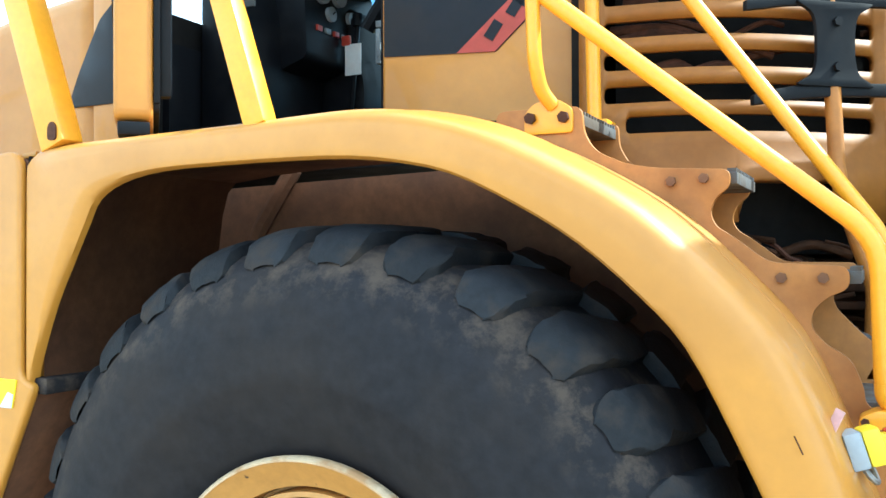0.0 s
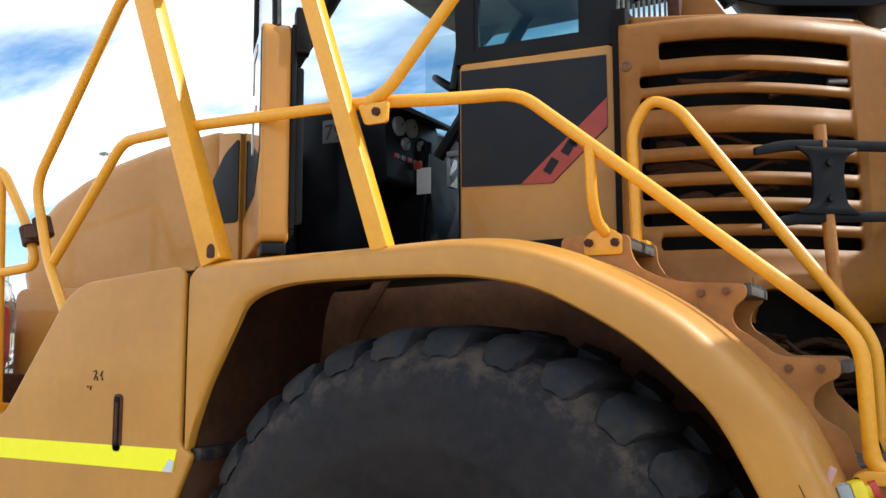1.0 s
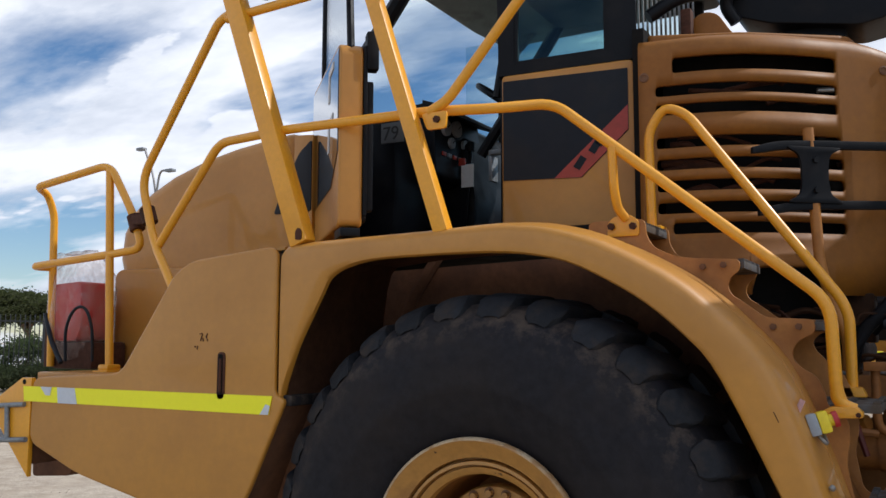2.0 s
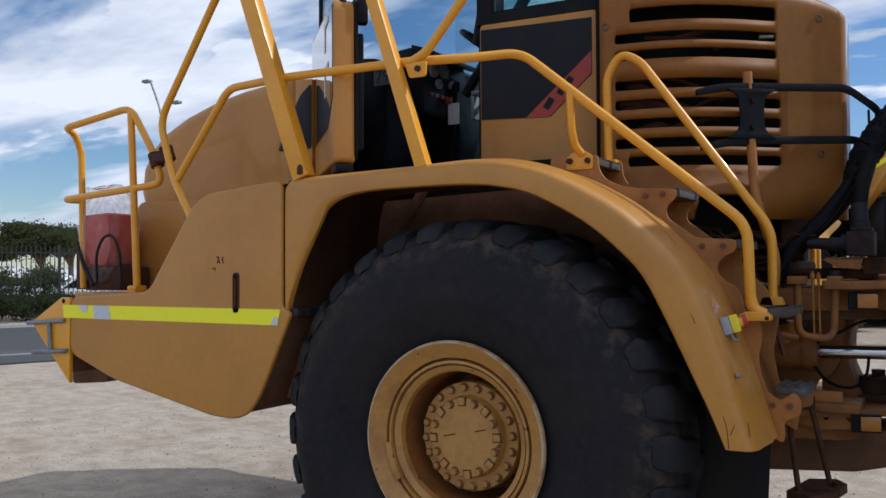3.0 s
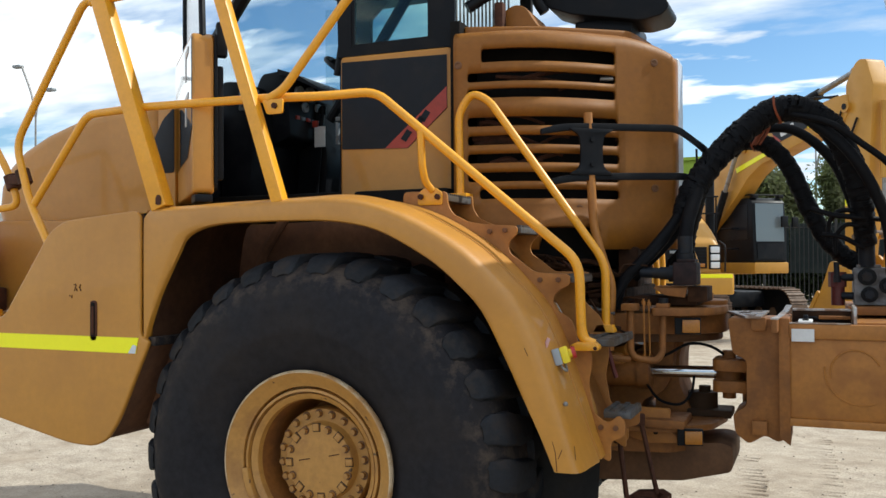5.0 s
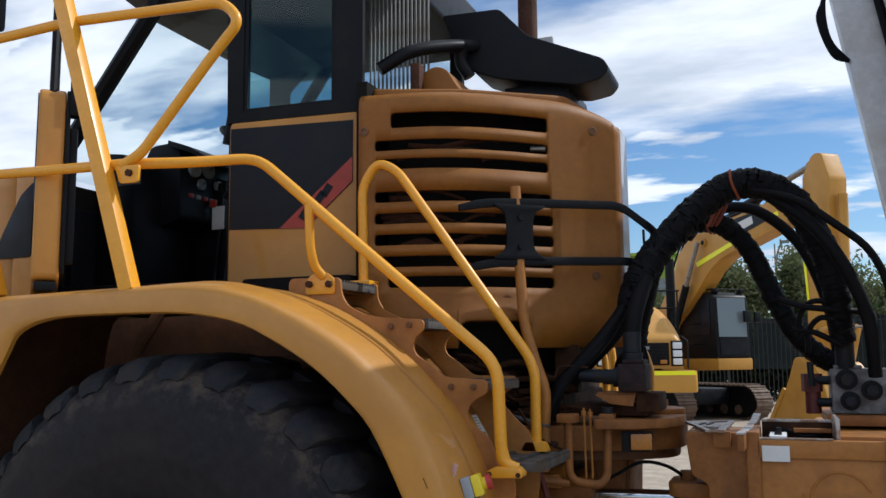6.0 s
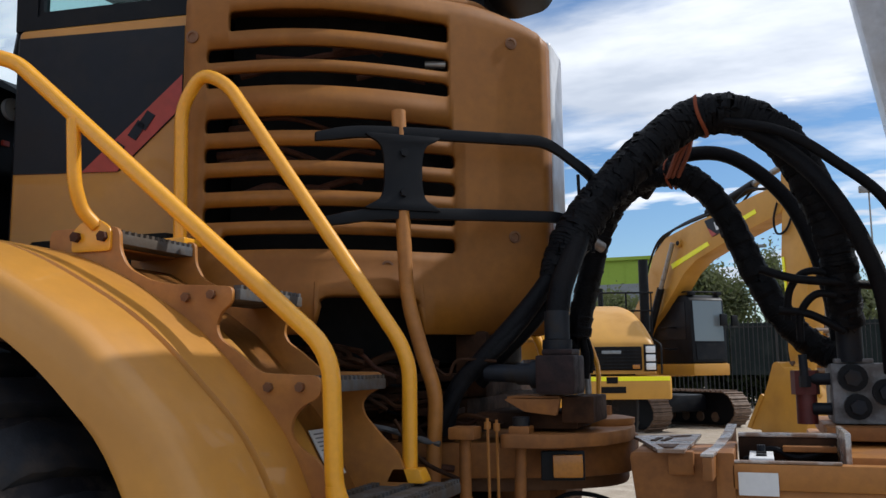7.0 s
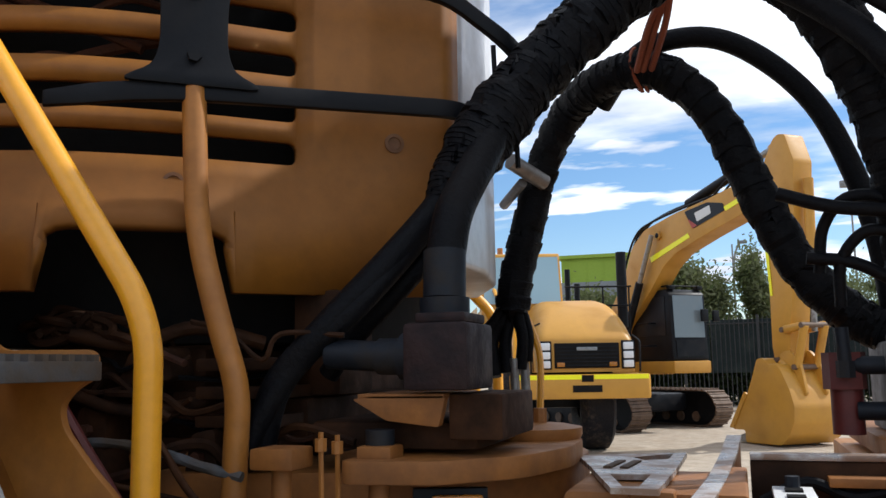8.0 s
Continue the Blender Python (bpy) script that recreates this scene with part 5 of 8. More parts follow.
def build_cover():
    bm = B()
    ends = (0.0, 0.003, 0.008, 0.014)
    xs = {0.368, 0.40, 0.52, 0.58, 0.65, 0.70, 0.75, 0.769, 0.771, 0.775, 0.783, 0.797, 0.815, 0.88, 0.94, 0.983, 1.001, 1.015, 1.023, 1.027, 1.029, 1.06, 1.145, 1.18, 1.23, 1.275, 1.31, 1.33, 1.345, 1.355, 1.362, 1.367, 1.372}
    xs = sorted(xs | {round(x0 + e, 4) for _, x0, _ in SLOTS for e in ends} | {round(x1 - e, 4) for _, _, x1 in SLOTS for e in ends})
    cols = []
    def drop(x):
        """The lower fold of the panel, with its notch."""
        e, r = min(x - 0.77, 1.028 - x), 0.045
        return 1.79 if e < 0 else 1.905 - (r - math.sqrt(r * r - (r - min(e, r)) ** 2))
    for x in xs:
        p = plan(s_of(x)) if x > 0.368 else plan(0)
        q = plan(min(1, s_of(x) + 0.01)) - plan(max(0, s_of(x) - 0.01))
        nrm = Vector((-q.y, q.x, 0)).normalized()
        k = drop(x)
        o = -0.05 * max(0.0, min(1.0, (1.25 - x) / 0.3))
        zs = [(k, o), (1.94, o * 0.6), (2.008, 0.0)]
        for z, x0, x1 in SLOTS:
            inside = min(x - x0, x1 - x)
            h, r = (0.0235 if z < 2.7 else 0.034), 0.0145
            if -0.0005 < inside < r:
                h -= r - math.sqrt(max(0.0, r * r - (r - inside) ** 2))
            zs += [(z - h, 0.0), (z + h, 0.0)]
        zs += [(2.815, 0.0), (2.848, 0.006), (2.872, 0.03), (2.888, 0.075)]
        # towards the tail the shoulder falls away
        fall = max(0.0, min(1.0, (x - 1.13) / 0.24))
        zs = [(z if z < 2.5 else 2.5 + (z - 2.5) * (1 - 0.23 * fall * fall), off) for z, off in zs]
        cols.append([bm.verts.new((p.x + nrm.x * o, p.y + nrm.y * o, z)) for z, o in zs])
    for (xa, a), (xb, b) in zip(zip(xs, cols), list(zip(xs, cols))[1:]):
        for j in range(len(a) - 1):
            k = (j - 3) // 2
            if j >= 3 and (j - 3) % 2 == 0 and k < len(SLOTS) and SLOTS[k][1] <= xa + 1e-6 and xb <= SLOTS[k][2] + 1e-6:
                continue
            bm.faces.new((a[j], b[j], b[j + 1], a[j + 1]))
    # top deck, tail, far side
    top = [c[-1] for c in cols]
    far = [bm.verts.new((min(v.co.x, 1.34), 2 * MID + 0.06 - v.co.y, v.co.z - 0.02)) for v in top]
    for i in range(len(top) - 1):
        bm.faces.new((top[i], top[i + 1], far[i + 1], far[i]))
    bmesh.ops.recalc_face_normals(bm, faces=bm.faces)
    cover = part("engine_cover", bm, HOODSHADE, truck, "louvred yellow-brown engine cover", 40)
    sol = cover.modifiers.new("thickness", "SOLIDIFY")
    sol.thickness, sol.offset = 0.022, -1
    # pale tail colour stands in for the sky glint on the cover's corner
    tail = B()
    prism(tail, rounded([(1.22, 1.45), (1.368, 1.432), (1.366, 1.62), (1.30, 1.95), (1.15, 2.30), (1.05, 2.30)], 0.02), 1.86, 2.79, plane="xy", bevel=0.03, seg=3)
    prism(tail, [(0.37, 2.30), (1.0, 2.22), (1.0, 2.40), (0.37, 2.52)], 1.95, 2.79, plane="xy", bevel=0.02)
    part("cover_tail", tail, SILVER, truck, "rear edge of the engine cover, sky glint painted pale")
    deck = B()
    prism(deck, rounded([(0.36, 0.90), (0.75, 1.06), (1.14, 1.34), (1.20, 1.66), (1.12, 2.35), (0.36, 2.40)], 0.05), 2.86, 2.935, plane="xy", bevel=0.035, seg=3)
    part("cover_deck", deck, HOODSHADE, truck, "raised top deck of the engine cover")
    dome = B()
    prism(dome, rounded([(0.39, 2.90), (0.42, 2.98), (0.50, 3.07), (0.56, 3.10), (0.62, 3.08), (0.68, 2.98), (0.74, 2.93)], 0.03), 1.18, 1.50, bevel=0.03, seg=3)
    part("filter_dome", dome, HOODSHADE, truck, "rounded yellow hump on the cover")
    lamp = B()
    box(lamp, (0.47, 1.10, 2.93), (0.52, 1.16, 3.10), 0.012)
    part("hinge", lamp, RUST, truck)
    pin = finish("cover_bolt", lathe(B(), [(0.020, 0.004), (0.020, -0.003), (0.013, -0.004), (0.012, 0.0), (0.002, 0.001)], (0, 0, 0), 16), BOLTP)
    for x, z in ((0.392, 2.708), (1.270, 2.742), (1.270, 2.10), (0.95, 1.99)):
        p, q = plan(s_of(x)), plan(min(1, s_of(x) + 0.01)) - plan(max(0, s_of(x) - 0.01))
        piece("cover_bolt", pin, cover, Matrix.Translation((p.x, p.y - 0.002, z)) @ Matrix.Rotation(math.atan2(q.y, q.x), 4, "Z"))
    # what shows behind the louvres
    core = B()
    prism(core, [(0.42, 0.96), (0.75, 1.09), (1.10, 1.34), (1.18, 1.60), (1.02, 2.3), (0.42, 2.3)], 1.70, 2.84, plane="xy", bevel=0.02)
    part("engine_block", core, DARK, truck, "dark engine behind the louvres")
    rng = random.Random(9)
    for i in range(12):
        pipes = B()
        s0, z0 = rng.uniform(0.06, 0.6), rng.uniform(2.05, 2.75)
        p, q = plan(s0), plan(min(0.7, s0 + rng.uniform(0.08, 0.22)))
        z1 = z0 + rng.uniform(-0.06, 0.06)
        tube(pipes, [(p.x - 0.02, p.y + 0.08, z0), ((p.x + q.x) / 2, (p.y + q.y) / 2 + 0.07, (z0 + z1) / 2 + 0.02), (q.x - 0.02, q.y + 0.09, z1)], rng.uniform(0.008, 0.02), curve=True, seg=8)
        part("engine_pipe", pipes, RUST, truck, "rusty engine pipe")
    # a sloping brace and a few hoses behind the slots
    for x0, z0, x1, z1, r in ((0.50, 2.60, 0.98, 2.71, 0.012), (0.55, 2.66, 1.02, 2.60, 0.010), (0.60, 2.18, 0.98, 2.31, 0.012), (0.50, 2.40, 0.86, 2.26, 0.010)):
        p, q = plan(s_of(x0)), plan(s_of(x1))
        part("engine_pipe", tube(B(), [(p.x, p.y + 0.085, z0), ((p.x + q.x) / 2, (p.y + q.y) / 2 + 0.075, (z0 + z1) / 2 + 0.015), (q.x, q.y + 0.085, z1)], r, curve=True, seg=8), RUST, truck, "rusty engine pipe")
    clip_at = plan(s_of(1.055))
    part("hose_clip", tube(B(), [(clip_at.x - 0.03, clip_at.y + 0.035, 2.652), (clip_at.x + 0.03, clip_at.y + 0.06, 2.652)], 0.012, seg=10), STEEL, truck, "small bright hose clip")
    # black air duct and guard grid on the roof of the cover
    duct = B()
    prism(duct, rounded([(0.50, 3.45), (0.56, 3.30), (0.66, 3.14), (0.80, 3.085), (1.18, 3.010), (1.29, 3.028), (1.327, 3.075), (1.30, 3.125), (0.94, 3.285), (0.80, 3.44)], 0.025), 1.44, 1.74, bevel=0.03, seg=3)
    part("air_duct", duct, BLACK, truck, "black moulded air intake duct")
    box_b = B()
    box(box_b, (0.80, 1.50, 2.92), (1.12, 1.95, 3.06), 0.02)
    tube(box_b, [(0.66, 1.40, 3.10), (0.62, 1.38, 3.18), (0.64, 1.36, 3.26)], 0.03, seg=10, curve=True)
    tube(box_b, [(0.34, 1.05, 3.07), (0.47, 1.12, 3.16), (0.60, 1.30, 3.23), (0.70, 1.50, 3.28)], 0.032, seg=10, curve=True)
    part("intake_pipe", box_b, BLACK, truck, "black intake pipe")
    stack = B()
    cyl(stack, (0.86, 1.75, 3.2), (0.86, 1.75, 3.75), 0.05, 20)
    part("exhaust_stack", stack, RUST, truck, "rusty exhaust stack")
    grid = part("guard_grid", box(B(), (0.15, 1.295, 3.60), (0.50, 1.32, 3.63), 0.004), STEEL, truck, "slatted metal guard grid")
    slat = finish("slat", box(B(), (0, 1.30, 2.90), (0.008, 1.312, 3.62), 0.0), STEEL)
    for i in range(15):
        piece("slat", slat, grid, Matrix.Translation((0.17 + i * 0.022, 0, 0)))
    side = B()
    prism(side, [(0.62, 2.93), (0.92, 2.93), (0.92, 3.50), (0.72, 3.50)], 2.05, 2.09, bevel=0.01)
    part("shield_plate", side, SILVER, truck, "pale shield plate")


build_cover()


def build_guard():
    def bar(line, h, name):
        bm = B()
        t = 0.02
        sides = []
        pts = filleted(line, 0.05, 4)
        for i, p in enumerate(pts):
            d = (pts[min(i + 1, len(pts) - 1)] - pts[max(i - 1, 0)])
            n = Vector((-d.y, d.x, 0)).normalized()
            taper = 0.75 if i == 0 else 1
            sides.append([bm.verts.new(p + n * (j * t / 2) + Vector((0, 0, k * h / 2 * taper))) for j, k in ((-1, -1), (-1, 1), (1, 1), (1, -1))])
        for a, b in zip(sides, sides[1:]):
            for k in range(4):
                bm.faces.new((a[k], a[(k + 1) % 4], b[(k + 1) % 4], b[k]))
        bm.faces.new(sides[0][::-1]), bm.faces.new(sides[-1])
        bmesh.ops.recalc_face_normals(bm, faces=bm.faces)
        bevelled(bm, list(bm.verts), 0.005)
        return part(name, bm, BLACK, truck, "black steel guard bar")
    top = bar([(0.815, 0.792, 2.352), (0.90, 0.868, 2.378), (1.02, 0.963, 2.385), (1.385, 1.262, 2.395), (1.50, 1.34, 2.30), (1.51, 1.50, 2.285)], 0.036, "guard_bar")
    bar([(0.83, 0.806, 2.105), (0.92, 0.882, 2.130), (1.02, 0.963, 2.142), (1.41, 1.285, 2.155), (1.44, 1.45, 2.15)], 0.036, "guard_bar")
    m = Matrix.Translation((1.02, 0.955, 0)) @ Matrix.Rotation(math.atan2(0.30, 0.365), 4, "Z")
    web = B()
    prism(web, rounded([(-0.13, 2.375), (-0.068, 2.345), (-0.058, 2.30), (-0.058, 2.22), (-0.068, 2.18), (-0.13, 2.148), (0.13, 2.148), (0.068, 2.18), (0.058, 2.22), (0.058, 2.30), (0.068, 2.345), (0.13, 2.375)], 0.03, 3), -0.012, 0.002, bevel=0.003, m=m)
    plate = part("guard_plate", web, BLACK, truck, "black waisted guard plate")
    nut = finish("bolt", tube(B(), [(0, 0.004, 0), (0, -0.012, 0)], 0.013, seg=6), BLACK)
    for z in (2.20, 2.32):
        piece("bolt", nut, plate, m @ Matrix.Translation((0, -0.012, z)))
    pole = B()
    tube(pole, [(1.003, 0.965, 2.455), (1.02, 0.965, 2.05), (1.028, 0.965, 1.89), (1.08, 0.965, 1.715), (1.115, 0.965, 1.62), (1.10, 0.97, 1.30)], 0.0215, 0.08, 14)
    part("guard_pole", pole, BRACKET, truck, "bent yellow-brown support pole")
    cage = B()
    for dx in (0.0, 0.045):
        tube(cage, [(1.47 + dx * 0.6, 1.33 + dx, 2.295), (1.475 + dx * 0.6, 1.34 + dx, 2.05)], 0.006, seg=6)
    part("cage_wire", cage, BLACK, truck)
    stub = B()
    cyl(stub, (1.36, 1.90, 2.19), (1.43, 2.00, 2.145), 0.022, 12, 0.004)
    tube(stub, [(1.38, 1.95, 2.14), (1.30, 2.05, 2.10)], 0.014, seg=8)
    part("steel_stub", stub, STEEL, truck, "grey steel stub")


build_guard()


# ---- hitch between the two frames ----
def build_hitch():
    up = B()
    prism(up, rounded([(1.30, 0.95), (1.46, 0.975), (1.57, 1.09), (1.616, 1.25), (1.61, 1.42), (1.53, 1.66), (1.30, 1.80)], 0.03), 1.470, 1.508, plane="xy", bevel=0.006)
    prism(up, rounded([(0.9, 1.0), (1.30, 1.09), (1.50, 1.18), (1.605, 1.32), (1.605, 1.55), (1.45, 1.9), (0.9, 2.1)], 0.06), 1.372, 1.475, plane="xy", bevel=0.01)
    plate = part("upper_hitch_plate", up, DIRTY, truck, "thick dirty upper hitch plate")
    part("hitch_collar", prism(B(), rounded([(0.95, 1.06), (1.28, 1.14), (1.46, 1.24), (1.575, 1.36), (1.575, 1.55), (1.42, 1.84), (0.95, 2.0)], 0.08), 1.328, 1.371, plane="xy", bevel=0.012), BELLYP, plate, "dark collar under the hitch plate")
    disc = B()
    lathe(disc, [(0.01, 0.0), (0.098, 0.0), (0.102, 0.008), (0.102, 0.022), (0.07, 0.028), (0.01, 0.030)], (0, 0, 0), 32)
    bmesh.ops.transform(disc, matrix=Matrix.Translation((1.505, 1.42, 1.507)) @ Matrix.Rotation(radians(90), 4, "X"), verts=disc.verts)
    cyl(disc, (1.475, 1.42, 1.53), (1.475, 1.42, 1.58), 0.018, 8)
    cyl(disc, (1.52, 1.44, 1.53), (1.52, 1.44, 1.565), 0.014, 8)
    part("pin_cover", disc, DIRTY, truck, "round yellow pin cover")
    low = B()
    prism(low, rounded([(0.95, 0.98), (1.38, 1.06), (1.55, 1.20), (1.60, 1.5), (1.4, 2.1), (0.95, 2.15)], 0.05), 0.905, 0.935, plane="xy", bevel=0.005)
    prism(low, rounded([(0.9, 1.06), (1.36, 1.14), (1.44, 1.25), (1.44, 1.8), (0.9, 2.05)], 0.04), 0.79, 0.905, plane="xy", bevel=0.01)
    box(low, (1.12, 1.02, 0.93), (1.44, 1.30, 0.97), 0.01)
    part("lower_hitch_plate", low, DIRTY, truck, "thick dirty lower hitch plate")
    mid = B()
    prism(mid, rounded([(0.88, 0.93), (1.16, 0.93), (1.20, 1.02), (1.30, 1.06), (1.34, 1.15), (1.36, 1.34), (1.22, 1.36), (1.19, 1.28), (1.10, 1.25), (1.0, 1.30), (0.88, 1.34)], 0.03), 1.32, 1.80, bevel=0.01)
    box(mid, (0.80, 1.12, 0.93), (1.02, 2.1, 1.36), 0.02)
    part("hitch_frame", mid, DIRTY, truck, "curved yellow-brown hitch frame")
    part("hitch_post", prism(B(), rounded([(1.24, 0.93), (1.44, 0.93), (1.40, 1.00), (1.36, 1.10), (1.365, 1.25), (1.40, 1.335), (1.24, 1.335)], 0.02), 1.42, 1.78, bevel=0.012), DIRTY, truck, "waisted brown post between the hitch plates")
    side = B()
    prism(side, rounded([(0.90, 1.02), (1.365, 1.015), (1.37, 0.905), (1.43, 0.855), (1.26, 0.843), (1.16, 0.872), (0.90, 0.86)], 0.015), 1.085, 1.115, bevel=0.005)
    cheek = part("hitch_side_plate", side, BRACKET, truck, "yellow-brown hitch side plate")
    part("plate_hole", cyl(B(), (1.296, 1.083, 0.900), (1.296, 1.10, 0.900), 0.013, 12), DARK, cheek)
    belly = B()
    prism(belly, rounded([(0.70, 0.60), (1.03, 0.612), (1.40, 0.640), (1.63, 0.700), (1.643, 0.74), (1.642, 0.83), (1.58, 0.845), (0.70, 0.76)], 0.02), 1.22, 1.62, bevel=0.02)
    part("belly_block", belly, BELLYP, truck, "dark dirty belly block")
    cylr = B()
    cyl(cylr, (0.75, 1.25, 1.17), (1.245, 1.25, 1.175), 0.083, 28, 0.008)
    cyl(cylr, (1.19, 1.25, 1.175), (1.25, 1.25, 1.176), 0.092, 28, 0.006)
    barrel = part("steering_cylinder", cylr, DIRTY, truck, "hydraulic steering cylinder with chrome rod")
    rod = B()
    cyl(rod, (1.24, 1.25, 1.176), (1.60, 1.25, 1.182), 0.030, 24)
    part("rod", rod, CHROME, barrel, "bright chrome rod")
    eye = B()
    for z in (1.10, 1.20):
        prism(eye, rounded([(1.555, 1.13), (1.70, 1.13), (1.78, 1.05), (1.78, 1.45), (1.70, 1.37), (1.555, 1.37)], 0.05), z, z + 0.055, plane="xy", bevel=0.006)
    cyl(eye, (1.625, 1.25, 1.155), (1.625, 1.25, 1.20), 0.065, 20)
    cyl(eye, (1.625, 1.25, 1.06), (1.625, 1.25, 1.29), 0.032, 16)
    part("clevis", eye, DIRTY, barrel)
    valve = B()
    box(valve, (1.05, 1.08, 1.22), (1.14, 1.22, 1.275), 0.01)
    cyl(valve, (1.10, 1.15, 1.27), (1.16, 1.12, 1.29), 0.03, 12)
    part("small_valve", valve, BRACKET, truck)
    ref = finish("reflector", box(B(), (-0.041, -0.012, -0.031), (0.041, 0.012, 0.031), 0.006), AMBER)
    backp = finish("reflector_backing", box(B(), (-0.075, 0.0, -0.040), (0.045, 0.02, 0.040), 0.004), BLACK)
    for z in (1.42, 0.885):
        piece("reflector_backing", backp, truck, Matrix.Translation((1.475, 1.035 if z > 1 else 1.085, z)) @ Matrix.Rotation(radians(16), 4, "Z"))
        tagged(piece("reflector", ref, truck, Matrix.Translation((1.475, 1.025 if z > 1 else 1.075, z)) @ Matrix.Rotation(radians(16), 4, "Z")), "amber rectangular reflector")
    # breather pipes that form a U
    u = B()
    tube(u, [(1.205, 0.95, 1.50), (1.205, 0.95, 1.27), (1.32, 0.98, 1.255), (1.345, 1.0, 1.29), (1.35, 1.01, 1.50)], 0.017, 0.05, 10)
    tube(u, [(1.10, 0.92, 1.27), (1.205, 0.95, 1.262)], 0.015, seg=8)
    pipes = part("breather_pipe", u, DIRTY, truck, "bent breather pipe with square caps")
    for x, y, w in ((1.205, 0.95, 0.038), (1.35, 1.01, 0.030)):
        part("pipe_cap", box(B(), (x - w, y - w, 1.494), (x + w, y + w, 1.528), 0.006), DIRTY, pipes)
    part("blue_plug", cyl(B(), (1.35, 1.01, 1.528), (1.35, 1.01, 1.552), 0.024, 12, 0.006), BLUEGREY, pipes, "blue-grey plug")
    stems = B()
    for x, y, z in ((1.268, 0.97, 1.55), (1.29, 0.985, 1.545)):
        tube(stems, [(x, y, 1.28), (x - 0.004, y, z)], 0.0045, seg=6)
        cyl(stems, (x - 0.004, y, z - 0.03), (x - 0.004, y, z - 0.01), 0.010, 8)
    part("grease_line", stems, BRACKET, truck)
    cables = B()
    tube(cables, [(1.25, 1.20, 1.22), (1.36, 1.15, 1.28), (1.45, 1.18, 1.325), (1.55, 1.2, 1.31), (1.63, 1.25, 1.25)], 0.007, curve=True, seg=6)
    tube(cables, [(1.22, 1.2, 1.14), (1.30, 1.15, 1.05), (1.40, 1.15, 1.03), (1.45, 1.2, 1.08), (1.46, 1.25, 1.16)], 0.007, curve=True, seg=6)
    part("thin_cable", cables, HOSE, truck)
    pump = B()
    cyl(pump, (1.47, 1.5, 0.96), (1.47, 1.5, 1.05), 0.075, 18, 0.01)
    box(pump, (1.40, 1.4, 0.93), (1.62, 1.6, 0.97), 0.01)
    cyl(pump, (1.48, 1.5, 1.05), (1.48, 1.5, 1.08), 0.03, 10)
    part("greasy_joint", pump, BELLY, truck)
    # rear frame
    fl = B()
    prism(fl, rounded([(1.64, 1.464), (1.66, 1.30), (1.72, 1.27), (1.72, 1.06), (1.66, 1.02), (1.67, 0.93), (1.73, 0.885), (1.80, 0.93), (1.86, 0.90), (1.895, 0.93), (1.895, 1.464)], 0.02), 1.02, 1.30, bevel=0.01)
    box(fl, (1.68, 1.30, 0.92), (1.89, 2.35, 1.27), 0.02)
    for z0, z1 in ((1.41, 1.47), (0.935, 1.0)):
        box(fl, (1.745, 0.985, z0), (1.81, 1.03, z1), 0.006)
    prism(fl, rounded([(1.865, 0.935), (1.91, 0.90), (1.91, 1.47), (1.865, 1.47)], 0.006), 0.97, 1.32, bevel=0.004)
    part("rear_frame_head", fl, DIRTY, truck, "thick flanged head of the rear frame")
    beam = B()
    box(beam, (1.90, 0.985, 1.02), (7.5, 1.25, 1.395), 0.012)
    box(beam, (1.90, 1.25, 1.02), (2.14, 2.35, 1.26), 0.012)
    box(beam, (2.14, 1.25, 1.02), (7.5, 2.35, 1.44), 0.012)
    box(beam, (1.90, 0.97, 1.38), (7.5, 1.015, 1.445), 0.006)
    box(beam, (1.90, 0.97, 0.99), (7.5, 2.38, 1.025), 0.006)
    beam_ob = part("rear_frame_beam", beam, BRACKET, truck, "long yellow-brown rear frame beam")
    rib = B()
    box(rib, (2.33, 0.95, 0.97), (2.36, 1.0, 1.47), 0.004)
    for cx, cz, r, a0, a1 in ((2.175, 1.235, 0.100, 20, 195), (2.20, 1.245, 0.150, 175, 292)):
        tube(rib, [(cx + r * math.cos(radians(a0 + (a1 - a0) * k / 20)), 0.983, cz + r * math.sin(radians(a0 + (a1 - a0) * k / 20))) for k in range(21)], 0.0045, seg=6)
    part("weld_ring", rib, BRACKET, beam_ob)
    st = B()
    box(st, (1.918, 0.964, 1.368), (2.012, 0.967, 1.424), 0.0)
    part("white_sticker", st, LABEL, beam_ob, "blank white sticker")
    # plates on top, worn and glare-pale: two with cut-outs, a cross gusset, a lip
    def holed(outer, inner, z0, z1):
        bm = B()
        loops = [[bm.verts.new((p[0], p[1], z)) for p in loop] for z in (z0, z1) for loop in (outer, inner)]
        n = len(outer)
        for i in range(n):
            j = (i + 1) % n
            for p, q in ((0, 1), (1, 3), (3, 2), (2, 0)):
                bm.faces.new((loops[p][i], loops[p][j], loops[q][j], loops[q][i]))
        bmesh.ops.recalc_face_normals(bm, faces=bm.faces)
        return bm
    for outer, inner in ((((1.66, 1.20), (1.722, 0.972), (1.79, 0.966), (1.797, 1.20)), ((1.70, 1.13), (1.736, 0.992), (1.760, 0.990), (1.764, 1.135))), (((1.60, 1.41), (1.66, 1.204), (1.797, 1.204), (1.80, 1.50)), ((1.706, 1.39), (1.735, 1.345), (1.774, 1.375), (1.776, 1.475)))):
        part("frame_top_plate", holed(outer, inner, 1.467, 1.476), WORNGLARE, truck, "worn steel plate with cut-outs, sky glare in its colour")
    slot = finish("plate_slot", box(B(), (-0.055, -0.007, 0.0), (0.055, 0.007, 0.0035), 0.0), BELLY)
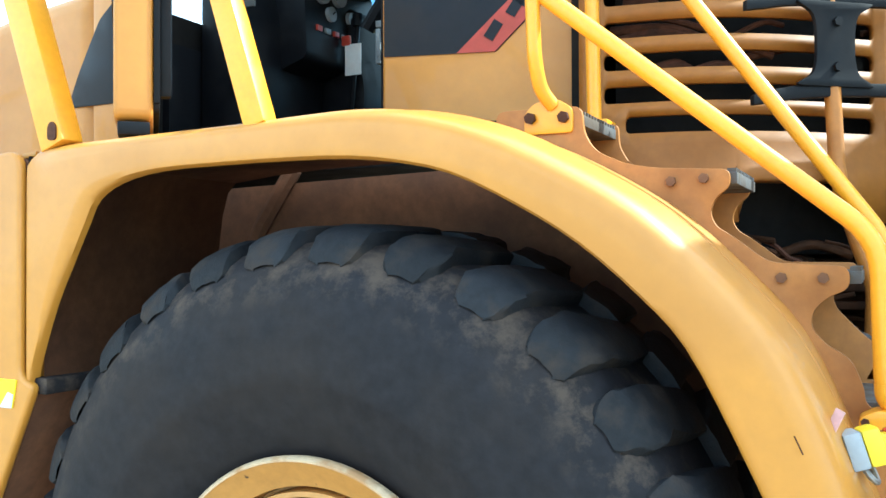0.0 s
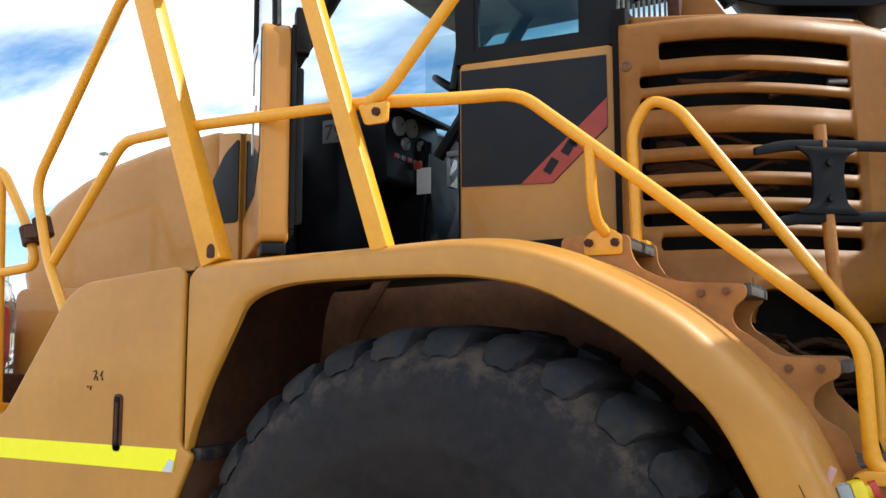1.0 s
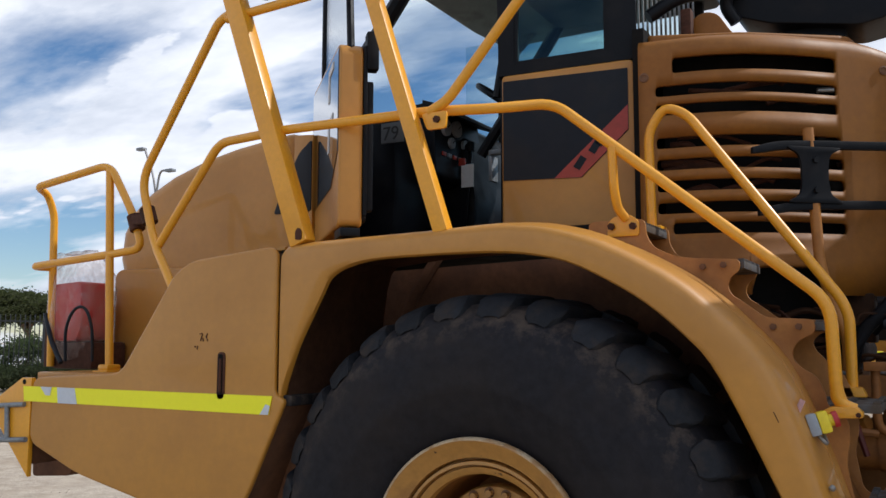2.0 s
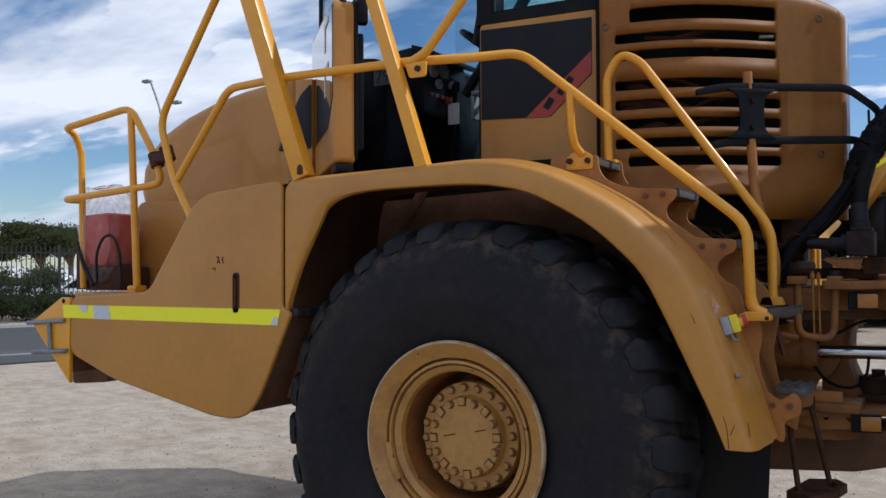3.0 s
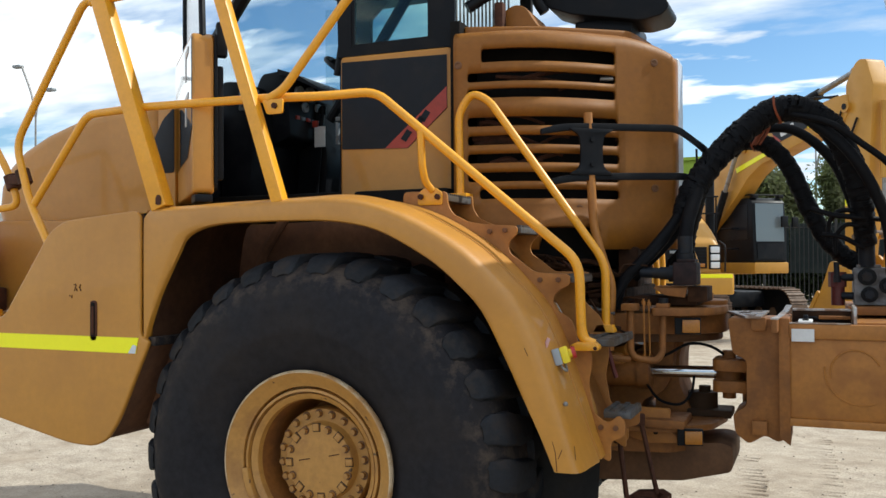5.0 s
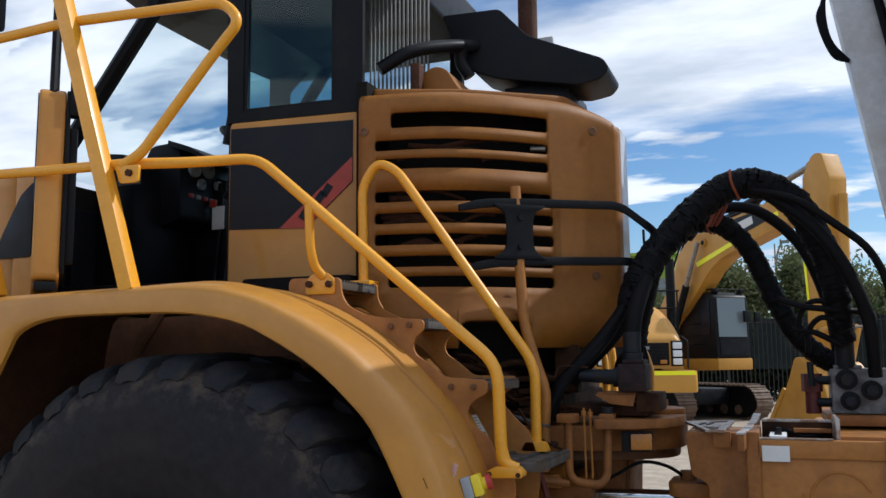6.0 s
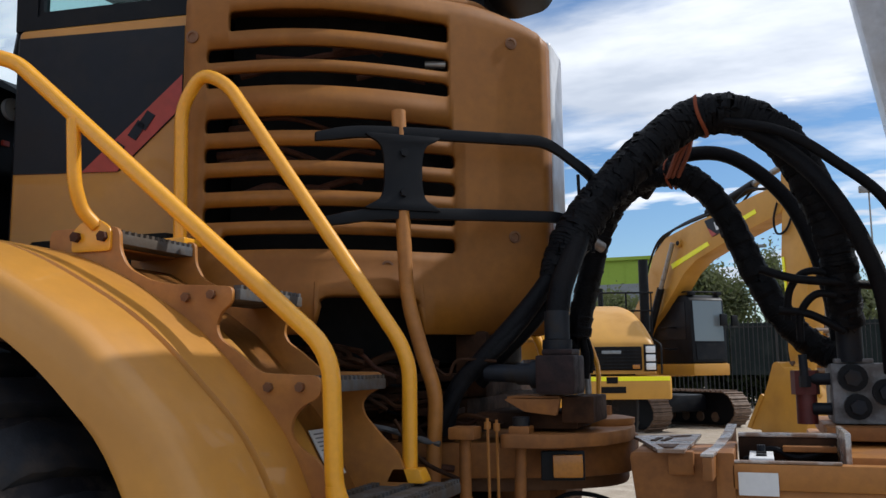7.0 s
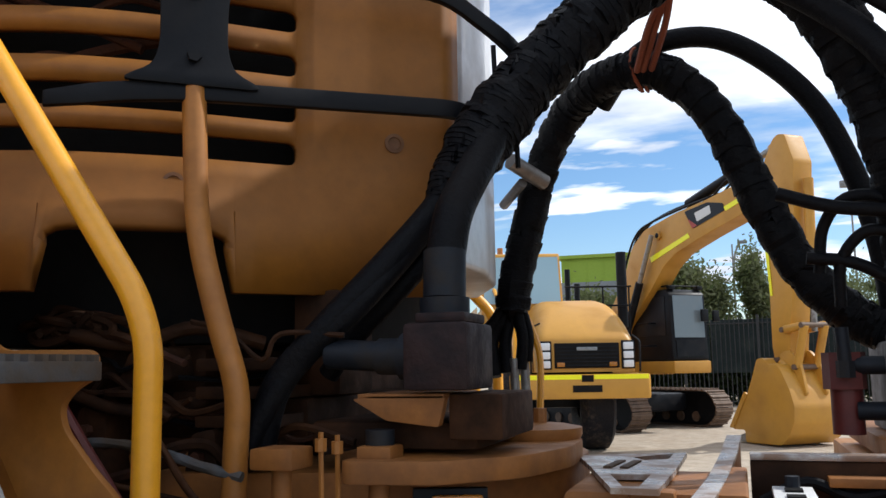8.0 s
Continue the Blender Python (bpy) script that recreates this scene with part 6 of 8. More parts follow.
    for x, y in ((1.690, 1.262), (1.718, 1.262)):
        piece("plate_slot", slot, truck, Matrix.Translation((x, y, 1.4755)) @ Matrix.Rotation(radians(84), 4, "Z"))
    gus = B()
    a, b = Vector((1.862, 0.87, 0)), Vector((1.900, 1.66, 0))
    d = (b - a).normalized()
    prism(gus, [(0, 1.41), (0.0, 1.468), (0.3, 1.462), (0.6, 1.472), ((b - a).length, 1.490), ((b - a).length, 1.27), ((b - a).length - 0.08, 1.27), ((b - a).length - 0.10, 1.44), (0.40, 1.42)], 0, 0.024, bevel=0.004, m=Matrix.Translation(a) @ Matrix.Rotation(math.atan2(d.y, d.x), 4, "Z"))
    web = part("cross_gusset", gus, DIRTY, truck, "upright worn steel gusset")
    edge = B()
    prism(edge, [(0, 1.4685), (0, 1.476), (0.3, 1.470), (0.6, 1.480), ((b - a).length, 1.498), ((b - a).length, 1.4905), (0.6, 1.4725), (0.3, 1.4625)], -0.003, 0.027, bevel=0.001, m=Matrix.Translation(a) @ Matrix.Rotation(math.atan2(d.y, d.x), 4, "Z"))
    part("gusset_edge", edge, WORNGLARE, web, "worn steel edge, sky glare in its colour")
    for z0, z1, mat in ((1.455, 1.470, DIRTY), (1.405, 1.425, DIMBROWN)):
        part("recess_bar", box(B(), (2.03, 1.19, z0), (2.165, 1.232, z1), 0.003), mat, truck, "brown bar in the frame recess")
    part("recess_hose", tube(B(), [(1.93, 1.20, 1.43), (2.0, 1.215, 1.46), (2.07, 1.20, 1.44), (2.16, 1.21, 1.465)], 0.009, curve=True, seg=8), HOSE, truck)
    lip = B()
    part("lip_web", box(B(), (1.915, 1.24, 1.38), (2.17, 1.27, 1.49), 0.004), DIMBROWN, truck)
    box(lip, (1.915, 1.236, 1.4905), (2.17, 1.274, 1.501), 0.003)
    box(lip, (1.905, 0.972, 1.4455), (2.16, 0.998, 1.4515), 0.002)
    box(lip, (2.172, 1.02, 1.40), (2.186, 1.30, 1.52), 0.004)
    part("frame_lip", lip, WORNGLARE, truck, "worn lip along the beam, painted pale for glare")
    clip = part("hose_clip", box(B(), (1.945, 1.00, 1.446), (2.005, 1.19, 1.456), 0.002), LABEL, truck, "white clip plate with two holes")
    for y in (1.05, 1.12):
        part("clip_hole", box(B(), (1.962, y, 1.4565), (1.988, y + 0.03, 1.4595), 0.0), DARK, clip)
    part("clip_bolt", cyl(B(), (1.975, 1.165, 1.456), (1.975, 1.165, 1.475), 0.011, 8), BLUEGREY, clip)
    wheels = B()
    lathe(wheels, [(0.30, 0.05), (0.55, -0.02), (0.80, 0.0), (0.90, 0.08), (0.90, 0.58), (0.80, 0.66), (0.3, 0.6)], (5.2, 0.0, AXLE), 48)
    part("rear_wheel", wheels, RUBBER, truck, "black rear tyre")
    wheels = B()
    lathe(wheels, [(0.30, 0.05), (0.55, -0.02), (0.80, 0.0), (0.90, 0.08), (0.90, 0.58), (0.80, 0.66), (0.3, 0.6)], (5.2, 3.2, AXLE), 48, -1)
    part("rear_wheel", wheels, RUBBER, truck, "black rear tyre")


build_hitch()


HOSE2 = [(1.317, 2.05, 1.80), (1.332, 2.05, 1.90), (1.376, 2.05, 2.06), (1.425, 2.04, 2.22), (1.505, 2.0, 2.335), (1.60, 1.90, 2.375), (1.702, 1.85, 2.385), (1.795, 1.85, 2.35), (1.88, 1.85, 2.25), (1.93, 1.85, 2.147), (1.98, 1.85, 2.02), (2.066, 1.85, 1.85), (2.165, 1.84, 1.745), (2.25, 1.82, 1.70)]
HOSE3 = [(1.60, 1.95, 2.33), (1.69, 1.88, 2.42), (1.78, 1.85, 2.449), (1.90, 1.85, 2.438), (2.012, 1.85, 2.365), (2.11, 1.85, 2.25), (2.175, 1.85, 2.10), (2.22, 1.85, 1.93), (2.24, 1.84, 1.75)]


def build_hoses():
    def wrapped(pts, r, seg=16, lump=0.14):
        """Fabric-wrapped hose: overlapping turns with a step at each edge."""
        line = smooth_line(pts, 14)
        total = sum((b - a).length for a, b in zip(line, line[1:]))
        def radius(u):
            k = (u * total / 0.055) % 1.0
            return r(u) * (0.95 + 0.10 * k) if callable(r) else r * (0.95 + 0.10 * k)
        return tube(B(), line, radius, fillet=0.0, seg=seg, rough=lump)
    main = wrapped([(1.405, 1.19, 1.955), (1.45, 1.245, 2.06), (1.517, 1.32, 2.185), (1.617, 1.39, 2.312), (1.741, 1.46, 2.436), (1.841, 1.50, 2.492), (1.967, 1.52, 2.488), (2.084, 1.54, 2.405), (2.156, 1.56, 2.285), (2.21, 1.58, 2.135), (2.237, 1.60, 1.977), (2.252, 1.66, 1.81)], lambda u: 0.064 - 0.014 * max(0, (u - 0.65) / 0.35) - 0.024 * max(0, 1 - u / 0.10))
    part("wrapped_hose", main, HOSE, truck, "thick fabric-wrapped black hose bundle")
    second = wrapped(HOSE2, 0.047, 14)
    part("wrapped_hose", second, HOSE, truck, "wrapped black hose")
    def hose(pts, r):
        return part("hydraulic_hose", tube(B(), pts, r, curve=True, seg=12), HOSE, truck, "smooth black hydraulic hose")
    hose(HOSE3, 0.026)
    hose([(1.90, 1.48, 2.47), (2.09, 1.44, 2.40), (2.23, 1.42, 2.29), (2.36, 1.45, 2.17), (2.43, 1.5, 2.0), (2.44, 1.6, 1.80)], 0.0165)
    hose([(1.98, 1.50, 2.44), (2.10, 1.48, 2.345), (2.20, 1.44, 2.22), (2.29, 1.46, 2.05), (2.345, 1.5, 1.88), (2.36, 1.55, 1.66)], 0.028)
    hose([(1.52, 1.32, 2.18), (1.451, 1.25, 2.059), (1.39, 1.17, 1.932), (1.32, 1.10, 1.825), (1.229, 1.05, 1.715), (1.15, 1.03, 1.62), (1.115, 1.03, 1.50)], 0.027)
    hose([(1.49, 1.30, 2.12), (1.425, 1.215, 1.985), (1.36, 1.13, 1.86), (1.285, 1.065, 1.755), (1.195, 1.035, 1.67), (1.135, 1.01, 1.575), (1.10, 1.0, 1.49)], 0.020)
    hose([(1.52, 1.34, 2.14), (1.46, 1.27, 2.02), (1.41, 1.20, 1.90), (1.34, 1.15, 1.80), (1.25, 1.14, 1.71), (1.19, 1.15, 1.64)], 0.020)
    hose([(1.50, 1.30, 2.16), (1.475, 1.20, 2.03), (1.455, 1.10, 1.92), (1.447, 1.065, 1.83)], 0.034)
    # the far wrap opens into single hoses
    for pts, r in ((((1.32, 2.05, 1.86), (1.275, 2.04, 1.78), (1.228, 2.03, 1.725), (1.222, 2.02, 1.67), (1.242, 2.01, 1.63)), 0.017), (((1.32, 2.05, 1.86), (1.29, 2.045, 1.78), (1.262, 2.04, 1.725), (1.264, 2.03, 1.67), (1.272, 2.02, 1.62)), 0.018), (((1.322, 2.05, 1.86), (1.308, 2.05, 1.78), (1.296, 2.045, 1.71), (1.30, 2.04, 1.63)), 0.018), (((1.325, 2.05, 1.86), (1.335, 2.05, 1.78), (1.345, 2.05, 1.72), (1.337, 2.05, 1.64)), 0.017), (((1.33, 2.05, 1.84), (1.352, 2.06, 1.78), (1.362, 2.06, 1.73), (1.356, 2.06, 1.66)), 0.012)):
        hose(pts, r)
    for x, y in ((1.325, 2.04), (1.35, 2.06)):
        part("hose_end", cyl(B(), (x, y, 1.50), (x - 0.005, y, 1.67), 0.013, 10), STEEL, truck, "pale steel hose end")
    part("yellow_hose", tube(B(), [(1.38, 2.08, 1.50), (1.385, 2.08, 1.66), (1.37, 2.07, 1.74), (1.345, 2.06, 1.80)], 0.010, curve=True, seg=8), RAILP, truck, "thin yellow hose")
    hose([(2.00, 1.56, 1.99), (2.10, 1.55, 1.955), (2.22, 1.56, 1.94), (2.33, 1.62, 1.93)], 0.014)
    hose([(2.075, 1.62, 1.83), (2.085, 1.6, 1.92), (2.13, 1.58, 1.975), (2.20, 1.58, 1.97), (2.25, 1.6, 1.92)], 0.012)
    hose([(2.11, 1.62, 1.76), (2.115, 1.6, 1.85), (2.16, 1.58, 1.905), (2.22, 1.58, 1.90)], 0.012)
    hose([(2.05, 1.60, 1.86), (2.14, 1.60, 1.845), (2.24, 1.62, 1.79)], 0.013)
    strap = B()
    def loop(c, axis, r, wob):
        ax = Vector(axis).normalized()
        e = ax.orthogonal().normalized()
        g = ax.cross(e)
        tube(strap, [Vector(c) + (e * math.cos(2 * math.pi * k / 16) + g * math.sin(2 * math.pi * k / 16)) * r + ax * (wob * math.sin(4 * math.pi * k / 16)) for k in range(17)], 0.0075, curve=True, seg=6, flat=0.6)
    loop((1.835, 1.50, 2.490), (1, 0.2, 0.25), 0.068, 0.010)
    loop((1.70, 1.86, 2.385), (1, 0, 0.1), 0.053, 0.008)
    loop((1.725, 1.86, 2.385), (1, 0, -0.1), 0.053, 0.008)
    for x in (1.74, 1.755, 1.775):
        tube(strap, [(1.82, 1.46, 2.44), (x + 0.02, 1.60, 2.40), (x - 0.03, 1.79, 2.36)], 0.008, curve=True, seg=6)
    part("orange_strap", strap, ORANGE, truck, "frayed orange tie-down strap")
    blk = B()
    box(blk, (1.398, 0.985, 1.614), (1.508, 1.14, 1.722), 0.010)
    box(blk, (1.415, 1.0, 1.722), (1.50, 1.12, 1.738), 0.005)
    manifold = part("manifold_block", blk, MANIFOLD, truck, "dark red-brown manifold block")
    def fitting(p, q, r):
        part("hose_fitting", cyl(B(), p, q, r, 14, 0.004), BLUEGREY, manifold, "grey-blue hose fitting")
    fitting((1.447, 1.06, 1.735), (1.447, 1.06, 1.765), 0.042)
    fitting((1.447, 1.06, 1.765), (1.447, 1.065, 1.845), 0.036)
    fitting((1.40, 1.06, 1.668), (1.372, 1.06, 1.669), 0.040)
    fitting((1.372, 1.06, 1.669), (1.33, 1.06, 1.670), 0.031)
    fitting((1.33, 1.06, 1.670), (1.235, 1.06, 1.676), 0.026)
    shelf = B()
    prism(shelf, rounded([(1.335, 1.606), (1.462, 1.606), (1.450, 1.556), (1.36, 1.566), (1.30, 1.60)], 0.006), 1.01, 1.03, bevel=0.003)
    box(shelf, (1.31, 1.01, 1.600), (1.46, 1.20, 1.609), 0.002)
    part("manifold_shelf", shelf, DIRTY, truck, "yellow-brown shelf plate")
    under = B()
    box(under, (1.46, 1.03, 1.535), (1.55, 1.25, 1.608), 0.006)
    box(under, (1.20, 1.06, 1.515), (1.50, 1.35, 1.562), 0.012)
    part("shelf_block", under, DIMBROWN, truck, "brown block under the shelf, darkened for shade")
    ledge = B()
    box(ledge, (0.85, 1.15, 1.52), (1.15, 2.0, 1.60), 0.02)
    part("frame_ledge", ledge, DIMBROWN, truck)
    # box added to close off bright background behind the dark gap
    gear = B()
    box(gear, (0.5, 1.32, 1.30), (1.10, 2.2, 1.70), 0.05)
    part("gearbox", gear, DIMBROWN, truck, "dark filler box added in the gap under the cover")
    am = B()
    cyl(am, (1.30, 1.45, 1.80), (1.30, 1.43, 1.84), 0.03, 12, 0.006)
    part("amber_cap", am, AMBER, truck, "small orange cap")
    for pts, r in ((((0.74, 1.0, 1.72), (0.85, 1.04, 1.70), (0.95, 1.08, 1.73), (1.05, 1.16, 1.70)), 0.024), (((0.70, 1.02, 1.62), (0.85, 1.03, 1.58), (1.02, 1.10, 1.60)), 0.020), (((0.75, 0.90, 1.50), (0.9, 0.94, 1.46), (1.08, 0.99, 1.42)), 0.008), (((1.03, 0.86, 1.55), (1.10, 0.89, 1.44), (1.20, 0.95, 1.38)), 0.010)):
        part("engine_hose", tube(B(), pts, r * 0.6, curve=True, seg=10, rough=0.15), DIMBROWN, truck, "hose under the cover, darkened for shade")
    rope = B()
    tube(rope, [(0.78, 0.95, 1.525), (0.87, 0.95, 1.530), (0.98, 0.95, 1.515), (1.05, 0.95, 1.496), (1.13, 0.955, 1.478)], 0.0085, curve=True, seg=8, rough=0.3)
    part("braided_line", rope, GRIP, truck, "braided grey line")
    # wiring and thin lines draped through the gap
    rng = random.Random(21)
    for k in range(16):
        x, z = rng.uniform(0.55, 1.0), rng.uniform(1.45, 1.74)
        pts = [(x, 1.02 + rng.uniform(-0.03, 0.06), z)]
        for _ in range(4):
            last = pts[-1]
            pts.append((last[0] + rng.uniform(0.03, 0.11), last[1] + rng.uniform(-0.02, 0.03), max(1.40, min(1.76, last[2] + rng.uniform(-0.06, 0.05)))))
        part("draped_line", tube(B(), pts, rng.choice((0.005, 0.007, 0.010)), curve=True, seg=6), rng.choice((DIMBROWN, HOSE, DIMBROWN, RUST)), truck)
    for x, z, w, h in ((0.60, 1.56, 0.05, 0.04), (0.76, 1.545, 0.04, 0.05), (0.88, 1.66, 0.06, 0.035), (1.0, 1.50, 0.035, 0.05)):
        lump = part("line_bracket", prism(B(), rounded([(x - w, z - h), (x + w, z - h * 0.7), (x + w * 0.8, z + h), (x - w * 0.6, z + h * 0.8)], 0.012), 1.03, 1.10, bevel=0.006), DIMBROWN, truck, "line bracket darkened for shade")
        part("bracket_bolt", cyl(B(), (x, 1.032, z), (x, 1.012, z), 0.011, 6), RUST, lump)
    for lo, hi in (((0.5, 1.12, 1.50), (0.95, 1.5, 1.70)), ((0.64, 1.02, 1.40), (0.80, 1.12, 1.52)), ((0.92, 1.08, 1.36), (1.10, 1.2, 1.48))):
        part("greasy_machinery", box(B(), lo, hi, 0.03), DIMBROWN, truck, "brown machinery under the cover, darkened for shade")
    # a coiled line, frame rails, ribs and bolts in the dim space under the cover
    coil = B()
    tube(coil, [(0.73 + 0.13 * noise.noise(Vector((k * 0.37, 1.3, 0))) * 1.6 + 0.02 * math.cos(k * 1.7), 1.02 + 0.05 * noise.noise(Vector((k * 0.61, 5.1, 2))), 1.735 + 0.055 * noise.noise(Vector((k * 0.53, 2.2, 7)))) for k in range(60)], 0.0085, curve=True, seg=6)
    part("coiled_line", coil, DIMBROWN, truck, "tangled brown line")
    rails = (((0.50, 1.10, 1.455), (1.12, 1.20, 1.53), DIMBROWN), ((0.90, 1.08, 1.56), (1.09, 1.16, 1.615), DIMBROWN), ((0.55, 1.14, 1.60), (0.62, 1.30, 1.80), DIMBROWN), ((1.10, 1.18, 1.60), (1.20, 1.34, 1.80), DIMBROWN))
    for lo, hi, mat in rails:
        part("inner_rail", box(B(), lo, hi, 0.012), mat, truck, "inner frame rail darkened for shade")
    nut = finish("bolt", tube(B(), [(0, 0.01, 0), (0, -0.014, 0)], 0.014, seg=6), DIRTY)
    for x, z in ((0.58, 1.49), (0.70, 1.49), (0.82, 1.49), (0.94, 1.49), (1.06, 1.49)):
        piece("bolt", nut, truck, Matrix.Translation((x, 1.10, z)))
    part("drum_filter", cyl(B(), (0.66, 1.10, 1.66), (0.86, 1.12, 1.66), 0.055, 20, 0.01), DIMBROWN, truck, "filter drum darkened for shade")
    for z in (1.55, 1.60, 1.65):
        part("edge_plate", box(B(), (0.98, 1.04, z), (1.14, 1.3, z + 0.022), 0.004), DIMBROWN, truck)
    hyd = B()
    tube(hyd, [(0.955, 0.72, 1.62), (1.016, 0.72, 1.54), (1.066, 0.72, 1.477), (1.13, 0.73, 1.37), (1.18, 0.74, 1.20)], 0.011, curve=True, seg=8)
    part("red_hose", hyd, REDTANK, truck, "thin dark red hose")
    # right-hand valve stack on the rear frame
    vs = B()
    box(vs, (2.195, 1.66, 1.50), (2.46, 1.95, 1.69), 0.010)
    box(vs, (2.21, 1.665, 1.69), (2.32, 1.80, 1.705), 0.004)
    stack = part("valve_block", vs, DULLGREY, truck, "dirty grey cast valve block")
    part("hose_collar", cyl(B(), (2.257, 1.69, 1.70), (2.254, 1.665, 1.83), 0.040, 18, 0.005), BLUEGREY, stack, "dark hose collar")
    for x, z, r in ((2.255, 1.645, 0.044), (2.265, 1.555, 0.040), (2.35, 1.60, 0.042)):
        port = part("valve_port", cyl(B(), (x, 1.665, z), (x, 1.635, z), r, 16, 0.004), BLACK, stack, "dark round port")
        part("port_nut", cyl(B(), (x, 1.637, z), (x, 1.612, z), r * 0.6, 6, 0.002), BLUEGREY, port)
    for z in (1.545, 1.64):
        part("side_fitting", cyl(B(), (2.20, 1.72, z), (2.14, 1.73, z), 0.020, 12, 0.003), BLUEGREY, stack)
    redv = B()
    cyl(redv, (2.122, 1.75, 1.495), (2.122, 1.75, 1.60), 0.033, 18, 0.006)
    cyl(redv, (2.120, 1.75, 1.590), (2.120, 1.75, 1.668), 0.044, 8, 0.006)
    part("red_valve", redv, REDTANK, truck, "dull red valve body")
    spout = B()
    cyl(spout, (2.118, 1.698, 1.625), (2.115, 1.698, 1.72), 0.014, 12, 0.002)
    cyl(spout, (2.118, 1.698, 1.615), (2.118, 1.698, 1.65), 0.019, 6)
    part("valve_stem", spout, BLUEGREY, truck, "grey valve stem")
    base = B()
    box(base, (2.165, 1.57, 1.455), (2.75, 2.2, 1.497), 0.006)
    part("valve_base_plate", base, DIRTY, truck, "yellow-brown valve base plate")


build_hoses()


def build_dump_body():
    bm = B()
    def line(z):
        return 2.345 + (3.5 - z) * 0.165
    prism(bm, [(line(3.9), 3.9), (line(2.2), 2.2), (line(2.2) + 0.21, 2.2), (line(3.9) + 0.21, 3.9)], 2.25, 2.37, bevel=0.01)
    corner = part("dump_body_post", bm, SILVER, truck, "sloping silver-grey dump body post")
    wall = B()
    prism(wall, rounded([(3.95, 3.1), (4.1, 2.0), (4.6, 1.65), (8.0, 1.75), (9.0, 3.0), (9.0, 3.1)], 0.08), 0.35, 2.85, bevel=0.02)
    # unseen slab, added to keep sun off the engine cover and mudguard
    part("headboard", prism(B(), [(line(3.7) + 0.23, 3.7), (line(2.78) + 0.23, 2.78), (line(2.78) + 0.47, 2.78), (line(3.7) + 0.47, 3.7)], 0.75, 3.0, bevel=0.01), SILVER, truck, "unseen slab added to shade the cover and mudguard")
    part("side_rail", prism(B(), [(line(3.8) + 0.4, 3.9), (line(3.6) + 0.4, 3.65), (4.05, 2.85), (4.05, 3.1)], 2.56, 2.66, bevel=0.01), SILVER, truck)
    part("dump_body", wall, SILVER, truck, "grey steel dump body")
    hose = B()
    for k in range(4):
        tube(hose, [(line(3.6) - 0.03, 2.24, 3.62 - k * 0.02), (line(3.45) - 0.06 - 0.01 * k, 2.22, 3.45), (line(3.35) - 0.05, 2.22, 3.32 - 0.02 * k), (line(3.25) + 0.01, 2.24, 3.22)], 0.010, curve=True, seg=8)
    tube(hose, [(line(3.8) + 0.20, 2.22, 3.8), (line(2.3) + 0.21, 2.22, 2.3)], 0.022, seg=8)
    part("body_cable", hose, HOSE, truck)


build_dump_body()


# ---- red tank in plastic on the front deck ----
def build_tank():
    tank = thing("wrapped_tank", (-2.43, 0.35, 1.46), "red fluid tank wrapped in clear plastic film", "tank")
    t = B()
    prism(t, rounded([(-2.66, 1.70), (-2.65, 1.90), (-2.42, 1.91), (-2.40, 1.70), (-2.44, 1.60), (-2.61, 1.60)], 0.03), 0.24, 0.44, bevel=0.02)
    part("red_body", t, TANKRED, tank, "red tank body")
    low = B()
    box(low, (-2.66, 0.26, 1.457), (-2.34, 0.48, 1.597), 0.02)
    part("cradle_plate", box(B(), (-2.99, 0.46, 1.457), (-2.50, 0.485, 1.80), 0.006), RUST, tank, "dark rusty cradle plate")
    part("black_base", low, RUST, tank)
    ho = B()
    tube(ho, [(-2.46, 0.20, 1.50), (-2.44, 0.18, 1.66), (-2.38, 0.18, 1.76), (-2.31, 0.19, 1.76), (-2.27, 0.2, 1.66), (-2.28, 0.22, 1.50)], 0.008, curve=True, seg=8)
    tube(ho, [(-2.66, 0.22, 1.74), (-2.58, 0.2, 1.60), (-2.48, 0.19, 1.49)], 0.012, seg=8)
    part("drain_hose", ho, BLUEGREY, tank, "grey drain hose")
    w = B()
    vs = bmesh.ops.create_icosphere(w, subdivisions=4, radius=1)["verts"]
    for v in vs:
        n = v.co.normalized()
        k = 1 + 0.12 * noise.noise(n * 3) + 0.05 * noise.noise(n * 9)
        sq = [math.copysign(abs(c) ** 0.6, c) for c in n]
        v.co = Vector((-2.53 + 0.165 * sq[0] * k, 0.34 + 0.13 * sq[1] * k, 1.78 + 0.29 * sq[2] * k))
    ob = part("plastic_film", w, WRAP, tank, "crumpled clear plastic film", 80)
    back = B()
    box(back, (-2.74, 0.40, 1.457), (-2.70, 0.50, 1.80), 0.006)
    part("bracket", back, RUST, tank)


build_tank()


# ---- far machines ----
def yawed(x, y, deg):
    return Matrix.Translation((x, y, 0)) @ Matrix.Rotation(radians(deg), 4, "Z")


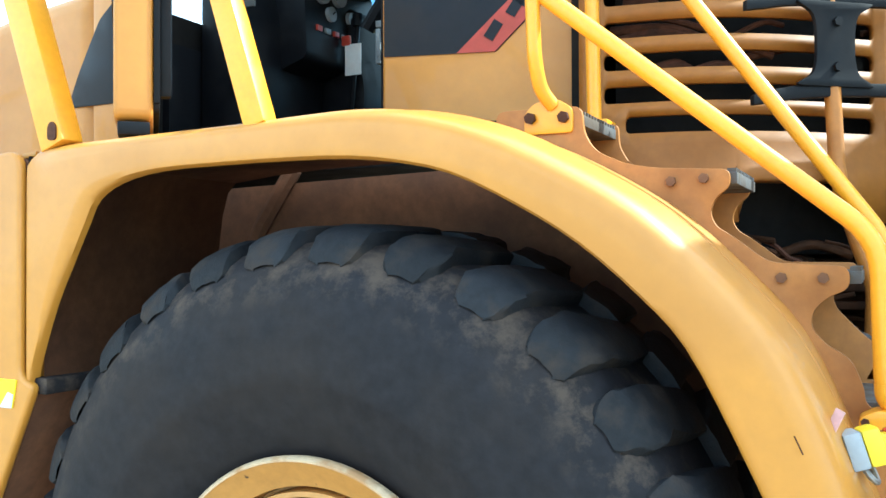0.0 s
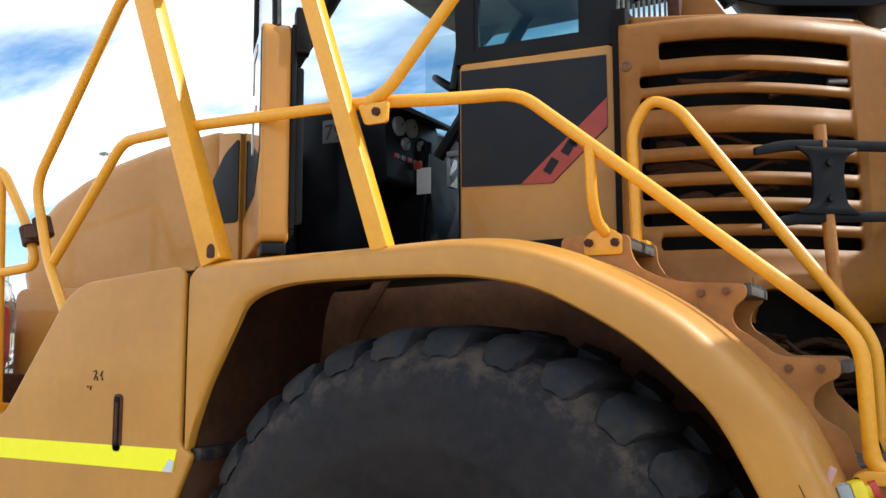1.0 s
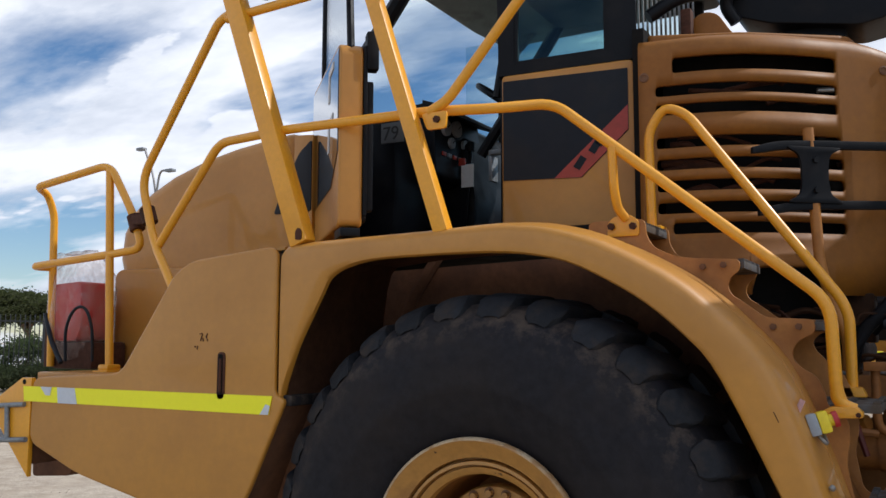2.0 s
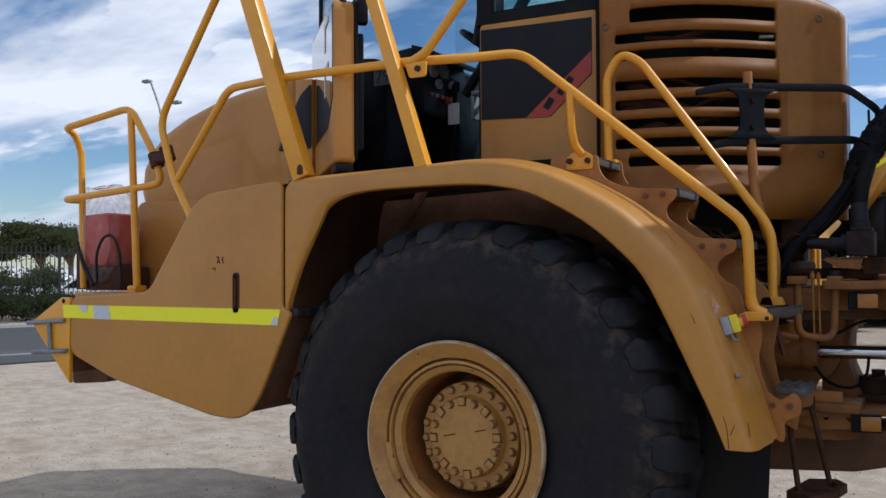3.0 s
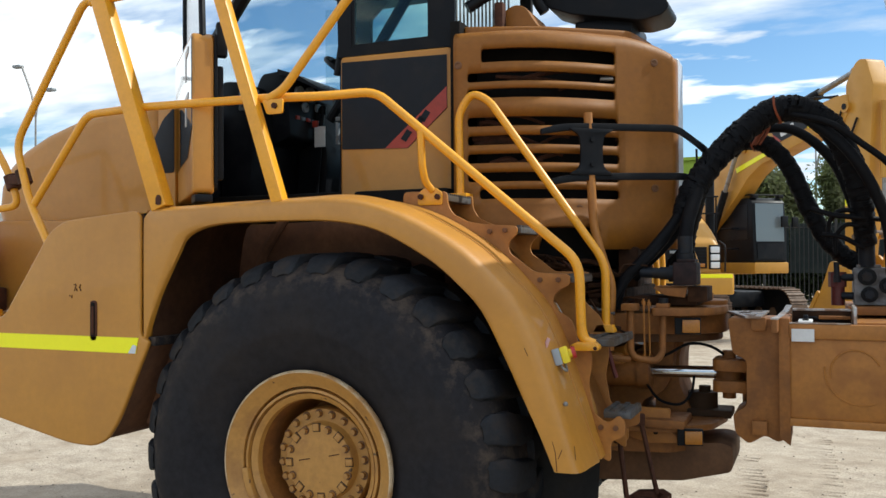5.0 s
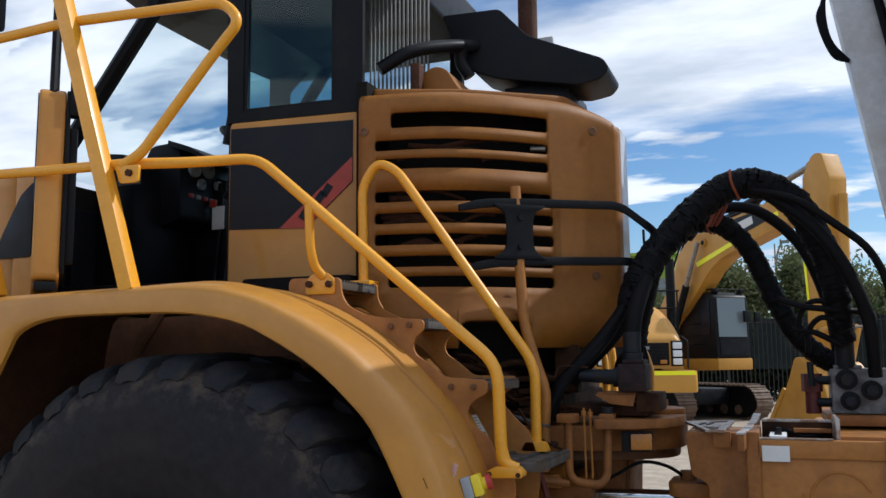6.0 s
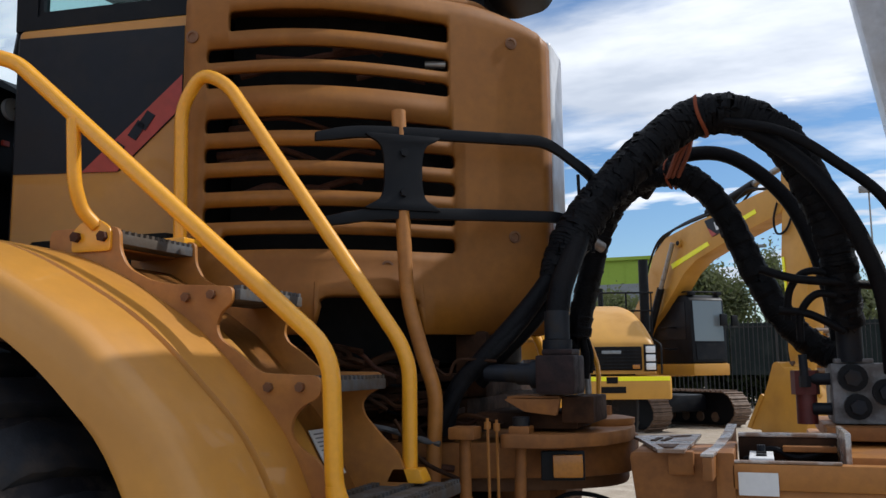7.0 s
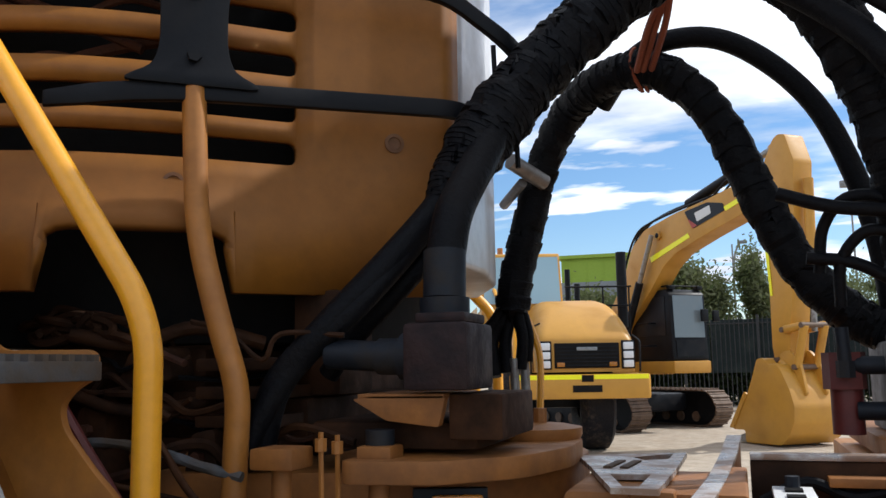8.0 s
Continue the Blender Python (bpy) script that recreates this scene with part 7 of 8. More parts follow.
def build_second_truck():
    """Stands with its nose towards the camera."""
    t = thing("dump_truck", (-0.9, 17.5, 0), "clean yellow articulated dump truck, nose on", "dump truck")
    m = yawed(-0.72, 15.6, 19)
    bm = B()
    loops = []
    for y, top, half, r in ((0.0, 2.06, 0.84, 0.16), (0.03, 2.12, 0.88, 0.18), (0.10, 2.20, 0.90, 0.22), (0.25, 2.34, 0.91, 0.30), (0.5, 2.52, 0.91, 0.38), (0.85, 2.70, 0.91, 0.44), (1.3, 2.84, 0.91, 0.46), (1.8, 2.91, 0.91, 0.46), (2.3, 2.93, 0.91, 0.46)):
        arc = [(half - r + r * math.cos(a), top - r - 0.05 + (r + 0.05) * math.sin(a)) for a in (math.pi / 2 * k / 8 for k in range(9))]
        sec = [(half, 1.50)] + arc + [(-x, z) for x, z in arc[::-1]] + [(-half, 1.50)]
        loops.append([bm.verts.new(m @ Vector((x + 0.01, y, z))) for x, z in sec])
    for a, b in zip(loops, loops[1:]):
        for k in range(len(a)):
            bm.faces.new((a[k], a[(k + 1) % len(a)], b[(k + 1) % len(a)], b[k]))
    bm.faces.new(loops[0][::-1]), bm.faces.new(loops[-1])
    bmesh.ops.recalc_face_normals(bm, faces=bm.faces)
    part("hood", bm, BRIGHT, t, "rounded yellow bonnet")
    g = B()
    box(g, (-0.55, -0.035, 1.57), (0.62, 0.03, 2.02), 0.02, m)
    grille = part("grille", g, DARK, t, "black bonnet grille")
    sl = finish("slat", box(B(), (-0.53, -0.045, -0.012), (0.60, -0.035, 0.012), 0.0), BLACK)
    for k in range(6):
        piece("slat", sl, grille, m @ Matrix.Translation((0, 0, 1.62 + 0.065 * k)))
    pl = B()
    box(pl, (-0.15, -0.055, 1.885), (0.22, -0.046, 1.945), 0.004, m)
    part("name_bar", pl, GREY, grille, "pale bar on the grille")
    lamp = finish("headlight", box(B(), (-0.09, -0.06, -0.065), (0.09, 0.03, 0.065), 0.02), LABEL)
    hl = surface("lamp_lens", (0.75, 0.76, 0.78), 0.15, grain=20, grain_amount=0.1)
    lamp.materials[0] = hl
    for x in (-0.72, 0.78):
        for z in (1.64, 1.80, 1.96):
            piece("headlight", lamp, t, m @ Matrix.Translation((x, -0.02, z)))
    b = B()
    prism(b, rounded([(-1.30, -0.30), (1.10, -0.30), (1.20, 0.2), (1.20, 1.2), (-1.30, 1.2)], 0.08), 1.03, 1.46, plane="xy", bevel=0.04, m=m)
    part("bumper", b, BRIGHT, t, "yellow front bumper")
    tp = B()
    for x0, x1 in ((-1.22, -0.12), (0.10, 1.07)):
        box(tp, (x0, -0.308, 1.375), (x1, -0.302, 1.455), 0.0, m)
    part("reflective_tape", tp, TAPE, t)
    nb = B()
    box(nb, (-0.12, -0.312, 1.33), (0.09, -0.300, 1.45), 0.004, m)
    box(nb, (-0.28, -0.312, 1.15), (0.24, -0.300, 1.27), 0.004, m)
    part("tow_recess", nb, DARK, t)
    cab = B()
    prism(cab, rounded([(1.75, 2.2), (1.75, 2.9), (2.05, 3.80), (2.1, 3.92), (3.4, 3.95), (3.5, 2.2)], 0.05), -1.75, -0.10, plane="yz", bevel=0.05, m=m)
    cab_ob = part("cab", cab, BRIGHT, t, "yellow cab with sky reflection painted in its glass")
    gl = B()
    prism(gl, [(1.725, 2.86), (2.035, 3.84), (2.065, 3.84), (1.76, 2.86)], -1.69, -0.15, plane="yz", bevel=0.0, m=m)
    # blue base colour holds the sky's reflection on the panes
    skyglass = surface("sky_reflection_glass", (0.26, 0.42, 0.50), 0.08, grain_amount=0.05, bump=0, coat=0.8)
    part("windscreen", gl, skyglass, cab_ob)
    sg = B()
    box(sg, (-0.096, 2.15, 2.75), (-0.088, 3.3, 3.72), 0.0, m)
    box(sg, (-1.762, 2.15, 2.75), (-1.754, 3.3, 3.72), 0.0, m)
    part("side_window", sg, skyglass, cab_ob)
    pil = B()
    tube(pil, [m @ Vector((-0.92, 1.725, 2.94)), m @ Vector((-0.92, 2.018, 3.79))], 0.03, seg=6)
    part("wiper_post", pil, BLACK, cab_ob)
    be = B()
    cyl(be, m @ Vector((-1.3, 2.4, 3.94)), m @ Vector((-1.3, 2.4, 4.08)), 0.06, 12)
    part("beacon", be, AMBER, cab_ob, "orange beacon")
    for x in (-1.60, 0.08):
        w = B()
        lathe(w, [(0.30, 0.05), (0.55, -0.03), (0.80, 0.0), (0.90, 0.07), (0.905, 0.3), (0.90, 0.55), (0.80, 0.62), (0.3, 0.6)], (0, 0, 0), 40)
        bmesh.ops.transform(w, matrix=m @ Matrix.Translation((x, 1.6, 0.9)) @ Matrix.Rotation(radians(-90), 4, "Z"), verts=w.verts)
        part("wheel", w, RUBBER, t, "black front tyre")
    for x in (-0.72, 0.78):
        part("lamp_surround", box(B(), (x - 0.12, -0.03, 1.55), (x + 0.12, 0.02, 2.06), 0.015, m), BLACK, t, "black headlight surround")
    marker = finish("marker_lamp", box(B(), (-0.07, -0.062, -0.04), (0.07, -0.034, 0.04), 0.012), AMBER)
    for x in (-0.44, 0.50):
        piece("marker_lamp", marker, t, m @ Matrix.Translation((x, 0, 1.635)))
    for x in (-0.905, 0.925):
        part("bonnet_seam", tube(B(), [m @ Vector(p) for p in ((x, 0.28, 1.52), (x, 0.28, 2.02), (x * 0.985, 0.30, 2.10))], 0.012, 0.03, 6), DARK, t)
    loop = B()
    tube(loop, [m @ Vector(p) for p in ((-1.02, 0.10, 1.46), (-1.02, 0.10, 2.36), (-0.98, 0.30, 2.46), (-0.96, 0.75, 2.46), (-0.96, 0.80, 2.30))], 0.020, 0.07, 8)
    part("bonnet_rail", loop, BLACK, t, "black tubular rail beside the bonnet")
    fence = B()
    for x in (0.30, 0.85, 1.40):
        tube(fence, [m @ Vector((x, 2.5, 2.2)), m @ Vector((x, 2.5, 3.25))], 0.020, seg=6)
    for z in (2.85, 3.25):
        tube(fence, [m @ Vector((0.05, 2.5, z)), m @ Vector((1.45, 2.5, z))], 0.020, seg=6)
    part("deck_rail", fence, BLACK, t, "black deck railing beside the cab")
    part("fire_bottle", cyl(B(), m @ Vector((0.42, 2.42, 2.50)), m @ Vector((0.42, 2.42, 2.92)), 0.10, 14, 0.03), TANKRED, t, "small red bottle on the deck")
    part("exhaust", cyl(B(), m @ Vector((1.30, 2.7, 2.4)), m @ Vector((1.30, 2.7, 4.0)), 0.11, 14), BLACK, t, "black exhaust pipe")
    r = B()
    tube(r, [m @ Vector(p) for p in ((-0.98, -0.05, 1.50), (-0.98, -0.08, 2.30), (-0.80, -0.02, 2.38))], 0.018, 0.08, 8)
    tube(r, [m @ Vector(p) for p in ((0.98, -0.05, 1.50), (0.98, -0.08, 2.05), (0.92, 0.2, 2.15))], 0.018, 0.08, 8)
    part("mirror_bar", r, BLACK, t)
    rr = B()
    for p in (((-1.25, 0.1, 1.46), (-1.25, 0.1, 2.5), (-1.2, 1.4, 3.0)), ((-1.05, 0.3, 1.46), (-1.45, 1.2, 2.9), (-1.5, 2.2, 3.3)), ((-1.5, 0.8, 2.3), (-0.9, 0.9, 2.1))):
        tube(rr, [m @ Vector(q) for q in p], 0.04, 0.1, 8)
    part("handrail", rr, RAILP, t, "yellow handrail")
    body = B()
    prism(body, [(4.0, 1.6), (3.7, 3.0), (8.5, 3.1), (8.0, 1.5)], -1.7, 0.3, plane="yz", bevel=0.05, m=m)
    part("dump_body", body, BRIGHT, t)
    ch = B()
    box(ch, (-0.8, 1.5, 0.8), (0.6, 7.0, 1.6), 0.05, m)
    part("chassis", ch, BLACK, t)


build_second_truck()


def build_excavator():
    e = thing("excavator", (-1.33, 23.3, 0), "yellow tracked excavator with boom raised and bucket grounded", "excavator")
    u = yawed(-1.33, 23.3, -50)
    def track(m):
        bm = B()
        out = rounded([(-2.0, 0.02), (2.0, 0.02), (2.35, 0.42), (2.05, 0.92), (-2.05, 0.92), (-2.35, 0.42)], 0.25, 5)
        prism(bm, [(x * 0.97, 0.04 + z * 0.93) for x, z in out], -0.22, 0.22, bevel=0.02, m=m)
        ob = part("track", bm, BLACK, e, "dark crawler track")
        shoe = finish("track_shoe", box(box(B(), (-0.085, -0.30, -0.015), (0.085, 0.30, 0.012), 0.0), (-0.02, -0.30, 0.012), (0.015, 0.30, 0.05), 0.0), TRACKM)
        pts = [Vector((p[0], 0, p[1])) for p in out]
        pts.append(pts[0])
        total = sum((b - a).length for a, b in zip(pts, pts[1:]))
        n = int(total / 0.185)
        for k in range(n):
            s, i = k * total / n, 0
            while s > (pts[i + 1] - pts[i]).length:
                s -= (pts[i + 1] - pts[i]).length
                i += 1
            d = (pts[i + 1] - pts[i]).normalized()
            piece("track_shoe", shoe, ob, m @ Matrix.Translation(pts[i] + d * s) @ Matrix.Rotation(-math.atan2(d.z, d.x) + math.pi, 4, "Y"))
        for x in (-1.75, -1.2, -0.65, -0.1, 0.45, 1.0, 1.55):
            part("track_roller", cyl(B(), m @ Vector((x, -0.26, 0.26)), m @ Vector((x, -0.2, 0.26)), 0.13, 14), TRACKM, ob)
        for x in (-1.95, 1.95):
            part("idler_wheel", cyl(B(), m @ Vector((x, -0.25, 0.46)), m @ Vector((x, -0.2, 0.46)), 0.33, 20), BLACK, ob)
    m = yawed(-1.12, 23.73, -42)
    for off in (-1.37, 1.37):
        track(m @ Matrix.Translation((0, off, 0)))
    base = B()
    box(base, (-1.2, -1.1, 0.40), (1.3, 1.1, 0.86), 0.10, m)
    cyl(base, m @ Vector((0, 0, 0.9)), m @ Vector((0, 0, 1.32)), 0.62, 24)
    part("undercarriage", base, BLACK, e, "dark undercarriage")
    house = B()
    box(house, (-2.9, -1.35, 1.34), (1.0, 1.35, 1.62), 0.06, u)
    box(house, (-2.9, -1.35, 1.60), (-0.5, 1.35, 2.55), 0.16, u, 3)
    box(house, (-0.5, -1.35, 1.60), (0.9, -0.35, 2.10), 0.06, u)
    part("upper_body", house, BRIGHT, e, "yellow upper body")
    deck = B()
    box(deck, (0.75, 0.20, 1.38), (2.52, 1.28, 1.68), 0.04, u)
    part("cab_floor", deck, BRIGHT, e, "yellow sill under the cab")
    cab = B()
    prism(cab, rounded([(0.75, 1.68), (0.75, 3.30), (0.88, 3.42), (2.25, 3.42), (2.42, 3.30), (2.46, 2.35), (2.50, 1.68)], 0.07), 0.20, 1.25, bevel=0.05, m=u)
    cab_ob = part("cab", cab, BLACK, e, "black-framed excavator cab")
    # the reflected sky is painted into this pale glass colour
    skyglass = surface("cab_glass_reflection", (0.15, 0.18, 0.20), 0.12, grain_amount=0.05, bump=0, coat=0.2)
    gl = B()
    for y0, y1, z0, z1 in ((0.29, 1.17, 2.24, 3.26),):
        prism(gl, [(2.470, z0), (2.428, z1), (2.440, z1), (2.482, z0)], y0, y1, bevel=0.0, m=u)
    part("front_glass", gl, skyglass, cab_ob, "windscreen with a painted pale sky reflection")
    lowg = B()
    prism(lowg, [(2.502, 1.78), (2.478, 2.18), (2.488, 2.18), (2.514, 1.78)], 0.31, 1.15, bevel=0.0, m=u)
    part("lower_glass", lowg, BLACK, cab_ob, "dark lower windscreen")
    side = B()
    box(side, (1.0, 0.186, 2.3), (2.25, 0.198, 3.25), 0.0, u)
    part("side_glass", side, DECAL, cab_ob, "dark side glass")
    for lo, hi in (((2.55, 1.0, 2.62), (2.62, 1.2, 2.92)), ((2.45, 1.42, 2.62), (2.52, 1.60, 2.90))):
        part("mirror", box(B(), lo, hi, 0.02, u), BLACK, cab_ob)
    for y, z in ((0.30, 3.44), (1.1, 3.44)):
        part("roof_lamp", box(B(), (2.2, y, z - 0.03), (2.36, y + 0.16, z + 0.07), 0.02, u), BLACK, cab_ob)
    part("roof_rail", tube(B(), [u @ Vector(p) for p in ((0.9, 0.25, 3.40), (0.95, 0.25, 3.50), (2.3, 0.25, 3.50), (2.3, 1.2, 3.50))], 0.02, 0.05, 6), BLACK, cab_ob)
    for x, y, z in ((-0.35, -1.0, 4.15), (-0.12, -0.85, 3.75)):
        part("exhaust", tube(B(), [u @ Vector((x, y, 2.4)), u @ Vector((x, y, z))], 0.075, seg=8), BLACK, e)
    for x in (0.0, 0.45, 0.9):
        part("rail_post", tube(B(), [u @ Vector((x, -1.25, 2.05)), u @ Vector((x, -1.25, 3.05))], 0.022, seg=6), BLACK, e)
    for z in (2.6, 3.05):
        part("rail_bar", tube(B(), [u @ Vector((-0.6, -1.25, z)), u @ Vector((0.95, -1.25, z))], 0.022, seg=6), BLACK, e)
    for x, z in ((1.9, 2.05), (1.9, 2.6)):
        part("step_bar", tube(B(), [u @ Vector((x - 0.5, -0.05, z)), u @ Vector((x, -0.05, z)), u @ Vector((x, 0.15, z))], 0.025, 0.05, 6), BLACK, e)
    def arm(name, outline, y0, y1, label, r=0.10):
        return part(name, prism(B(), rounded(outline, r, 4), y0, y1, bevel=0.02, m=u), BRIGHT, e, label)
    boom = arm("boom", [(-0.05, 2.5), (0.04, 2.92), (0.86, 3.87), (1.24, 4.56), (1.81, 4.93), (3.13, 5.16), (4.18, 5.26), (5.14, 5.40), (5.81, 5.49), (6.18, 5.49), (6.25, 5.14), (6.07, 4.88), (5.37, 4.74), (4.11, 4.47), (3.05, 4.20), (2.54, 3.92), (2.07, 3.49), (1.51, 3.01), (0.85, 2.55), (0.6, 2.1), (0.1, 2.1)], 0.0, 0.52, "cranked yellow boom")
    part("boom_decal", prism(B(), rounded([(3.47, 5.12), (3.75, 4.68), (4.87, 4.92), (4.83, 5.09), (4.3, 5.20)], 0.05), -0.014, -0.004, bevel=0.0, m=u), DECAL, boom, "dark decal on the boom")
    part("decal_corner", prism(B(), [(3.58, 4.94), (3.74, 4.69), (3.92, 4.73)], -0.020, -0.015, bevel=0.0, m=u), RED, boom, "red corner of the decal")
    part("decal_shape", prism(B(), rounded([(3.84, 5.03), (3.92, 4.82), (4.42, 4.93), (4.38, 5.12)], 0.03), -0.020, -0.015, bevel=0.0, m=u), LABEL, boom, "pale mark on the decal")
    for quad in (((2.03, 4.22), (2.08, 4.09), (3.62, 4.50), (3.55, 4.60)), ((4.84, 5.00), (4.90, 4.90), (5.33, 5.00), (5.29, 5.10))):
        part("boom_tape", prism(B(), quad, -0.012, -0.004, bevel=0.0, m=u), TAPE, boom, "bright yellow tape")
    for x, z, r in ((0.35, 2.4, 0.14), (2.43, 4.71, 0.11), (6.15, 5.2, 0.13)):
        pin = part("boom_pin", cyl(B(), u @ Vector((x, -0.06, z)), u @ Vector((x, 0.58, z)), r, 16), BRIGHT, boom)
        part("pin_head", cyl(B(), u @ Vector((x, -0.075, z)), u @ Vector((x, -0.055, z)), r * 0.55, 12), BLACK, pin)
    stick = arm("stick", [(6.12, 5.72), (6.40, 6.13), (6.54, 6.20), (6.74, 6.16), (6.94, 5.58), (6.80, 3.84), (6.62, 2.61), (6.50, 1.75), (6.30, 1.55), (6.08, 1.65), (6.03, 1.93), (6.05, 3.0), (5.99, 3.94), (6.10, 5.0)], 0.02, 0.50, "upright yellow stick", 0.06)
    part("stick_tape", prism(B(), [(6.01, 3.93), (6.09, 3.93), (6.14, 2.95), (6.08, 2.95)], 0.006, 0.016, bevel=0.0, m=u), TAPE, stick, "bright yellow tape")
    part("stick_hook", tube(B(), [u @ Vector(p) for p in ((6.15, 0.25, 5.75), (6.05, 0.25, 6.05), (6.2, 0.25, 6.12))], 0.04, 0.05, 8), BRIGHT, stick)
    rams = ((((3.3, 0.25, 5.35), (6.35, 0.25, 6.05)), 0.075, 0.115, "stick ram"), (((1.0, -0.16, 2.2), (2.35, -0.16, 4.72)), 0.06, 0.10, "boom ram"), (((1.0, 0.68, 2.2), (2.35, 0.68, 4.72)), 0.06, 0.10, "boom ram"), (((7.06, 0.25, 5.2), (6.95, 0.25, 2.2)), 0.06, 0.10, "bucket ram"))
    for pts, r, bore, what in rams:
        a, b = u @ Vector(pts[0]), u @ Vector(pts[1])
        ram = part("ram", cyl(B(), a, a.lerp(b, 0.56), bore, 12), BLACK if what != "bucket ram" else BRIGHT, e, "hydraulic " + what)
        part("ram_rod", cyl(B(), a.lerp(b, 0.54), b, r, 10), STEEL, ram, "steel rod")
    for k in range(4):
        y = 0.06 + 0.09 * k
        line = [(0.55, y, 3.50 + 0.03 * k), (1.0, y, 4.42), (1.45, y, 4.92 + 0.04 * k), (2.1, y, 5.10 + 0.05 * k), (3.1, y, 5.22 + 0.05 * k), (4.3, y, 5.32 + 0.03 * k)]
        part("boom_hose", tube(B(), [u @ Vector(p) for p in line], 0.030, curve=True, seg=6), BLACK, boom)
    for k in range(2):
        line = [(4.4, 0.12 + 0.2 * k, 5.36), (4.9, 0.12 + 0.2 * k, 5.62), (5.4, 0.12 + 0.2 * k, 5.55), (5.75, 0.12 + 0.2 * k, 5.52)]
        part("boom_hose", tube(B(), [u @ Vector(p) for p in line], 0.03, curve=True, seg=6), BLACK, boom)
    part("stick_hose", tube(B(), [u @ Vector(p) for p in ((6.12, -0.03, 5.3), (5.92, -0.05, 4.8), (5.98, -0.04, 4.45), (6.25, -0.02, 4.5), (6.5, -0.02, 4.9))], 0.025, curve=True, seg=6), BLACK, stick)
    # the bucket: two side plates, a rolled back and teeth
    w = u @ Matrix.Translation((0.2, 0, 0))
    outline = rounded([(5.80, 1.69), (5.97, 1.71), (6.11, 1.56), (6.31, 1.60), (6.44, 1.48), (6.65, 1.11), (6.76, 0.78), (6.73, 0.48), (6.57, 0.20), (6.36, 0.03), (5.35, 0.02), (5.35, 0.27), (4.98, 0.26), (5.12, 0.5), (5.34, 0.76), (5.44, 0.94), (5.63, 1.3)], 0.07, 4)
    bucket = part("bucket", prism(B(), outline, -0.38, 0.94, bevel=0.025, m=w), BRIGHT, e, "yellow digging bucket on the ground")
    for y in (-0.40, 0.92):
        part("side_cutter", prism(B(), rounded([(5.02, 0.28), (5.48, 0.98), (5.40, 1.04), (4.90, 0.30)], 0.03), y, y + 0.06, bevel=0.01, m=w), BRIGHT, bucket)
    for k in range(5):
        y = -0.34 + 0.29 * k
        part("tooth", prism(B(), [(5.36, 0.03), (5.36, 0.22), (5.05, 0.12), (4.92, 0.03)], y, y + 0.14, bevel=0.01, m=w), STEEL, bucket, "worn steel tooth")
    for y in (-0.05, 0.45):
        part("bucket_ear", prism(B(), rounded([(6.05, 1.3), (6.10, 1.80), (6.35, 1.85), (6.62, 1.60), (6.75, 1.0), (6.4, 0.8)], 0.08), y, y + 0.07, bevel=0.01, m=w), BRIGHT, bucket)
    for a, b in (((6.45, 2.25), (6.98, 2.32)), ((6.98, 2.32), (6.72, 1.52)), ((6.30, 1.62), (6.55, 1.45))):
        for y in (-0.02, 0.48):
            part("bucket_link", tube(B(), [u @ Vector((a[0], y, a[1])), u @ Vector((b[0], y, b[1]))], 0.085, seg=10), BRIGHT, e)
    for x, z in ((6.45, 2.25), (6.98, 2.32), (6.72, 1.52), (6.25, 1.66)):
        part("link_pin", cyl(B(), u @ Vector((x, -0.12, z)), u @ Vector((x, 0.60, z)), 0.055, 12), TRACKM, e)


build_excavator()


# ---- the edge of the yard ----
def build_fence(name, start, end, h, gap, label, mat):
    f = thing(name, (*start, 0), label, "fence")
    a, b = Vector((*start, 0)), Vector((*end, 0))
    d = (b - a).normalized()
    n = int((b - a).length / gap)
    pale = finish("pale", box(B(), (-0.014, -0.014, 0.05), (0.014, 0.014, h), 0.0), mat)
    post = finish("post", box(B(), (-0.045, -0.045, 0), (0.045, 0.045, h + 0.06), 0.0), mat)
    turn = Matrix.Rotation(math.atan2(d.y, d.x), 4, "Z")
    bm = B()
    for z in (0.25, h - 0.22):
        box(bm, (0, -0.02, z - 0.02), ((b - a).length, 0.02, z + 0.02), 0.0, Matrix.Translation(a) @ turn)
    part("rail", bm, mat, f)
    for k in range(n):
        p = a + d * (k * gap)
        piece("post" if k % 16 == 0 else "pale", post if k % 16 == 0 else pale, f, Matrix.Translation(p) @ turn)


FENCEM = surface("fence_black", (0.02, 0.021, 0.022), 0.5, grain_amount=0.1, bump=0)
build_fence("steel_fence", (-30, 5.5), (-18.2, 31.0), 2.5, 0.15, "black steel picket fence beside the road", FENCEM)
build_fence("yard_fence", (-5, 33.5), (26, 29), 3.2, 0.16, "dark steel fence behind the excavator", FENCEM)
CLOTH = surface("shade_cloth", (0.030, 0.040, 0.040), 0.9, dirt=(0.05, 0.06, 0.055), grain=30, grain_amount=0.3, bump=0.0, scale=2, spec=0.1)
for x0 in range(0, 31, 3):
    p, q = Vector((-5 + x0, 33.56 - x0 * 4.5 / 31, 0)), Vector((-5 + x0 + 2.96, 33.56 - (x0 + 2.96) * 4.5 / 31, 0))
    d = (q - p).normalized()
    screen = box(B(), (0, 0, 1.25), ((q - p).length, 0.012, 3.12), 0.0, Matrix.Translation(p) @ Matrix.Rotation(math.atan2(d.y, d.x), 4, "Z"))
    part("screen_cloth", screen, CLOTH, bpy.data.objects["yard_fence"], "dark green-grey screen cloth on the fence")
kerb = B()
K0, K1 = Vector((-24.5, 4.0)), Vector((-15.0, 30.0))
kd = (K1 - K0).normalized()
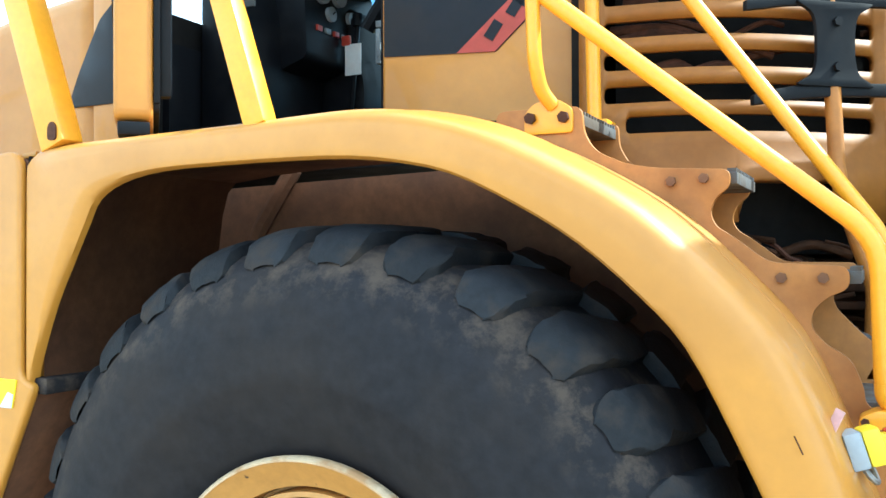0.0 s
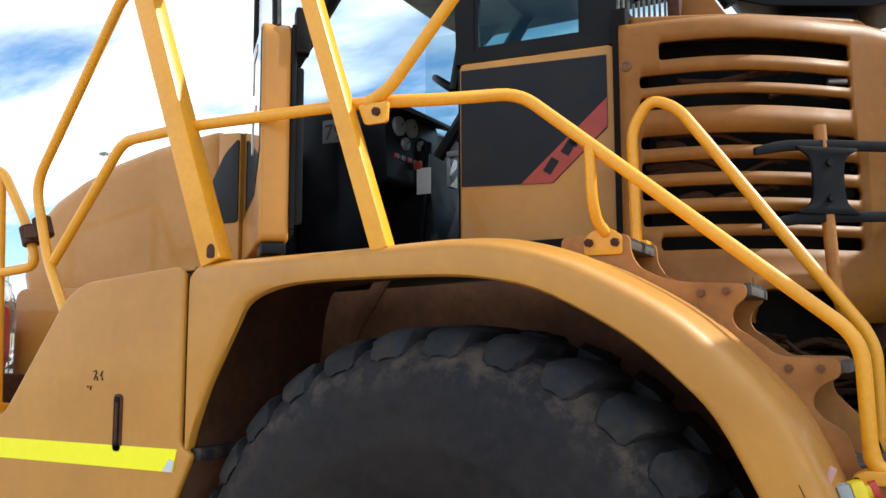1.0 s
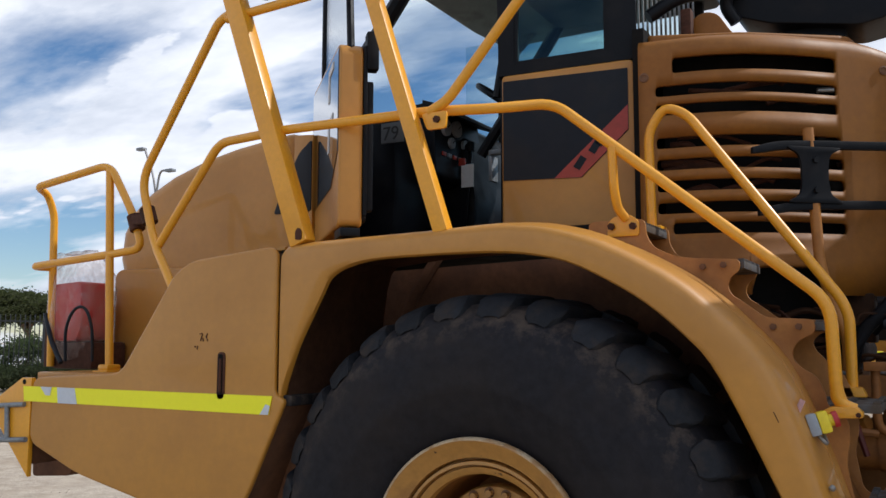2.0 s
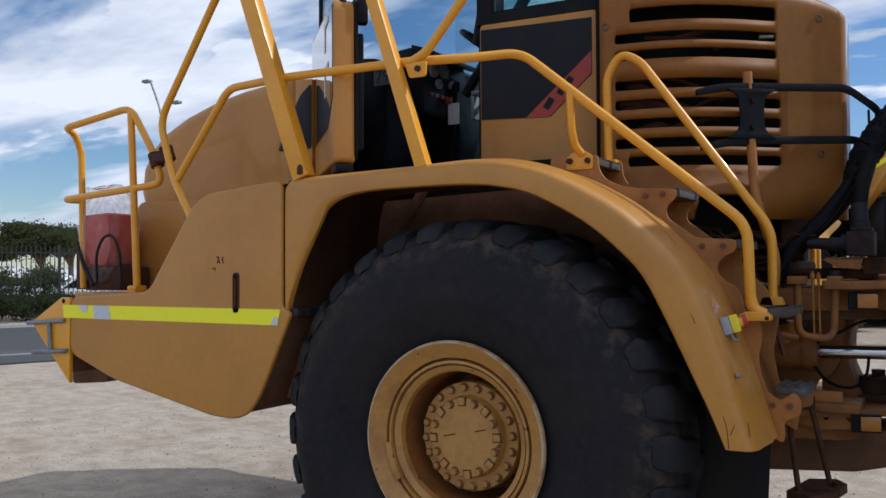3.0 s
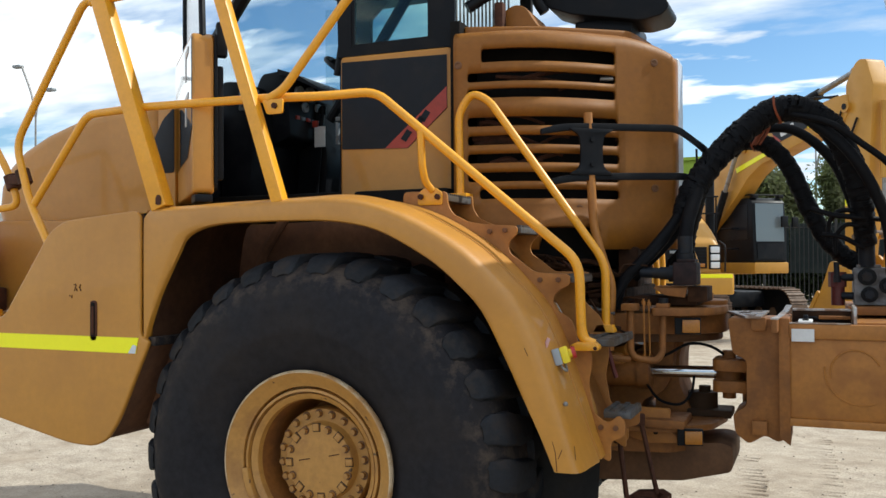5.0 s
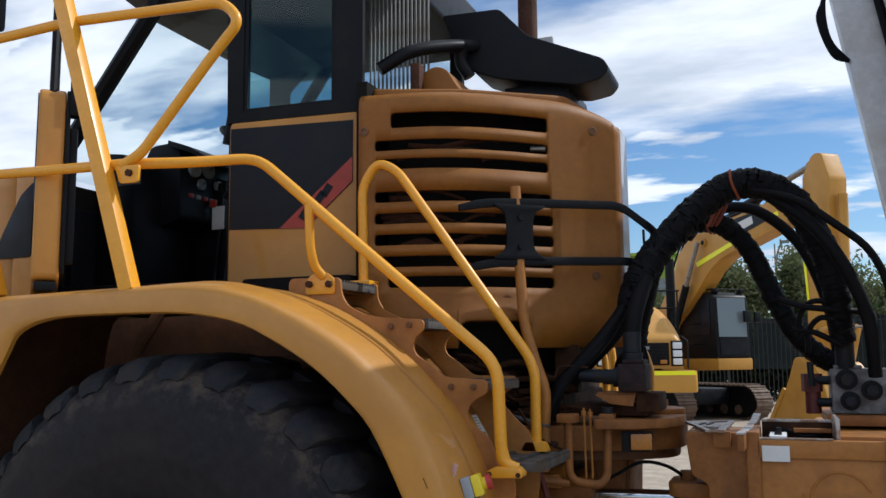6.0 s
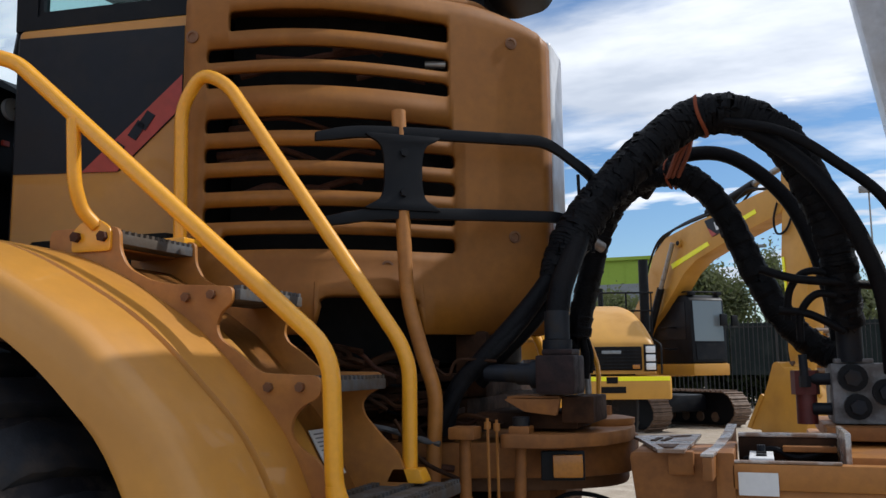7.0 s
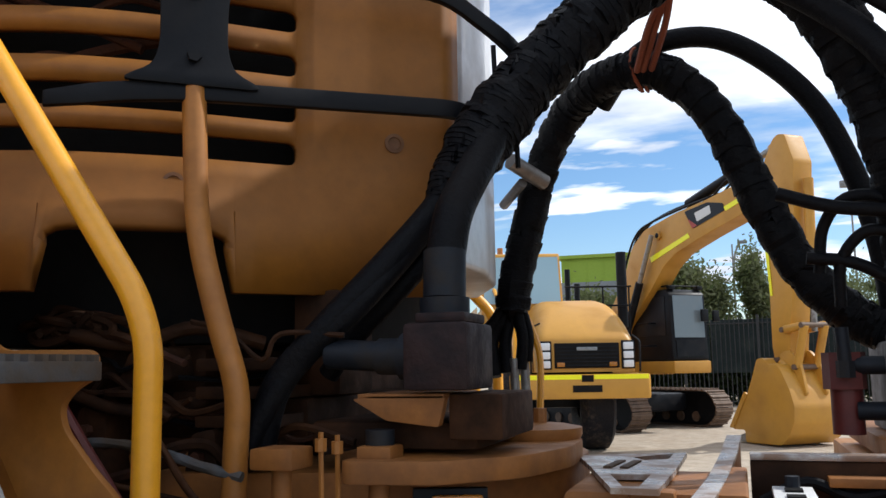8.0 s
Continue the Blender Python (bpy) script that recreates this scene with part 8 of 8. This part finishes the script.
kturn = Matrix.Translation((K0.x, K0.y, 0)) @ Matrix.Rotation(math.atan2(kd.y, kd.x), 4, "Z")
box(kerb, (-20, 0, -0.1), (60, 0.25, 0.13), 0.03, kturn)
structure("kerb", kerb, surface("concrete", (0.42, 0.40, 0.37), 0.85, dirt=(0.28, 0.26, 0.23), grain=30, grain_amount=0.2), "pale concrete kerb along the yard edge", "kerb")
road = B()
box(road, (-20, -10.7, -0.2), (60, -0.01, 0.025), 0.0, kturn)
road_ob = structure("road", road, surface("asphalt", (0.06, 0.06, 0.063), 0.9, dirt=(0.09, 0.087, 0.083), grain=60, grain_amount=0.4, bump=0.3, scale=0.6), "worn dark asphalt strip beside the gravel", "road")
part("painted_line", box(B(), (-20, -9.12, 0.024), (60, -8.96, 0.029), 0.0, kturn), surface("road_paint", (0.42, 0.42, 0.41), 0.8, dirt=(0.2, 0.2, 0.2), grain=20, grain_amount=0.4, bump=0, scale=2), road_ob, "worn pale line on the asphalt")


def leafy(name, loc, trunk_h, crown, leaves, size, color, label, seed, trunk_r=0.14, limbs=11, loose=0.42):
    rng = random.Random(seed)
    t = thing(name, loc, label, "tree" if trunk_h > 0.4 else "bush", name.replace("_", " ") + " row")
    L = Vector(loc)
    tr = B()
    tube(tr, [L, L + Vector((0.15, 0, trunk_h * 0.6)), L + Vector((0.1, 0.1, trunk_h * 1.25))], lambda u: trunk_r * (1 - 0.6 * u), curve=True, seg=8)
    tips = []
    for k in range(limbs):
        a = rng.uniform(0, 6.28)
        tip = L + Vector((math.cos(a) * crown[0] * rng.uniform(0.35, 0.85), math.sin(a) * crown[1] * rng.uniform(0.35, 0.85), trunk_h + crown[2] * rng.uniform(0.2, 1.75)))
        base = L + Vector((0.1, 0.05, trunk_h * rng.uniform(0.6, 1.1)))
        tube(tr, [base, base.lerp(tip, 0.5) + Vector((0, 0, 0.15 * crown[2])), tip], lambda u: trunk_r * 0.45 * (1 - 0.8 * u), curve=True, seg=6)
        tips.append(tip)
    part("trunk", tr, surface(name + "_bark", (0.16, 0.11, 0.07), 0.9, grain=20, grain_amount=0.4, bump=0.3), t)
    verts, faces = [], []
    for i in range(leaves):
        c = rng.choice(tips)
        r = rng.gauss(0, loose)
        v = Vector((rng.gauss(0, 1), rng.gauss(0, 1), rng.gauss(0, 0.8))).normalized()
        p = c + Vector((v.x * crown[0] * abs(r), v.y * crown[1] * abs(r), v.z * crown[2] * abs(r)))
        s = size * rng.uniform(0.6, 1.4)
        e = Vector((rng.gauss(0, 1), rng.gauss(0, 1), rng.gauss(0, 1))).normalized() * s
        g = e.orthogonal().normalized() * s * 0.5
        k = len(verts)
        verts += [p - e, p + g, p + e, p - g]
        faces.append((k, k + 1, k + 2, k + 3))
    me = bpy.data.meshes.new("crown")
    me.from_pydata([tuple(v) for v in verts], [], faces)
    leafm = bpy.data.materials.get("leaf_" + name) or surface("leaf_" + name, color, 0.8, dirt=tuple(c * 0.5 for c in color), grain=3, grain_amount=0.3, bump=0, scale=0.8, spec=0.12)
    me.materials.append(leafm)
    if "Translucent BSDF" not in leafm.node_tree.nodes:
        t2, end = leafm.node_tree, leafm.node_tree.nodes["Material Output"]
        through_leaf, both = t2.nodes.new("ShaderNodeBsdfTranslucent"), t2.nodes.new("ShaderNodeMixShader")
        through_leaf.inputs[0].default_value = (color[0] * 1.5, color[1] * 1.7, color[2] * 1.1, 1)
        both.inputs[0].default_value = 0.4
        t2.links.new(end.inputs[0].links[0].from_socket, both.inputs[1])
        t2.links.new(through_leaf.outputs[0], both.inputs[2]), t2.links.new(both.outputs[0], end.inputs[0])
    part("crown", me, leafm, t)


leafy("gum_tree", (0.0, 41, 0), 3.0, (1.25, 1.3, 1.45), 20000, 0.12, (0.155, 0.165, 0.085), "leafy green gum tree behind the fence", 1)
leafy("gum_tree", (2.75, 42, 0), 2.9, (0.62, 0.8, 1.75), 10000, 0.10, (0.15, 0.16, 0.085), "thin green gum tree behind the fence", 2)
leafy("gum_tree", (5.2, 41, 0), 2.4, (1.5, 1.5, 1.5), 16000, 0.12, (0.15, 0.16, 0.085), "low green gum tree behind the fence", 3)
leafy("gum_tree", (9.5, 42, 0), 2.5, (2.5, 2.0, 1.7), 9000, 0.09, (0.15, 0.16, 0.085), "leafy green gum tree beyond the yard", 4)
leafy("gum_tree", (14.5, 42, 0), 2.5, (2.8, 2.0, 1.8), 9000, 0.09, (0.15, 0.16, 0.085), "leafy green gum tree beyond the yard", 5)
leafy("gum_tree", (-4.3, 43, 0), 2.7, (1.3, 1.2, 1.25), 12000, 0.12, (0.095, 0.12, 0.05), "bushy green tree before the green building", 9)
for i in range(8):
    leafy("hedge_bush", (-3.4 + 2.1 * i, 36.5 - 0.25 * i, 0), 0.35, (1.5, 0.9, 1.35), 9000, 0.15, (0.045, 0.058, 0.028), "dense dark green bush behind the fence", 40 + i, 0.05)
for x, y, h, crown, k, label, seed in ((-65.2, 44, 3.2, (3.1, 2.6, 1.30), 30000, "dense round olive-green tree beyond the car park", 6), (-72.6, 44, 2.9, (2.8, 2.2, 1.0), 20000, "dense low olive-green tree beyond the car park", 7), (-85.5, 62, 3.6, (3.4, 2.6, 1.7), 16000, "dense dark tree behind the white building", 8)):
    leafy("fig_tree", (x, y, 0), h, crown, k, 0.14, (0.075, 0.082, 0.040), label, seed, 0.3, 26, 0.26)
for i, (x, y) in enumerate(((-24.9, 10.0), (-24.7, 12.2), (-24.9, 13.9), (-25.1, 15.2), (-24.3, 16.9))):
    leafy("bush", (x, y, 0), 0.12, (1.15, 1.0, 0.36), 9000, 0.045, (0.050, 0.060, 0.034), "low dark green bush at the fence", 20 + i, 0.03, 24, 0.35)
for i, (x, y) in enumerate(((-26.6, 14.9), (-26.0, 16.3))):
    leafy("scrub_bush", (x, y, 0), 0.35, (0.85, 0.85, 0.72), 5200, 0.05, (0.105, 0.125, 0.070), "thin grey-green scrub bush at the fence", 30 + i, 0.025, 26, 0.34)


def build_lamp_post(name, loc, h, arms, label, flood=False):
    t = thing(name, (*loc, 0), label, "street lamp")
    p = B()
    x, y = loc
    tube(p, [(x, y, 0), (x, y, h if flood or len(arms) < 2 else h - 1.5)], lambda u: 0.075 - 0.035 * u, seg=10)
    part("pole", p, STEEL, t)
    for dx, dz in arms:
        a, l = B(), B()
        s = 1 if dx > 0 else -1
        if flood:
            box(l, (x + dx - 0.45, y - 0.25, h + dz), (x + dx + 0.45, y + 0.1, h + dz + 0.32), 0.04)
            tube(a, [(x, y, h - 0.3), (x + dx, y, h + dz)], 0.04, seg=6)
        else:
            tube(a, [(x, y, h - 1.6), (x + dx * 0.25, y, h - 0.5), (x + dx * 0.8, y, h + dz)], 0.05, curve=True, seg=8)
            box(l, (x + dx - 0.24, y - 0.14, h + dz - 0.09), (x + dx + 0.24, y + 0.14, h + dz + 0.06), 0.05)
        arm = part("arm", a, STEEL, t)
        part("lamp_head", l, GREY if not flood else STEEL, t, "grey lamp head")


build_lamp_post("street_lamp", (-30.55, 26.0), 10.0, ((-1.1, 0.8), (0.9, -0.42)), "tall double-armed street lamp")
build_lamp_post("flood_light", (7.4, 45.0), 9.6, ((0.0, 0.2),), "floodlight on a tall pole", True)
build_lamp_post("street_lamp", (1.9, 46.0), 7.5, ((0.5, 0.1),), "slim street lamp behind the trees")


def build_shed(name, lo, hi, color, label):
    t = thing(name, ((lo[0] + hi[0]) / 2, (lo[1] + hi[1]) / 2, 0), label, "building")
    w = B()
    box(w, lo, hi, 0.0)
    mat = surface(name + "_wall", color, 0.7, dirt=tuple(c * 0.8 for c in color), grain=8, grain_amount=0.1, bump=0.02, scale=0.4)
    part("wall", w, mat, t)
    rf = B()
    box(rf, (lo[0] - 0.2, lo[1] - 0.2, hi[2]), (hi[0] + 0.2, hi[1] + 0.2, hi[2] + 0.18), 0.0)
    part("roof", rf, mat, t)
    k = int((hi[0] - lo[0]) / 0.8)
    rib = finish("cladding_rib", box(B(), (-0.03, -0.02, lo[2]), (0.03, 0.0, hi[2]), 0.0), mat)
    for i in range(min(k, 40)):
        piece("cladding_rib", rib, t, Matrix.Translation((lo[0] + (i + 0.5) * (hi[0] - lo[0]) / k, lo[1], 0)))


build_shed("green_building", (-7.0, 47, 0), (-3.35, 60, 7.3), (0.33, 0.46, 0.05), "lime green clad industrial building")
lower = B()
box(lower, (-7.02, 46.9, 0), (-3.33, 46.98, 6.0), 0.0)
part("lower_wall", lower, surface("grey_cladding", (0.30, 0.31, 0.32), 0.7, dirt=(0.2, 0.21, 0.21), grain=6, grain_amount=0.2, bump=0.0, scale=0.7), bpy.data.objects["green_building"], "grey lower wall")
build_shed("white_building", (-65.7, 48, 0), (-48, 58, 5.7), (0.72, 0.70, 0.66), "plain white low building")
build_shed("grey_building", (17, 52, 0), (44, 62, 5.2), (0.38, 0.40, 0.42), "plain grey low building")


def build_car(loc, deg, color, label):
    c = thing("parked_car", (*loc, 0), label, "car", "cars in the car park")
    m = yawed(*loc, deg)
    mat = surface("car_paint_" + label.split()[0], color, 0.25, grain=10, grain_amount=0.05, bump=0, coat=0.6)
    b = B()
    prism(b, rounded([(-2.2, 0.35), (-2.2, 0.85), (-1.9, 0.95), (-1.1, 1.0), (-0.5, 1.45), (0.9, 1.46), (1.6, 1.02), (2.15, 0.95), (2.2, 0.35)], 0.1), -0.85, 0.85, bevel=0.08, m=m)
    part("body", b, mat, c)
    g = B()
    prism(g, rounded([(-0.98, 1.02), (-0.46, 1.38), (0.85, 1.38), (1.4, 1.02)], 0.06), -0.86, 0.86, bevel=0.0, m=m)
    part("window", g, BLACK, c)
    for x in (-1.35, 1.35):
        for y in (-0.84, 0.62):
            w = B()
            lathe(w, [(0.02, 0), (0.3, 0.0), (0.32, 0.03), (0.32, 0.2), (0.02, 0.22)], (0, 0, 0), 20)
            bmesh.ops.transform(w, matrix=m @ Matrix.Translation((x, y, 0.32)), verts=w.verts)
            part("wheel", w, RUBBER, c)


build_car((-27.5, 19.5), 60, (0.75, 0.75, 0.74), "white parked hatchback beyond the fence")
build_car((-35, 21.5), 40, (0.70, 0.71, 0.72), "silver parked sedan beyond the fence")
build_car((-42, 27), 20, (0.6, 0.6, 0.6), "grey parked car in the car park")
build_car((-44, 30), 20, (0.75, 0.75, 0.75), "pale parked car in the car park")
